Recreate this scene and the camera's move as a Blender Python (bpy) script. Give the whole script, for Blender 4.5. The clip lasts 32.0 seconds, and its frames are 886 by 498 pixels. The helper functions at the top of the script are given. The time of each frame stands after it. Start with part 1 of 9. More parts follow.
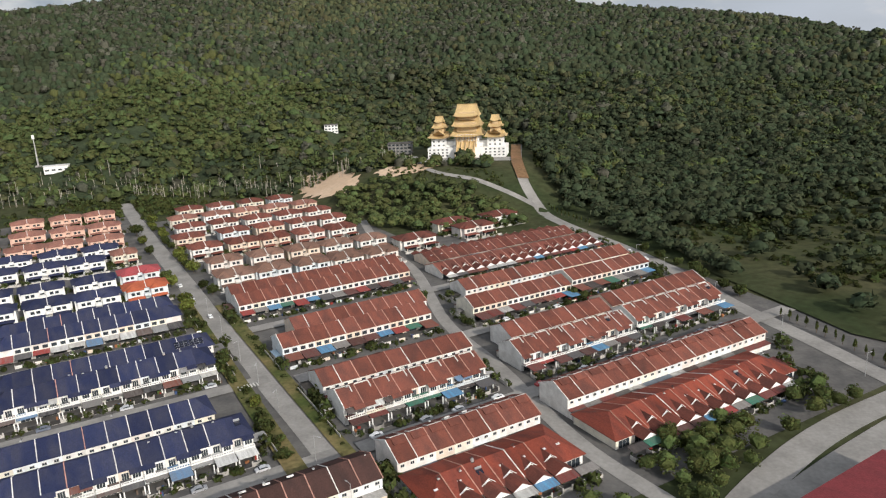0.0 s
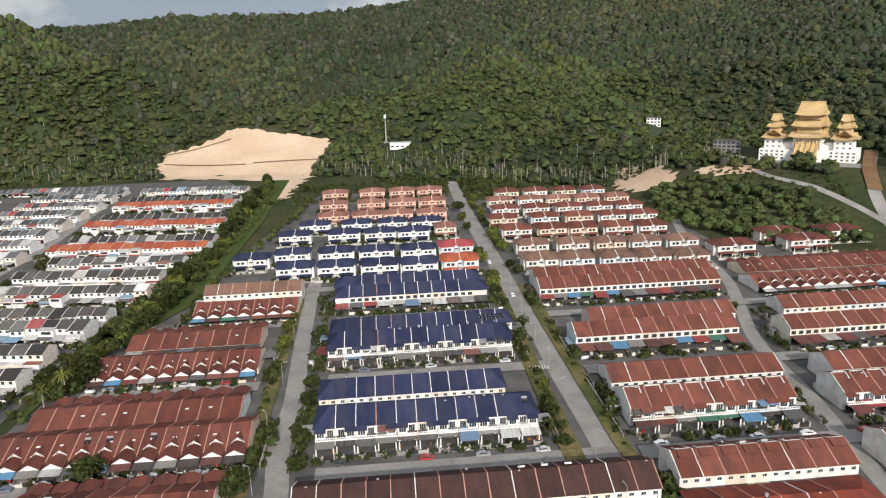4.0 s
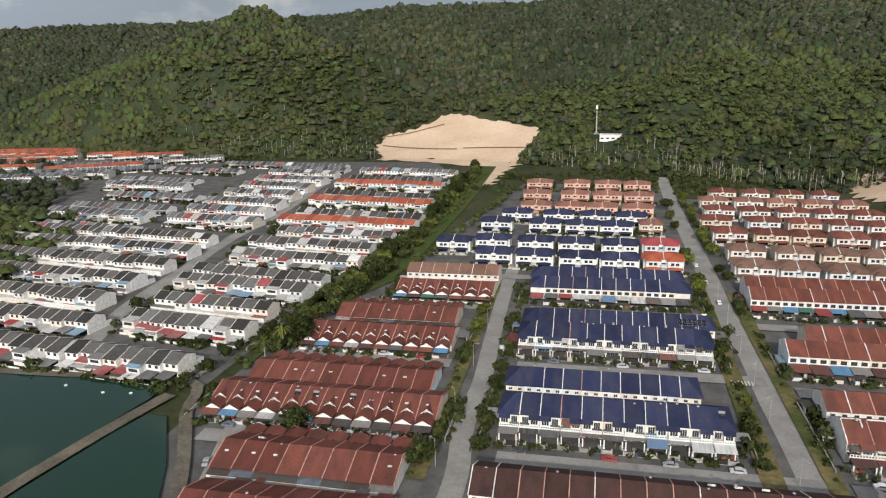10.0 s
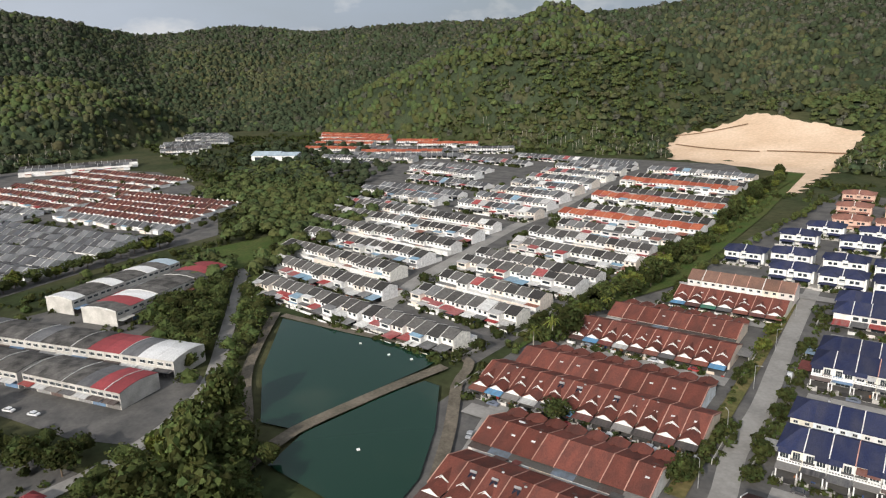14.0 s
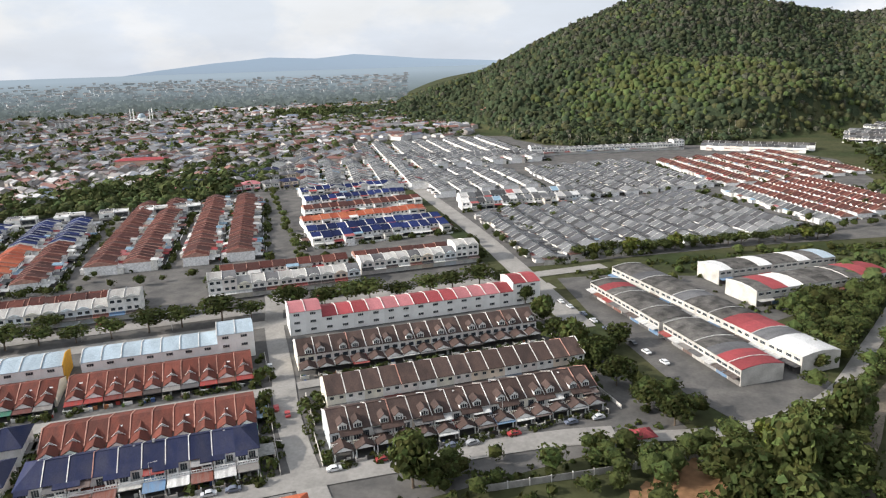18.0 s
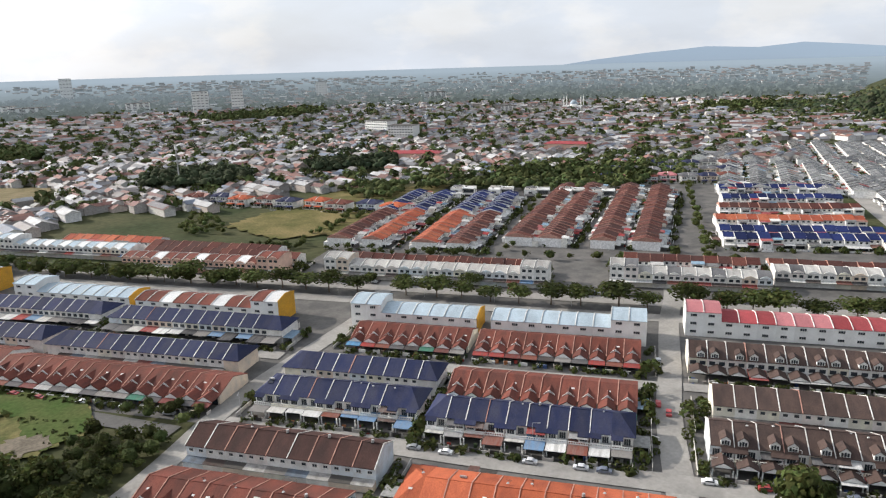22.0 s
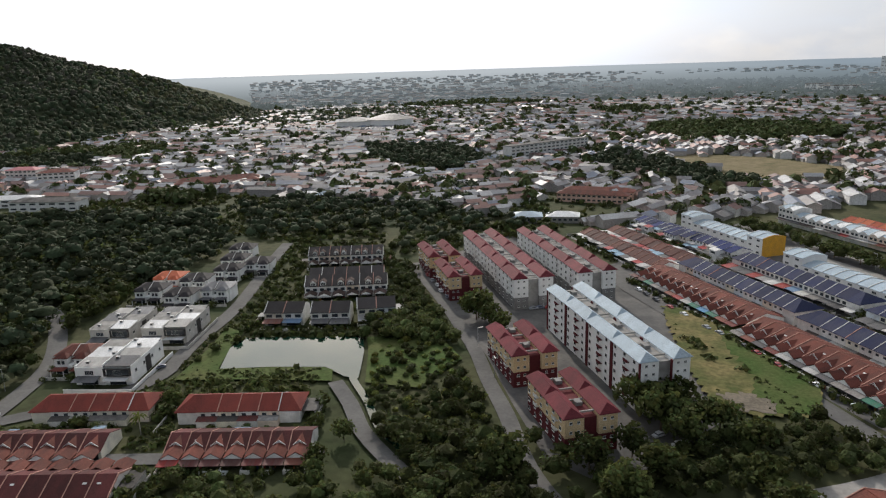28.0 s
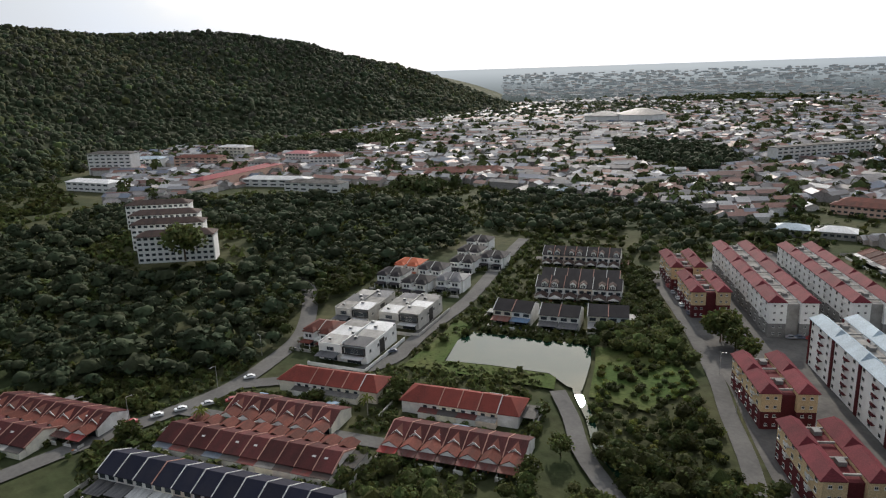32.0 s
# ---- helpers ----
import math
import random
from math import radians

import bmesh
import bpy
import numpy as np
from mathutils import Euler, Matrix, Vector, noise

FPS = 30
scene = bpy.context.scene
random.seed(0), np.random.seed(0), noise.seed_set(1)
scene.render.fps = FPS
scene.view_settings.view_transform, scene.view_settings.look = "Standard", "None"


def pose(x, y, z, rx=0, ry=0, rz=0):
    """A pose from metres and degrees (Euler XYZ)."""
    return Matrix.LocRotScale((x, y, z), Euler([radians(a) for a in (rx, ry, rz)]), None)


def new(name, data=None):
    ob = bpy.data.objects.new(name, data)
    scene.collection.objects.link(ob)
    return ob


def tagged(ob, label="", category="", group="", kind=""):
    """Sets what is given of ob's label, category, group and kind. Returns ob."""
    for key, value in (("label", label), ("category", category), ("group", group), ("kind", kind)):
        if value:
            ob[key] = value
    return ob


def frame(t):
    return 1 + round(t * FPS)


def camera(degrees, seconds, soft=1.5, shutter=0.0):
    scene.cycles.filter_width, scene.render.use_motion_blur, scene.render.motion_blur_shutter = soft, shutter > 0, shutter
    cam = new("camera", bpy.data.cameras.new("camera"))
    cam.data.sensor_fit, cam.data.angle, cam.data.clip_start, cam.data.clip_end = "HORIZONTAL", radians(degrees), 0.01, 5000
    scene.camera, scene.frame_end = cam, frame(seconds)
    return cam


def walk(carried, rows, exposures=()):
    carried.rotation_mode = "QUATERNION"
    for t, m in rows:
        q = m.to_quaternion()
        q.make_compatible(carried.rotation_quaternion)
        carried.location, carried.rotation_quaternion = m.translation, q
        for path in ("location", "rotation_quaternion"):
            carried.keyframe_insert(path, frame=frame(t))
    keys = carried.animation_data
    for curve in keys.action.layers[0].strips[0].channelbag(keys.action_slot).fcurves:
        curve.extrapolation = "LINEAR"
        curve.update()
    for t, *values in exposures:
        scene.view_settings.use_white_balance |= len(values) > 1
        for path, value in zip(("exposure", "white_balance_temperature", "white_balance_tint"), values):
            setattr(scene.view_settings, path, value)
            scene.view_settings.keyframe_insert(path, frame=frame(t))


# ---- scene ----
# ---- the camera hangs in the air, turns, and in the end drifts ahead ----
cam = camera(64.1, 32.0, soft=1.2)
PATH = [
    (0.0, pose(-0.00, -0.00, 108.00, 74.98, 2.68, -0.00)),
    (0.5, pose(-0.00, -0.00, 108.00, 75.06, 2.66, 3.24)),
    (1.0, pose(-0.00, -0.00, 108.00, 75.11, 2.56, 6.50)),
    (1.5, pose(-0.00, -0.00, 108.00, 75.19, 2.47, 9.69)),
    (2.0, pose(0.00, -0.00, 108.00, 75.22, 2.42, 12.83)),
    (2.5, pose(0.00, -0.00, 108.00, 75.25, 2.31, 15.96)),
    (3.0, pose(-0.00, -0.00, 108.00, 75.29, 2.25, 19.10)),
    (3.5, pose(-0.00, -0.00, 108.00, 75.30, 2.16, 22.22)),
    (4.0, pose(-0.00, 0.00, 108.00, 75.32, 2.08, 25.35)),
    (4.5, pose(-0.00, 0.00, 108.00, 75.31, 1.99, 28.46)),
    (6.5, pose(0.00, 0.00, 108.00, 75.24, 1.77, 38.00)),
    (7.0, pose(0.00, 0.00, 108.00, 75.19, 1.70, 38.65)),
    (7.5, pose(0.00, 0.00, 108.00, 75.15, 1.62, 39.27)),
    (8.0, pose(0.00, 0.00, 108.00, 75.12, 1.55, 39.86)),
    (8.5, pose(0.00, 0.00, 108.00, 75.10, 1.53, 40.43)),
    (9.0, pose(0.00, 0.00, 108.00, 75.05, 1.46, 40.99)),
    (9.5, pose(0.00, 0.00, 108.00, 75.02, 1.40, 41.57)),
    (10.0, pose(0.00, 0.00, 108.00, 74.98, 1.39, 42.11)),
    (10.5, pose(0.00, 0.00, 108.00, 74.95, 1.35, 42.68)),
    (11.0, pose(0.00, 0.00, 108.00, 74.93, 1.32, 43.25)),
    (11.5, pose(0.00, 0.00, 108.00, 74.91, 1.27, 43.49)),
    (12.0, pose(0.00, 0.00, 108.00, 74.90, 1.25, 43.60)),
    (12.5, pose(-0.00, -0.00, 108.00, 74.93, 1.37, 46.63)),
    (13.0, pose(-0.00, -0.00, 108.00, 75.01, 1.44, 52.73)),
    (13.5, pose(-0.00, -0.00, 108.00, 75.09, 1.50, 58.89)),
    (14.0, pose(-0.00, 0.00, 108.00, 75.16, 1.47, 65.07)),
    (14.5, pose(-0.00, -0.00, 108.00, 75.18, 1.44, 71.23)),
    (16.5, pose(0.00, -0.00, 108.00, 75.19, 1.49, 95.85)),
    (17.0, pose(0.00, -0.00, 108.00, 75.18, 1.49, 102.95)),
    (17.5, pose(0.00, 0.00, 108.00, 75.16, 1.65, 109.75)),
    (18.0, pose(0.00, 0.00, 108.00, 75.18, 1.73, 116.13)),
    (18.5, pose(0.00, 0.00, 108.00, 75.21, 1.70, 122.43)),
    (19.0, pose(0.00, 0.00, 108.00, 75.20, 1.62, 127.23)),
    (19.5, pose(0.00, 0.00, 108.00, 75.20, 1.52, 131.39)),
    (20.0, pose(0.00, 0.00, 108.00, 75.20, 1.51, 134.99)),
    (20.5, pose(-0.00, 0.00, 108.00, 75.22, 1.51, 138.14)),
    (21.0, pose(-0.00, 0.00, 108.00, 75.25, 1.53, 140.95)),
    (21.5, pose(-0.00, 0.00, 108.00, 75.28, 1.49, 143.89)),
    (22.0, pose(-0.00, -0.00, 108.00, 75.35, 1.63, 149.18)),
    (22.5, pose(-0.00, -0.00, 108.00, 75.53, 1.77, 159.26)),
    (23.0, pose(0.00, -0.00, 108.00, 75.63, 1.88, 168.97)),
    (23.5, pose(-0.00, 0.00, 108.00, 75.67, 1.69, 174.79)),
    (24.0, pose(-0.00, 0.00, 108.00, 75.62, 1.57, 177.50)),
    (24.5, pose(-0.00, 0.00, 108.00, 75.59, 1.59, 181.20)),
    (25.0, pose(-0.00, 0.00, 108.00, 75.58, 1.59, 185.40)),
    (25.5, pose(-0.00, -0.00, 108.00, 75.57, 1.50, 189.60)),
    (26.0, pose(-0.00, -0.00, 108.00, 75.55, 1.59, 193.75)),
    (26.5, pose(-0.00, -0.00, 108.00, 75.57, 1.65, 197.69)),
    (28.5, pose(1.26, -3.10, 108.17, 75.52, 1.78, 211.01)),
    (29.0, pose(1.81, -4.09, 108.02, 75.59, 1.83, 213.96)),
    (29.5, pose(2.59, -5.35, 108.16, 75.55, 1.80, 216.96)),
    (30.0, pose(3.35, -6.73, 108.32, 75.49, 1.89, 219.82)),
    (30.5, pose(4.22, -8.21, 108.50, 75.47, 1.89, 222.33)),
    (31.0, pose(5.08, -9.64, 108.76, 75.47, 1.85, 224.62)),
    (31.5, pose(5.83, -10.83, 108.96, 75.47, 1.91, 226.16)),
    (32.0, pose(6.27, -11.47, 109.22, 75.52, 1.90, 227.62)),
]
walk(cam, PATH, ((0.0, -0.38), (4.0, -0.34), (9.0, -0.54), (14.0, -0.36), (17.0, 0.14), (21.0, 0.16), (24.0, -0.06), (26.0, -0.2), (28.5, -0.42), (32.0, -0.36)))

# ---- light ----
SUN_AZ, SUN_EL = 216.7, 26.5
sun_way = Vector((-math.sin(radians(SUN_AZ)) * math.cos(radians(SUN_EL)), math.cos(radians(SUN_AZ)) * math.cos(radians(SUN_EL)), math.sin(radians(SUN_EL))))
sun = new("sun", bpy.data.lights.new("sun", "SUN"))
sun.data.energy, sun.data.angle, sun.data.color = 5.0, radians(1.0), (1.0, 0.93, 0.84)
sun.rotation_euler = sun_way.to_track_quat("Z", "Y").to_euler()
world = bpy.data.worlds.new("world")
scene.world = world
world.use_nodes = True
wn, wl = world.node_tree.nodes, world.node_tree.links
sky = wn.new("ShaderNodeTexSky")
sky.sky_type, sky.sun_disc = "NISHITA", False
sky.sun_elevation, sky.sun_rotation = radians(SUN_EL), math.atan2(sun_way.x, sun_way.y)
sky.dust_density, sky.air_density, sky.ozone_density = 3.0, 1.2, 1.0
wco = wn.new("ShaderNodeTexCoord")
wmap = wn.new("ShaderNodeMapping")
wmap.inputs["Scale"].default_value = (1.0, 1.0, 3.2)
wno = wn.new("ShaderNodeTexNoise")
wno.inputs["Scale"].default_value, wno.inputs["Detail"].default_value, wno.inputs["Roughness"].default_value = 2.6, 7.0, 0.55
wra = wn.new("ShaderNodeValToRGB")
wra.color_ramp.elements[0].position, wra.color_ramp.elements[1].position = 0.30, 0.72
wra.color_ramp.elements[0].color = (0.70, 0.70, 0.70, 1)
wmx = wn.new("ShaderNodeMix")
wmx.data_type = "RGBA"
wdir, wfar, wcol = wn.new("ShaderNodeVectorMath"), wn.new("ShaderNodeMapRange"), wn.new("ShaderNodeMix")
wdir.operation, wdir.inputs[1].default_value = "DOT_PRODUCT", Vector((sun_way.x, sun_way.y, 0)).normalized()
wfar.inputs["From Min"].default_value, wfar.inputs["From Max"].default_value = -1.0, -0.25
wcol.data_type = "RGBA"
wcol.inputs["A"].default_value, wcol.inputs["B"].default_value = (4.8, 5.7, 7.0, 1), (8.3, 8.9, 9.9, 1)
wl.new(wco.outputs["Generated"], wdir.inputs[0])
wl.new(wdir.outputs["Value"], wfar.inputs["Value"])
wl.new(wfar.outputs["Result"], wcol.inputs["Factor"])
# heaped clouds
wcm, wcn, wcr, wcl = wn.new("ShaderNodeMapping"), wn.new("ShaderNodeTexNoise"), wn.new("ShaderNodeMapRange"), wn.new("ShaderNodeMix")
wcm.inputs["Scale"].default_value, wcm.inputs["Location"].default_value = (1.0, 1.0, 2.0), (0.35, 0.0, 0.1)
wcn.inputs["Scale"].default_value, wcn.inputs["Detail"].default_value, wcn.inputs["Roughness"].default_value = 6.0, 8.0, 0.55
wcr.inputs["From Min"].default_value, wcr.inputs["From Max"].default_value, wcr.inputs["To Max"].default_value = 0.49, 0.60, 0.9
wcl.data_type = "RGBA"
wcl.inputs["B"].default_value = (9.6, 9.8, 10.2, 1)
wl.new(wco.outputs["Generated"], wcm.inputs["Vector"])
wl.new(wcm.outputs["Vector"], wcn.inputs["Vector"])
wl.new(wcn.outputs["Fac"], wcr.inputs["Value"])
wl.new(wcr.outputs["Result"], wcl.inputs["Factor"])
wl.new(wcol.outputs["Result"], wcl.inputs["A"])
wl.new(wcl.outputs["Result"], wmx.inputs["B"])
wl.new(wco.outputs["Generated"], wmap.inputs["Vector"])
wl.new(wmap.outputs["Vector"], wno.inputs["Vector"])
wl.new(wno.outputs["Fac"], wra.inputs["Fac"])
wl.new(wra.outputs["Color"], wmx.inputs["Factor"])
wl.new(sky.outputs["Color"], wmx.inputs["A"])
# the thin cloud glows round the sun
wdot, wpow, wglow = wn.new("ShaderNodeVectorMath"), wn.new("ShaderNodeMath"), wn.new("ShaderNodeVectorMath")
wdot.operation, wdot.inputs[1].default_value = "DOT_PRODUCT", sun_way
wclamp = wn.new("ShaderNodeMath")
wclamp.operation, wclamp.inputs[1].default_value = "MAXIMUM", 0.0
wpow.operation, wpow.inputs[1].default_value = "POWER", 7.0
wmad = wn.new("ShaderNodeMath")
wmad.operation, wmad.inputs[1].default_value, wmad.inputs[2].default_value = "MULTIPLY_ADD", 2.0, 0.90
wglow.operation = "SCALE"
wl.new(wco.outputs["Generated"], wdot.inputs[0])
wl.new(wdot.outputs["Value"], wclamp.inputs[0])
wl.new(wclamp.outputs[0], wpow.inputs[0])
wl.new(wpow.outputs[0], wmad.inputs[0])
wl.new(wmx.outputs["Result"], wglow.inputs[0])
wl.new(wmad.outputs[0], wglow.inputs["Scale"])
# the sky is brightest along the hazy horizon
wsep, wzen, whor = wn.new("ShaderNodeSeparateXYZ"), wn.new("ShaderNodeMapRange"), wn.new("ShaderNodeVectorMath")
wzen.inputs["From Min"].default_value, wzen.inputs["From Max"].default_value, wzen.inputs["To Min"].default_value, wzen.inputs["To Max"].default_value = 0.05, 0.6, 1.04, 0.90
whor.operation = "SCALE"
wl.new(wco.outputs["Generated"], wsep.inputs[0])
wl.new(wsep.outputs["Z"], wzen.inputs["Value"])
wl.new(wglow.outputs["Vector"], whor.inputs[0])
wl.new(wzen.outputs["Result"], whor.inputs["Scale"])
wl.new(whor.outputs["Vector"], wn["Background"].inputs["Color"])
wn["Background"].inputs["Strength"].default_value = 0.1

# ---- materials ----
MATS = {}


def mat(name, col, col2=None, rough=0.8, scale=0.6, amount=0.5, fine=6.0, bump=0.3, vary=0.0, island=0.0, metal=0.0, tints=(), stretch=(1, 1, 1), dist=0.1, grain=1.1):
    """A material with coarse stains towards col2, fine grain and relief; vary: value change by object, island: by piece; tints: colours picked by object."""
    m = bpy.data.materials.new(name)
    m.use_nodes = True
    n, l = m.node_tree.nodes, m.node_tree.links
    b = n["Principled BSDF"]
    b.inputs["Roughness"].default_value, b.inputs["Metallic"].default_value = rough, metal
    b.inputs["Specular IOR Level"].default_value = 0.06 if rough >= 0.5 else 0.5
    co = n.new("ShaderNodeTexCoord")
    mp = n.new("ShaderNodeMapping")
    mp.inputs["Scale"].default_value = stretch
    l.new(co.outputs["Object"], mp.inputs["Vector"])
    info = n.new("ShaderNodeObjectInfo")
    add = n.new("ShaderNodeVectorMath")
    add.operation = "MULTIPLY_ADD"
    add.inputs[1].default_value = (90, 70, 50)
    l.new(info.outputs["Random"], add.inputs[0])
    l.new(mp.outputs["Vector"], add.inputs[2])
    big = n.new("ShaderNodeTexNoise")
    big.inputs["Scale"].default_value, big.inputs["Detail"].default_value = scale, 5.0
    sm = n.new("ShaderNodeTexNoise")
    sm.inputs["Scale"].default_value, sm.inputs["Detail"].default_value = fine, 4.0
    for q in (big, sm):
        l.new(add.outputs["Vector"], q.inputs["Vector"])
    ramp = n.new("ShaderNodeValToRGB")
    ramp.color_ramp.elements[0].position, ramp.color_ramp.elements[1].position = 0.35, 0.68
    l.new(big.outputs["Fac"], ramp.inputs["Fac"])
    mul = n.new("ShaderNodeMath")
    mul.operation, mul.inputs[1].default_value = "MULTIPLY", amount
    l.new(ramp.outputs["Color"], mul.inputs[0])
    mix = n.new("ShaderNodeMix")
    mix.data_type = "RGBA"
    mix.inputs["A"].default_value = (*col, 1)
    mix.inputs["B"].default_value = (*(col2 or [c * 0.6 for c in col]), 1)
    l.new(mul.outputs[0], mix.inputs["Factor"])
    if tints:
        tr = n.new("ShaderNodeValToRGB")
        tr.color_ramp.interpolation = "CONSTANT"
        while len(tr.color_ramp.elements) < len(tints):
            tr.color_ramp.elements.new(0.5)
        for i, c in enumerate(tints):
            tr.color_ramp.elements[i].position, tr.color_ramp.elements[i].color = i / len(tints), (*c, 1)
        l.new(info.outputs["Random"], tr.inputs["Fac"])
        l.new(tr.outputs["Color"], mix.inputs["A"])
    hsv = n.new("ShaderNodeHueSaturation")
    l.new(mix.outputs["Result"], hsv.inputs["Color"])
    val = n.new("ShaderNodeMath")
    val.operation, val.inputs[1].default_value, val.inputs[2].default_value = "MULTIPLY_ADD", grain, 1.0 - grain / 2
    l.new(sm.outputs["Fac"], val.inputs[0])
    last = val
    for src, k in ((info.outputs["Random"], vary), (n.new("ShaderNodeNewGeometry").outputs["Random Per Island"] if island else None, island)):
        if k:
            a = n.new("ShaderNodeMath")
            a.operation, a.inputs[1].default_value, a.inputs[2].default_value = "MULTIPLY_ADD", 2 * k, 1 - k
            l.new(src, a.inputs[0])
            t = n.new("ShaderNodeMath")
            t.operation = "MULTIPLY"
            l.new(last.outputs[0], t.inputs[0])
            l.new(a.outputs[0], t.inputs[1])
            last = t
            if k == island:
                h = n.new("ShaderNodeMath")
                h.operation, h.inputs[1].default_value, h.inputs[2].default_value = "MULTIPLY_ADD", 0.07, 0.465
                l.new(src, h.inputs[0])
                l.new(h.outputs[0], hsv.inputs["Hue"])
    l.new(last.outputs[0], hsv.inputs["Value"])
    l.new(hsv.outputs["Color"], b.inputs["Base Color"])
    if bump:
        bp = n.new("ShaderNodeBump")
        bp.inputs["Strength"].default_value, bp.inputs["Distance"].default_value = bump, dist
        l.new(sm.outputs["Fac"], bp.inputs["Height"])
        l.new(bp.outputs["Normal"], b.inputs["Normal"])
    MATS[name] = m
    return m


WHITES = ((0.80, 0.79, 0.76), (0.78, 0.74, 0.62), (0.72, 0.72, 0.70), (0.80, 0.78, 0.74), (0.74, 0.62, 0.50), (0.70, 0.76, 0.80), (0.82, 0.81, 0.78), (0.76, 0.70, 0.66))
mat("plaster", (0.78, 0.76, 0.72), (0.42, 0.40, 0.37), 0.85, 0.35, 0.55, 3.0, 0.15, tints=WHITES, grain=0.4)
mat("plaster_white", (0.82, 0.82, 0.80), (0.56, 0.55, 0.52), 0.85, 0.25, 0.4, 3.0, 0.1, vary=0.05, grain=0.35)
# dirt on the workshops; a painted shadow tone on two villas
mat("plaster_dirt_shade", (0.56, 0.54, 0.50), (0.30, 0.285, 0.26), 0.9, 0.2, 0.7, 2.0, 0.1, vary=0.08, grain=0.5)
mat("plaster_pink", (0.72, 0.50, 0.40), (0.52, 0.34, 0.28), 0.85, 0.4, 0.4, 3.0, 0.1, vary=0.1, grain=0.4)
mat("cap", (0.74, 0.73, 0.70), (0.30, 0.28, 0.26), 0.8, 0.8, 0.6, 5.0, 0.1, vary=0.12)
mat("cap_red", (0.50, 0.29, 0.23), (0.22, 0.11, 0.09), 0.8, 0.8, 0.6, 5.0, 0.1, vary=0.15)
RS = (1.1, 0.3, 1)
mat("tile_blue", (0.025, 0.031, 0.072), (0.050, 0.052, 0.078), 0.75, 0.25, 0.8, 5.0, 0.5, vary=0.22, stretch=RS)
mat("tile_red", (0.185, 0.066, 0.048), (0.105, 0.048, 0.040), 0.75, 0.3, 0.9, 5.0, 0.5, vary=0.22, stretch=RS)
mat("tile_maroon", (0.168, 0.058, 0.044), (0.092, 0.043, 0.036), 0.75, 0.3, 0.9, 5.0, 0.5, vary=0.22, stretch=RS)
mat("tile_rust", (0.23, 0.058, 0.038), (0.125, 0.042, 0.034), 0.75, 0.3, 0.9, 5.0, 0.5, vary=0.22, stretch=RS)
mat("tile_wine", (0.085, 0.026, 0.026), (0.050, 0.021, 0.021), 0.75, 0.3, 0.9, 5.0, 0.5, vary=0.22, stretch=RS)
mat("tile_navy", (0.016, 0.018, 0.032), (0.026, 0.026, 0.036), 0.75, 0.25, 0.8, 5.0, 0.5, vary=0.2, stretch=RS)
mat("tile_scarlet", (0.20, 0.046, 0.036), (0.125, 0.036, 0.030), 0.75, 0.3, 0.8, 5.0, 0.5, vary=0.15, stretch=RS)
mat("tile_orange", (0.42, 0.115, 0.058), (0.26, 0.075, 0.045), 0.75, 0.3, 0.8, 5.0, 0.5, vary=0.18, stretch=RS)
mat("tile_brown", (0.090, 0.062, 0.054), (0.054, 0.041, 0.038), 0.75, 0.3, 0.9, 5.0, 0.5, vary=0.16, stretch=RS)
mat("tile_dark", (0.046, 0.042, 0.044), (0.030, 0.028, 0.029), 0.75, 0.3, 0.8, 5.0, 0.5, vary=0.15, stretch=RS)
mat("tile_umber", (0.075, 0.041, 0.036), (0.044, 0.029, 0.027), 0.75, 0.3, 0.9, 5.0, 0.5, vary=0.12, stretch=RS)
mat("tile_tan", (0.20, 0.115, 0.085), (0.13, 0.085, 0.07), 0.75, 0.3, 0.9, 5.0, 0.5, vary=0.2, stretch=RS)
mat("tile_peach", (0.28, 0.135, 0.102), (0.17, 0.09, 0.075), 0.75, 0.3, 0.8, 5.0, 0.5, vary=0.15, stretch=RS)
mat("sheet_grey", (0.16, 0.16, 0.165), (0.085, 0.085, 0.09), 0.6, 0.2, 0.9, 4.0, 0.4, vary=0.3, stretch=RS)
mat("sheet_pale", (0.38, 0.46, 0.52), (0.27, 0.32, 0.36), 0.55, 0.2, 0.7, 4.0, 0.3, vary=0.1, stretch=RS)
mat("sheet_white", (0.68, 0.68, 0.68), (0.45, 0.45, 0.44), 0.5, 0.2, 0.7, 4.0, 0.3, vary=0.12, stretch=RS)
mat("sheet_red", (0.29, 0.060, 0.066), (0.21, 0.052, 0.056), 0.55, 0.25, 0.7, 4.0, 0.3, vary=0.3, stretch=RS)
mat("sheet_rose", (0.42, 0.165, 0.175), (0.32, 0.13, 0.14), 0.55, 0.25, 0.7, 4.0, 0.3, vary=0.15, stretch=RS)
AWN = ((0.55, 0.55, 0.54), (0.30, 0.045, 0.04), (0.10, 0.10, 0.105), (0.66, 0.66, 0.64), (0.20, 0.07, 0.05), (0.14, 0.24, 0.38), (0.30, 0.30, 0.30), (0.13, 0.09, 0.08), (0.08, 0.06, 0.055), (0.50, 0.49, 0.46), (0.045, 0.045, 0.05), (0.20, 0.19, 0.18))
mat("wall_dim", (0.44, 0.42, 0.39), (0.22, 0.21, 0.20), 0.85, 0.5, 0.7, 4.0, 0.3, vary=0.4)
mat("awning", (0.5, 0.5, 0.5), (0.2, 0.19, 0.18), 0.55, 0.4, 0.5, 5.0, 0.3, tints=AWN, stretch=(3, 0.3, 1))
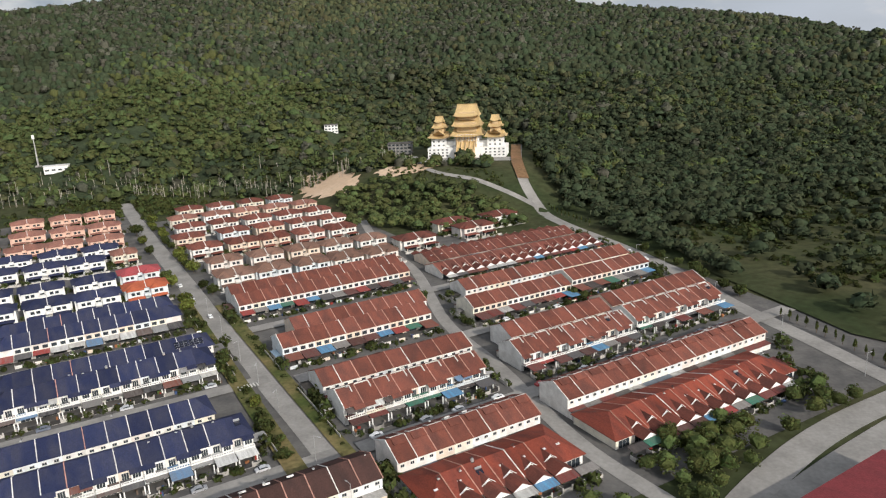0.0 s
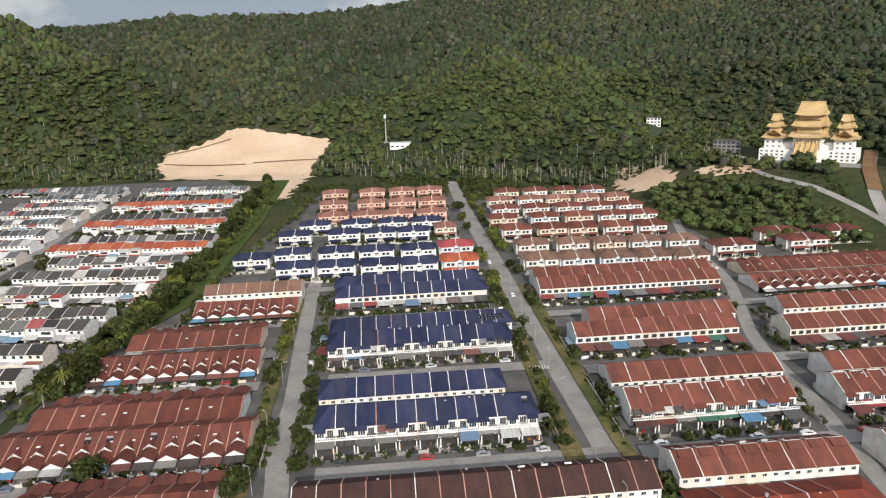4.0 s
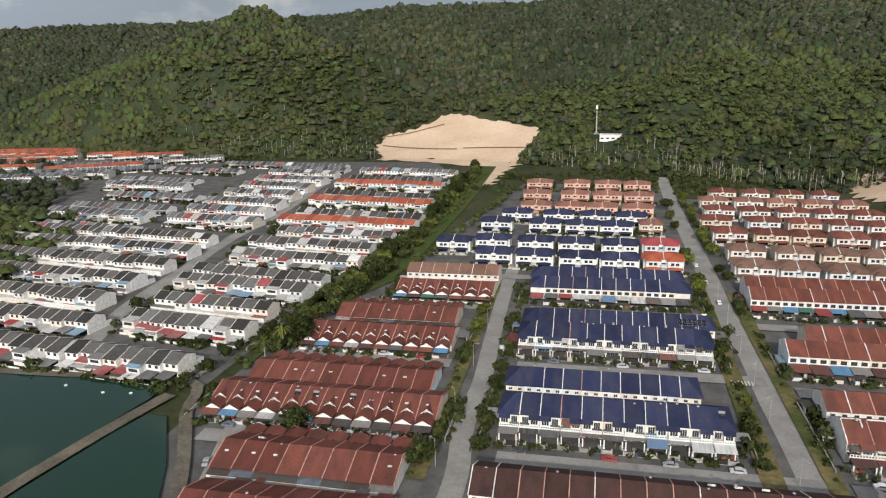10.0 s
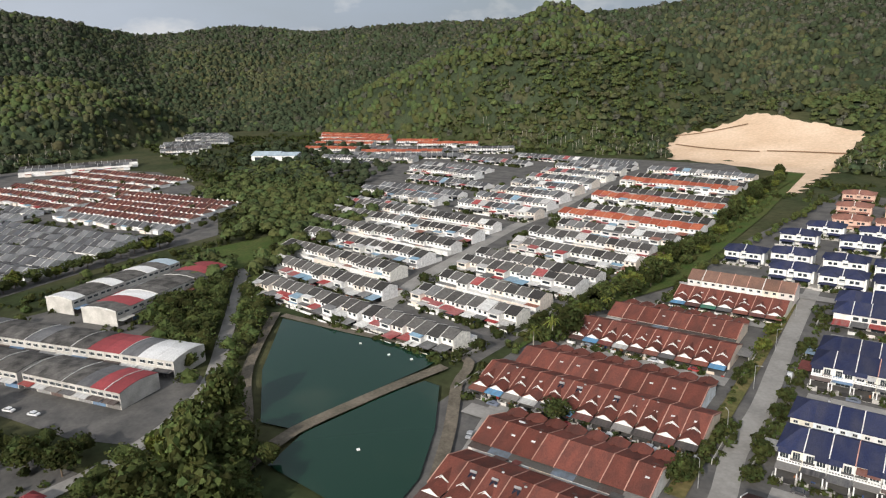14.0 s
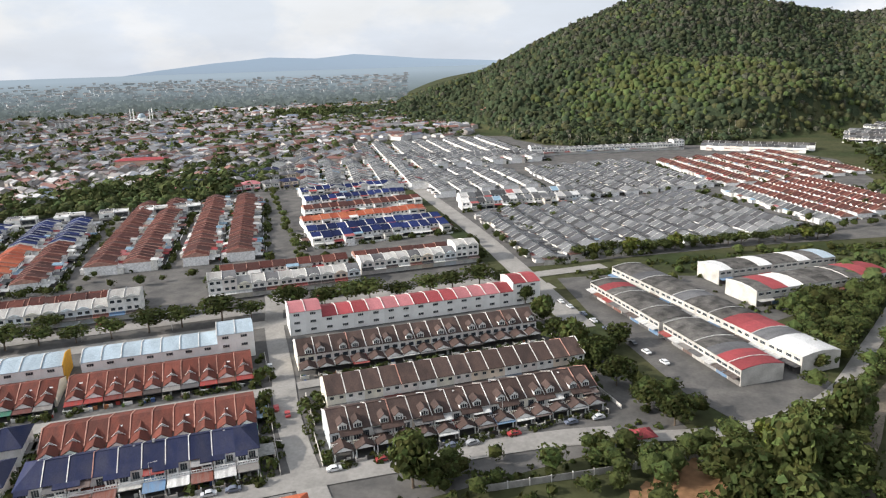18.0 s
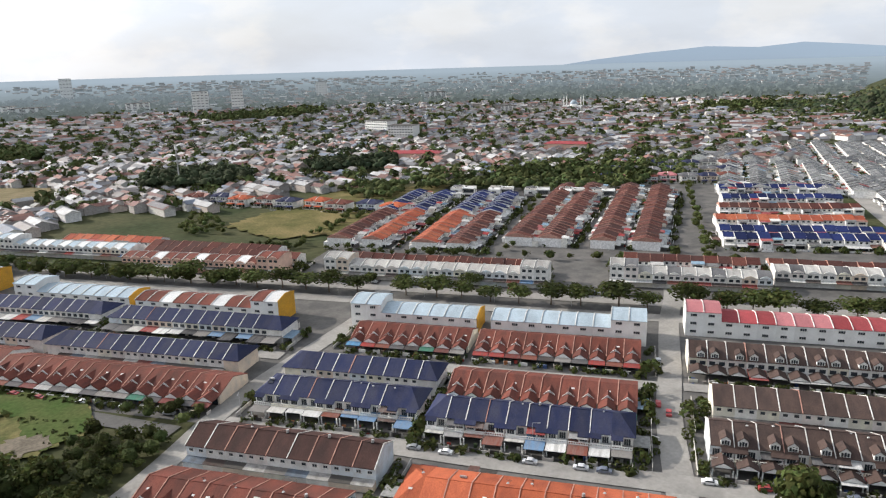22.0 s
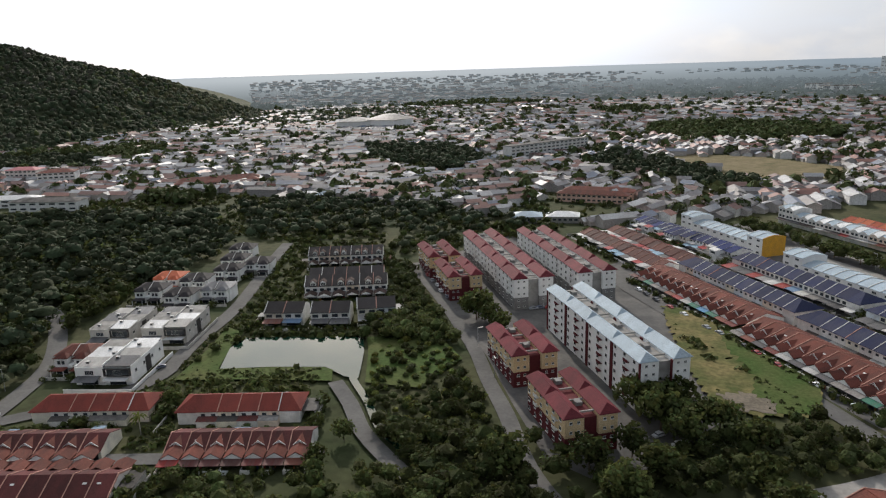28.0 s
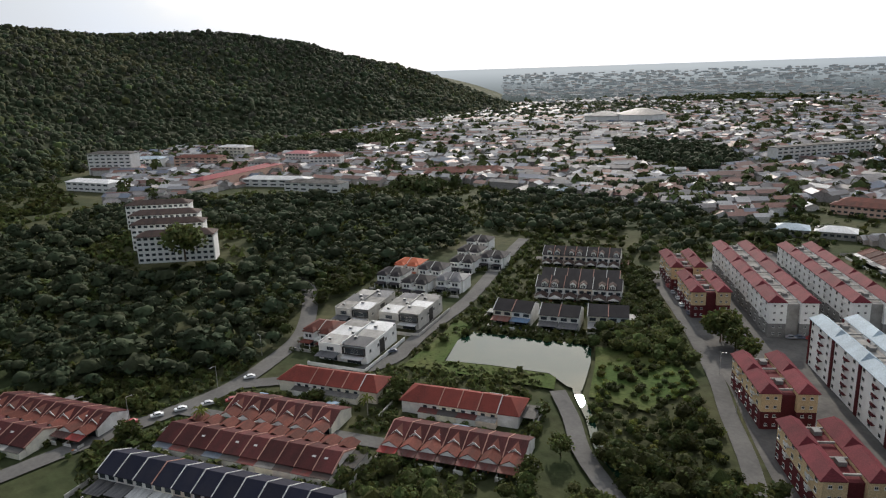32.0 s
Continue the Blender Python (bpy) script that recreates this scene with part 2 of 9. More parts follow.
AWN_RED = ((0.16, 0.045, 0.04), (0.09, 0.04, 0.036), (0.30, 0.05, 0.045), (0.10, 0.10, 0.105), (0.42, 0.42, 0.41), (0.20, 0.07, 0.05), (0.055, 0.05, 0.05), (0.13, 0.05, 0.045), (0.05, 0.17, 0.12), (0.24, 0.23, 0.22), (0.10, 0.26, 0.44))
mat("awning_red", (0.5, 0.5, 0.5), (0.12, 0.10, 0.09), 0.55, 0.4, 0.5, 5.0, 0.3, tints=AWN_RED, stretch=(3, 0.3, 1))
mat("concrete", (0.34, 0.33, 0.31), (0.18, 0.17, 0.16), 0.9, 0.3, 0.8, 4.0, 0.3, grain=0.5)
mat("asphalt_dark", (0.135, 0.131, 0.126), (0.090, 0.088, 0.086), 0.9, 0.10, 0.8, 0.9, 0.2, grain=0.5)
mat("asphalt", (0.300, 0.288, 0.270), (0.200, 0.192, 0.182), 0.9, 0.10, 0.8, 0.9, 0.2, grain=0.5)
mat("pavement", (0.090, 0.088, 0.086), (0.165, 0.156, 0.147), 0.9, 0.12, 0.7, 0.8, 0.2, grain=0.5)
mat("marking", (0.62, 0.61, 0.57), (0.35, 0.34, 0.32), 0.8, 0.6, 0.7, 6.0, 0.1)
mat("mud", (0.17, 0.145, 0.115), (0.10, 0.09, 0.07), 0.95, 0.12, 0.9, 0.9, 0.5, dist=0.3)
mat("ground", (0.034, 0.046, 0.020), (0.080, 0.076, 0.040), 0.95, 0.02, 0.85, 0.25, 0.6, dist=0.6)
mat("dry_field", (0.085, 0.085, 0.030), (0.19, 0.150, 0.070), 0.95, 0.05, 0.9, 0.6, 0.6, dist=0.5)
mat("bare_earth", (0.20, 0.16, 0.095), (0.11, 0.10, 0.05), 0.95, 0.09, 0.9, 0.6, 0.6, dist=0.5)
mat("grass", (0.062, 0.080, 0.026), (0.20, 0.155, 0.075), 0.95, 0.075, 0.9, 0.6, 0.6, dist=0.3)
mat("lawn", (0.050, 0.082, 0.022), (0.090, 0.095, 0.036), 0.95, 0.07, 0.85, 0.8, 0.5, dist=0.3)
mat("sand", (0.64, 0.49, 0.36), (0.52, 0.37, 0.25), 0.95, 0.02, 0.9, 0.35, 0.5, dist=0.15, grain=0.5)
mat("earth", (0.24, 0.135, 0.075), (0.15, 0.10, 0.055), 0.95, 0.04, 0.9, 0.5, 0.5, dist=0.3)
mat("leaf", (0.074, 0.086, 0.028), (0.034, 0.045, 0.017), 0.8, 0.35, 0.9, 2.2, 0.9, vary=0.4, island=0.42, dist=0.5)
mat("leaf_light", (0.150, 0.160, 0.038), (0.076, 0.096, 0.026), 0.8, 0.35, 0.9, 2.2, 0.9, vary=0.3, island=0.4, dist=0.5)
mat("canopy", (0.050, 0.063, 0.034), (0.027, 0.036, 0.020), 0.85, 0.03, 0.9, 0.35, 0.8, island=0.20, dist=1.2)
mat("canopy_dry", (0.086, 0.090, 0.044), (0.048, 0.054, 0.029), 0.85, 0.03, 0.9, 0.35, 0.8, island=0.20, dist=1.2)
# brighter canopy: paints the sun on the spurs; also used for lighter groves
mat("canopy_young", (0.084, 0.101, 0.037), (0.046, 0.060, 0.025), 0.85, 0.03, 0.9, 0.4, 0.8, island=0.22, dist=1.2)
mat("canopy_pale", (0.092, 0.092, 0.068), (0.052, 0.055, 0.040), 0.85, 0.03, 0.9, 0.45, 0.8, island=0.25, dist=1.2)
mat("bark", (0.16, 0.125, 0.095), (0.09, 0.07, 0.055), 0.9, 1.0, 0.8, 6.0, 0.5)
mat("pale_bark", (0.38, 0.35, 0.30), (0.24, 0.22, 0.19), 0.9, 1.0, 0.8, 6.0, 0.5)
mat("dark", (0.020, 0.020, 0.021), (0.035, 0.034, 0.033), 0.5, 0.8, 0.6, 5.0, 0.1)
mat("metal_dark", (0.06, 0.06, 0.062), (0.10, 0.09, 0.08), 0.5, 0.8, 0.6, 5.0, 0.1, metal=0.5)
mat("metal_pale", (0.50, 0.50, 0.50), (0.32, 0.31, 0.30), 0.45, 0.8, 0.6, 5.0, 0.1, metal=0.4)
mat("glass", (0.030, 0.038, 0.045), (0.05, 0.06, 0.07), 0.12, 0.8, 0.5, 2.0, 0.02)
mat("gold_tile", (0.56, 0.41, 0.20), (0.42, 0.30, 0.16), 0.5, 0.15, 0.8, 2.0, 0.5, stretch=RS)
mat("yellow", (0.62, 0.33, 0.045), (0.42, 0.24, 0.06), 0.75, 0.3, 0.6, 4.0, 0.1)
mat("cream", (0.62, 0.47, 0.28), (0.46, 0.34, 0.20), 0.85, 0.3, 0.6, 3.0, 0.1)
mat("maroon_paint", (0.115, 0.027, 0.030), (0.08, 0.024, 0.026), 0.8, 0.3, 0.7, 3.0, 0.1)
mat("grey_paint", (0.24, 0.235, 0.225), (0.16, 0.155, 0.15), 0.85, 0.3, 0.7, 3.0, 0.1)
mat("roof_flat", (0.135, 0.128, 0.12), (0.052, 0.050, 0.048), 0.85, 0.22, 1.0, 1.6, 0.3, vary=0.25)
mat("tyre", (0.015, 0.015, 0.015), None, 0.8)
CAR = ((0.75, 0.75, 0.75), (0.70, 0.71, 0.72), (0.04, 0.04, 0.045), (0.30, 0.31, 0.33), (0.74, 0.74, 0.73), (0.33, 0.03, 0.03), (0.12, 0.14, 0.19), (0.50, 0.51, 0.53))
mat("car_paint", (0.7, 0.7, 0.7), None, 0.3, 0.8, 0.1, 3.0, 0.02, tints=CAR)
mat("solar", (0.008, 0.010, 0.022), (0.014, 0.018, 0.035), 0.2, 1.0, 0.5, 4.0, 0.02)
# town roof tints, lightened to stand in for haze over the plain
FAR = ((0.19, 0.095, 0.080), (0.26, 0.27, 0.285), (0.15, 0.085, 0.075), (0.38, 0.385, 0.39), (0.24, 0.12, 0.095), (0.17, 0.175, 0.185), (0.25, 0.24, 0.235), (0.14, 0.175, 0.23), (0.20, 0.195, 0.19), (0.44, 0.445, 0.45))
mat("flat_roof_red", (0.165, 0.036, 0.044), (0.095, 0.027, 0.032), 0.7, 0.25, 0.7, 4.0, 0.3, vary=0.15, stretch=RS)
for q_ in ("leaf", "leaf_light", "canopy", "canopy_dry", "canopy_pale", "canopy_young"):
    # light shining through the leaves
    n_, l_ = MATS[q_].node_tree.nodes, MATS[q_].node_tree.links
    t_, x_, h_ = n_.new("ShaderNodeBsdfTranslucent"), n_.new("ShaderNodeMixShader"), n_.new("ShaderNodeHueSaturation")
    h_.inputs["Value"].default_value, h_.inputs["Hue"].default_value = 1.7, 0.485
    x_.inputs["Fac"].default_value = 0.22 if q_[0] == "l" else 0.05
    l_.new(n_["Principled BSDF"].inputs["Base Color"].links[0].from_socket, h_.inputs["Color"])
    l_.new(h_.outputs["Color"], t_.inputs["Color"])
    l_.new(n_["Principled BSDF"].outputs[0], x_.inputs[1])
    l_.new(t_.outputs[0], x_.inputs[2])
    l_.new(x_.outputs[0], n_["Material Output"].inputs["Surface"])
WATER = bpy.data.materials.new("water")
WATER.use_nodes = True
b_ = WATER.node_tree.nodes["Principled BSDF"]
b_.inputs["Base Color"].default_value, b_.inputs["Roughness"].default_value, b_.inputs["IOR"].default_value = (0.010, 0.036, 0.022, 1), 0.0, 1.33
n_ = WATER.node_tree.nodes.new("ShaderNodeTexNoise")
n_.inputs["Scale"].default_value, n_.inputs["Detail"].default_value = 0.6, 3.0
c_ = WATER.node_tree.nodes.new("ShaderNodeTexCoord")
p_ = WATER.node_tree.nodes.new("ShaderNodeBump")
p_.inputs["Strength"].default_value, p_.inputs["Distance"].default_value = 0.012, 0.02
WATER.node_tree.links.new(c_.outputs["Object"], n_.inputs["Vector"])
WATER.node_tree.links.new(n_.outputs["Fac"], p_.inputs["Height"])
WATER.node_tree.links.new(p_.outputs["Normal"], b_.inputs["Normal"])
MATS["water"] = WATER


def island_tint(name, tints, rough=0.75):
    """A material whose colour is picked piece by piece."""
    m = mat(name, tints[0], None, rough, 0.1, 0.3, 1.0, 0.2)
    n, l = m.node_tree.nodes, m.node_tree.links
    tr = n.new("ShaderNodeValToRGB")
    tr.color_ramp.interpolation = "CONSTANT"
    while len(tr.color_ramp.elements) < len(tints):
        tr.color_ramp.elements.new(0.5)
    for i, c in enumerate(tints):
        tr.color_ramp.elements[i].position, tr.color_ramp.elements[i].color = i / len(tints), (*c, 1)
    l.new(n.new("ShaderNodeNewGeometry").outputs["Random Per Island"], tr.inputs["Fac"])
    l.new(tr.outputs["Color"], n["Mix"].inputs["A"])
    return m


island_tint("far_roof", FAR, 0.62)
MATS["far_roof"].node_tree.nodes["Principled BSDF"].inputs["Specular IOR Level"].default_value = 0.25
island_tint("lean_to", ((0.10, 0.095, 0.09), (0.30, 0.30, 0.29), (0.15, 0.05, 0.045), (0.06, 0.055, 0.05), (0.20, 0.28, 0.36), (0.45, 0.44, 0.43), (0.12, 0.07, 0.06), (0.18, 0.175, 0.17)))
island_tint("clutter", ((0.05, 0.05, 0.05), (0.30, 0.05, 0.04), (0.08, 0.12, 0.04), (0.50, 0.49, 0.47), (0.12, 0.09, 0.07), (0.06, 0.10, 0.22), (0.10, 0.15, 0.05), (0.22, 0.20, 0.18), (0.35, 0.15, 0.07), (0.04, 0.06, 0.03)))
# town wall tints, lifted the same way for the haze
island_tint("far_wall", ((0.60, 0.58, 0.55), (0.44, 0.41, 0.39), (0.74, 0.73, 0.72), (0.36, 0.33, 0.31), (0.30, 0.28, 0.27), (0.52, 0.45, 0.41)))


# ---- mesh tools ----
class Geo:
    """Collects faces with material slots into one mesh."""

    def __init__(self, *mats):
        self.v, self.f, self.m, self.mats = [], [], [], mats

    def face(self, pts, k=0):
        i = len(self.v)
        self.v.extend(pts)
        self.f.append(tuple(range(i, i + len(pts))))
        self.m.append(k)
        return self

    def box(self, x0, y0, z0, x1, y1, z1, k=0, bottom=True):
        i = len(self.v)
        self.v.extend([(x0, y0, z0), (x1, y0, z0), (x1, y1, z0), (x0, y1, z0), (x0, y0, z1), (x1, y0, z1), (x1, y1, z1), (x0, y1, z1)])
        fs = [(4, 5, 6, 7), (0, 1, 5, 4), (1, 2, 6, 5), (2, 3, 7, 6), (3, 0, 4, 7)] + ([(3, 2, 1, 0)] if bottom else [])
        self.f.extend(tuple(i + a for a in q) for q in fs)
        self.m.extend([k] * len(fs))
        return self

    def prism(self, prof, x0, x1, k=0, axis="x"):
        """A profile of (y, z), or (x, z) along y, run from x0 to x1."""
        i, n = len(self.v), len(prof)
        for x in (x0, x1):
            self.v.extend([(x, a, b) if axis == "x" else (a, x, b) for a, b in prof])
        self.f.append(tuple(range(i + n - 1, i - 1, -1)))
        self.f.append(tuple(range(i + n, i + 2 * n)))
        for a in range(n):
            c = (a + 1) % n
            self.f.append((i + a, i + c, i + n + c, i + n + a))
        self.m.extend([k] * (n + 2))
        return self

    def gable(self, x0, x1, y0, y1, ze, zr, th=0.18, k=0, axis="x"):
        """Two roof slopes with thickness; the ridge along the axis."""
        if axis == "x":
            mid = (y0 + y1) / 2
            pr = [(y0, ze), (mid, zr), (y1, ze), (y1, ze + th), (mid, zr + th), (y0, ze + th)]
            return self.prism(pr, x0, x1, k, "x")
        mid = (x0 + x1) / 2
        pr = [(x0, ze), (mid, zr), (x1, ze), (x1, ze + th), (mid, zr + th), (x0, ze + th)]
        return self.prism(pr, y0, y1, k, "y")

    def hip(self, x0, x1, y0, y1, ze, zr, th=0.18, k=0, inset=None, ends=(True, True)):
        """A hipped roof; the ridge runs along the longer side."""
        def put(z0, z1, up):
            lx, ly = x1 - x0, y1 - y0
            if lx >= ly:
                q = inset if inset is not None else ly / 2
                a, c = (x0 + (q if ends[0] else 0), (y0 + y1) / 2, z1), (x1 - (q if ends[1] else 0), (y0 + y1) / 2, z1)
                fs = [[(x0, y0, z0), (x1, y0, z0), c, a], [(x1, y0, z0), (x1, y1, z0), c], [(x1, y1, z0), (x0, y1, z0), a, c], [(x0, y1, z0), (x0, y0, z0), a]]
            else:
                q = inset if inset is not None else lx / 2
                a, c = ((x0 + x1) / 2, y0 + (q if ends[0] else 0), z1), ((x0 + x1) / 2, y1 - (q if ends[1] else 0), z1)
                fs = [[(x0, y0, z0), (x1, y0, z0), a], [(x1, y0, z0), (x1, y1, z0), c, a], [(x1, y1, z0), (x0, y1, z0), c], [(x0, y1, z0), (x0, y0, z0), a, c]]
            for q_ in fs:
                self.face(q_ if up else q_[::-1], k)
        put(ze + th, zr + th, True)
        self.face([(x0, y1, ze), (x1, y1, ze), (x1, y0, ze), (x0, y0, ze)], k)
        for a, c in (((x0, y0), (x1, y0)), ((x1, y0), (x1, y1)), ((x1, y1), (x0, y1)), ((x0, y1), (x0, y0))):
            self.face([(*a, ze), (*c, ze), (*c, ze + th), (*a, ze + th)], k)
        return self

    def cyl(self, x, y, z0, z1, r0, r1=None, n=8, k=0, cap=True):
        r1 = r0 if r1 is None else r1
        i = len(self.v)
        for z, r in ((z0, r0), (z1, r1)):
            self.v.extend([(x + r * math.cos(2 * math.pi * a / n), y + r * math.sin(2 * math.pi * a / n), z) for a in range(n)])
        for a in range(n):
            c = (a + 1) % n
            self.f.append((i + a, i + c, i + n + c, i + n + a))
            self.m.append(k)
        if cap:
            self.f.append(tuple(range(i + n, i + 2 * n)))
            self.m.append(k)
        return self

    def mesh(self, name, smooth=False):
        me = bpy.data.meshes.new(name)
        me.from_pydata(self.v, [], self.f)
        for q in self.mats:
            me.materials.append(MATS[q])
        if len(self.mats) > 1:
            me.polygons.foreach_set("material_index", self.m)
        if smooth:
            me.polygons.foreach_set("use_smooth", [True] * len(self.f))
        me.update()
        return me


def fast_mesh(name, verts, tris, material, smooth=True):
    me = bpy.data.meshes.new(name)
    nv, nf = len(verts), len(tris)
    me.vertices.add(nv)
    me.vertices.foreach_set("co", np.asarray(verts, dtype=np.float32).ravel())
    me.loops.add(nf * 3)
    me.loops.foreach_set("vertex_index", np.asarray(tris, dtype=np.int32).ravel())
    me.polygons.add(nf)
    me.polygons.foreach_set("loop_start", np.arange(0, nf * 3, 3, dtype=np.int32))
    me.polygons.foreach_set("use_smooth", np.full(nf, smooth))
    me.materials.append(MATS[material])
    me.update(calc_edges=True)
    return me


def part(name, me, parent, at=None, label=""):
    ob = new(name, me)
    ob.parent = parent
    if at is not None:
        ob.matrix_local = at if isinstance(at, Matrix) else Matrix.Translation(at)
    return tagged(ob, label)


def thing(name, parts, m, label, category, group="", kind="", solid=False):
    """A thing with its parts: (name, mesh, place, label, sub-parts), under an Empty or, if solid, under its first mesh."""
    root = new(name, parts[0][1] if solid else None)
    root.matrix_world = m
    for p in parts[1 if solid else 0:]:
        o = part(p[0], p[1], root, p[2] if len(p) > 2 else None, p[3] if len(p) > 3 else "")
        for s in (p[4] if len(p) > 4 else ()):
            part(s[0], s[1], o, s[2] if len(s) > 2 else None, s[3] if len(s) > 3 else "")
    return tagged(root, label, category, group, kind)


def setting(name, me, label, category, kind="structure", m=None):
    ob = new(name, me)
    if m is not None:
        ob.matrix_world = m
    return tagged(ob, label, category, "", kind)


def at(theta, u, v, z=0.0, turn=0.0):
    """A pose in an estate's own grid: u along its rows, v away from the middle."""
    c, s = math.cos(radians(theta)), math.sin(radians(theta))
    return pose(u * c - v * s, u * s + v * c, z, 0, 0, theta + turn)


def xy(theta, u, v):
    c, s = math.cos(radians(theta)), math.sin(radians(theta))
    return (u * c - v * s, u * s + v * c)


# ---- the land: a flat floor with forested hills round it ----
# direction (degrees left of ahead), distance of the foot, distance and slope angle of the crest
HILLS = ((-70, 700, 1600, 0.6), (-31, 620, 1500, 0.4), (-25, 560, 1500, 2.0), (-18, 560, 1500, 3.0), (-11, 560, 1500, 3.7), (-3, 560, 1550, 5.3),
         (8, 600, 1550, 5.9), (20, 650, 1500, 5.6), (30, 700, 1450, 4.7), (36, 745, 1450, 4.3), (45, 800, 1500, 4.3), (53, 820, 1550, 3.6),
         (60, 900, 1650, 3.3), (68, 1030, 1800, 3.1), (75, 1180, 1900, 2.7), (81, 1300, 2000, 3.2))
HILLS += ((87, 1150, 2000, 2.5), (92, 1000, 1750, 3.6), (98.5, 915, 1700, 4.7), (102, 905, 1700, 4.3), (105.5, 915, 1650, 3.0), (108, 935, 1650, 1.9),
          (110.3, 1000, 1650, 0.8), (113, 1190, 1700, -0.5), (116, 1250, 1700, -1.5), (120, 1300, 1700, -3.15), (124, 1400, 1700, -3.6), (222, 1500, 1900, -3.2))
HILLS += ((225.6, 1500, 1900, -1.5), (228.7, 1500, 1850, -0.2), (231, 1450, 1850, 0.5), (235, 1300, 1800, 1.4), (238, 1200, 1800, 2.4), (244, 1115, 1800, 3.3),
          (252, 1060, 1750, 3.3), (257, 880, 1700, 3.8), (262, 700, 1650, 3.9), (275, 650, 1600, 2.0), (290, 700, 1600, 0.6))
H_AZ = np.array([h[0] for h in HILLS])
H_FOOT = np.array([h[1] for h in HILLS], dtype=float)
H_CREST = np.array([h[2] for h in HILLS], dtype=float)
H_TOP = np.maximum(0.0, 108 + H_CREST * np.tan(np.radians([h[3] for h in HILLS])) - 13)
TEMPLE = (18.0, 640.0, 24.0)
# spurs that run down from the ridges: direction, distance and slope angle of their crest points
SPURS = (((25.7, 1350, 4.0), (19.3, 1000, 0.6), (12.7, 810, -2.6), (7.5, 700, -6.2)), ((19.3, 1000, 0.6), (24.5, 860, -2.5), (28.0, 760, -5.0)),
         ((56.8, 1150, 3.7), (49.5, 1050, 1.9), (44.0, 930, -1.6), (42.0, 870, -3.6)), ((56.8, 1150, 3.7), (62.0, 1210, 2.0), (70.5, 1160, -2.0), (75.0, 1170, -4.2)), ((56.8, 1150, 3.7), (58.0, 930, -2.6)),
         ((109.0, 1190, -2.4), (102.4, 1290, 0.6), (95.4, 1240, 0.7), (88.0, 1200, -2.3), (85.5, 1220, -4.0)),
         ((-31.0, 1150, 0.0), (-21.0, 1000, -1.8), (-9.5, 800, -4.3), (-7.7, 740, -6.3)), ((-3.0, 1550, 5.2), (1.0, 1150, 0.6), (3.0, 980, -1.8)))
KNOLL = (420.0, -215.0, 9.0)


def wave(x, y, s):
    return (np.sin(x / s + 1.3 * np.sin(y / s * 0.7 + 1.0)) + np.sin(y / s * 1.17 + 1.1 * np.sin(x / s * 0.9 + 2.0)) + np.sin((x + y) / s * 0.61 + 0.4)) / 3


def height(x, y):
    """Height of the land over the floor of the valley."""
    x, y = np.asarray(x, dtype=float), np.asarray(y, dtype=float)
    a, r = np.degrees(np.arctan2(-x, y)), np.hypot(x, y)
    a = np.where(a < -70, a + 360, a)
    foot, crest, top = np.interp(a, H_AZ, H_FOOT), np.interp(a, H_AZ, H_CREST), np.interp(a, H_AZ, H_TOP)
    s = np.clip((r - foot) / (crest - foot), 0, 1)
    z = top * (0.34 * s + 0.66 * s * s * (1.6 - 0.6 * s)) * (1 - 0.3 * np.clip((r - crest) / 900, 0, 1))
    spur = z * 0
    for line in SPURS:
        P = [(-d * math.sin(radians(q)), d * math.cos(radians(q)), 97 + d * math.tan(radians(e))) for q, d, e in line]
        for (x0, y0, h0), (x1, y1, h1) in zip(P, P[1:]):
            t = np.clip(((x - x0) * (x1 - x0) + (y - y0) * (y1 - y0)) / ((x1 - x0) ** 2 + (y1 - y0) ** 2), 0, 1)
            d = np.hypot(x - x0 - t * (x1 - x0), y - y0 - t * (y1 - y0))
            spur = np.maximum(spur, h0 + (h1 - h0) * t - 0.5 * (np.sqrt(d * d + 45 ** 2) - 45))
    spur = spur * np.clip((r - foot) / 70, 0, 1)
    lot = np.clip((230 - np.hypot(x + 530, y - 620)) / 100, 0, 1)
    spur = spur * (1 - lot)
    z = z * (1 - lot) + lot * top * (0.45 * s + 0.55 * s * s * (3 - 2 * s))
    z = (z + spur + np.sqrt((z - spur) ** 2 + 500 * np.clip(spur / 40, 0, 1))) / 2
    z = z + np.where(top > 20, 1, 0) * (20 * wave(x, y, 95) + 12 * wave(y + 50, x, 38)) * np.clip(4 * s * (1 - s), 0, 1) ** 1.3
    d = np.hypot(x - TEMPLE[0], y - TEMPLE[1])
    k = np.clip((170 - d) / 90, 0, 1)
    z = z * (1 - k * k * (3 - 2 * k)) + TEMPLE[2] * k * k * (3 - 2 * k)
    d = np.hypot((x - KNOLL[0]) / 1.0, (y - KNOLL[1]) / 0.8)
    return np.maximum(z, 0) + KNOLL[2] * np.exp(-(d / 75) ** 2) * np.clip((d > -1), 0, 1)


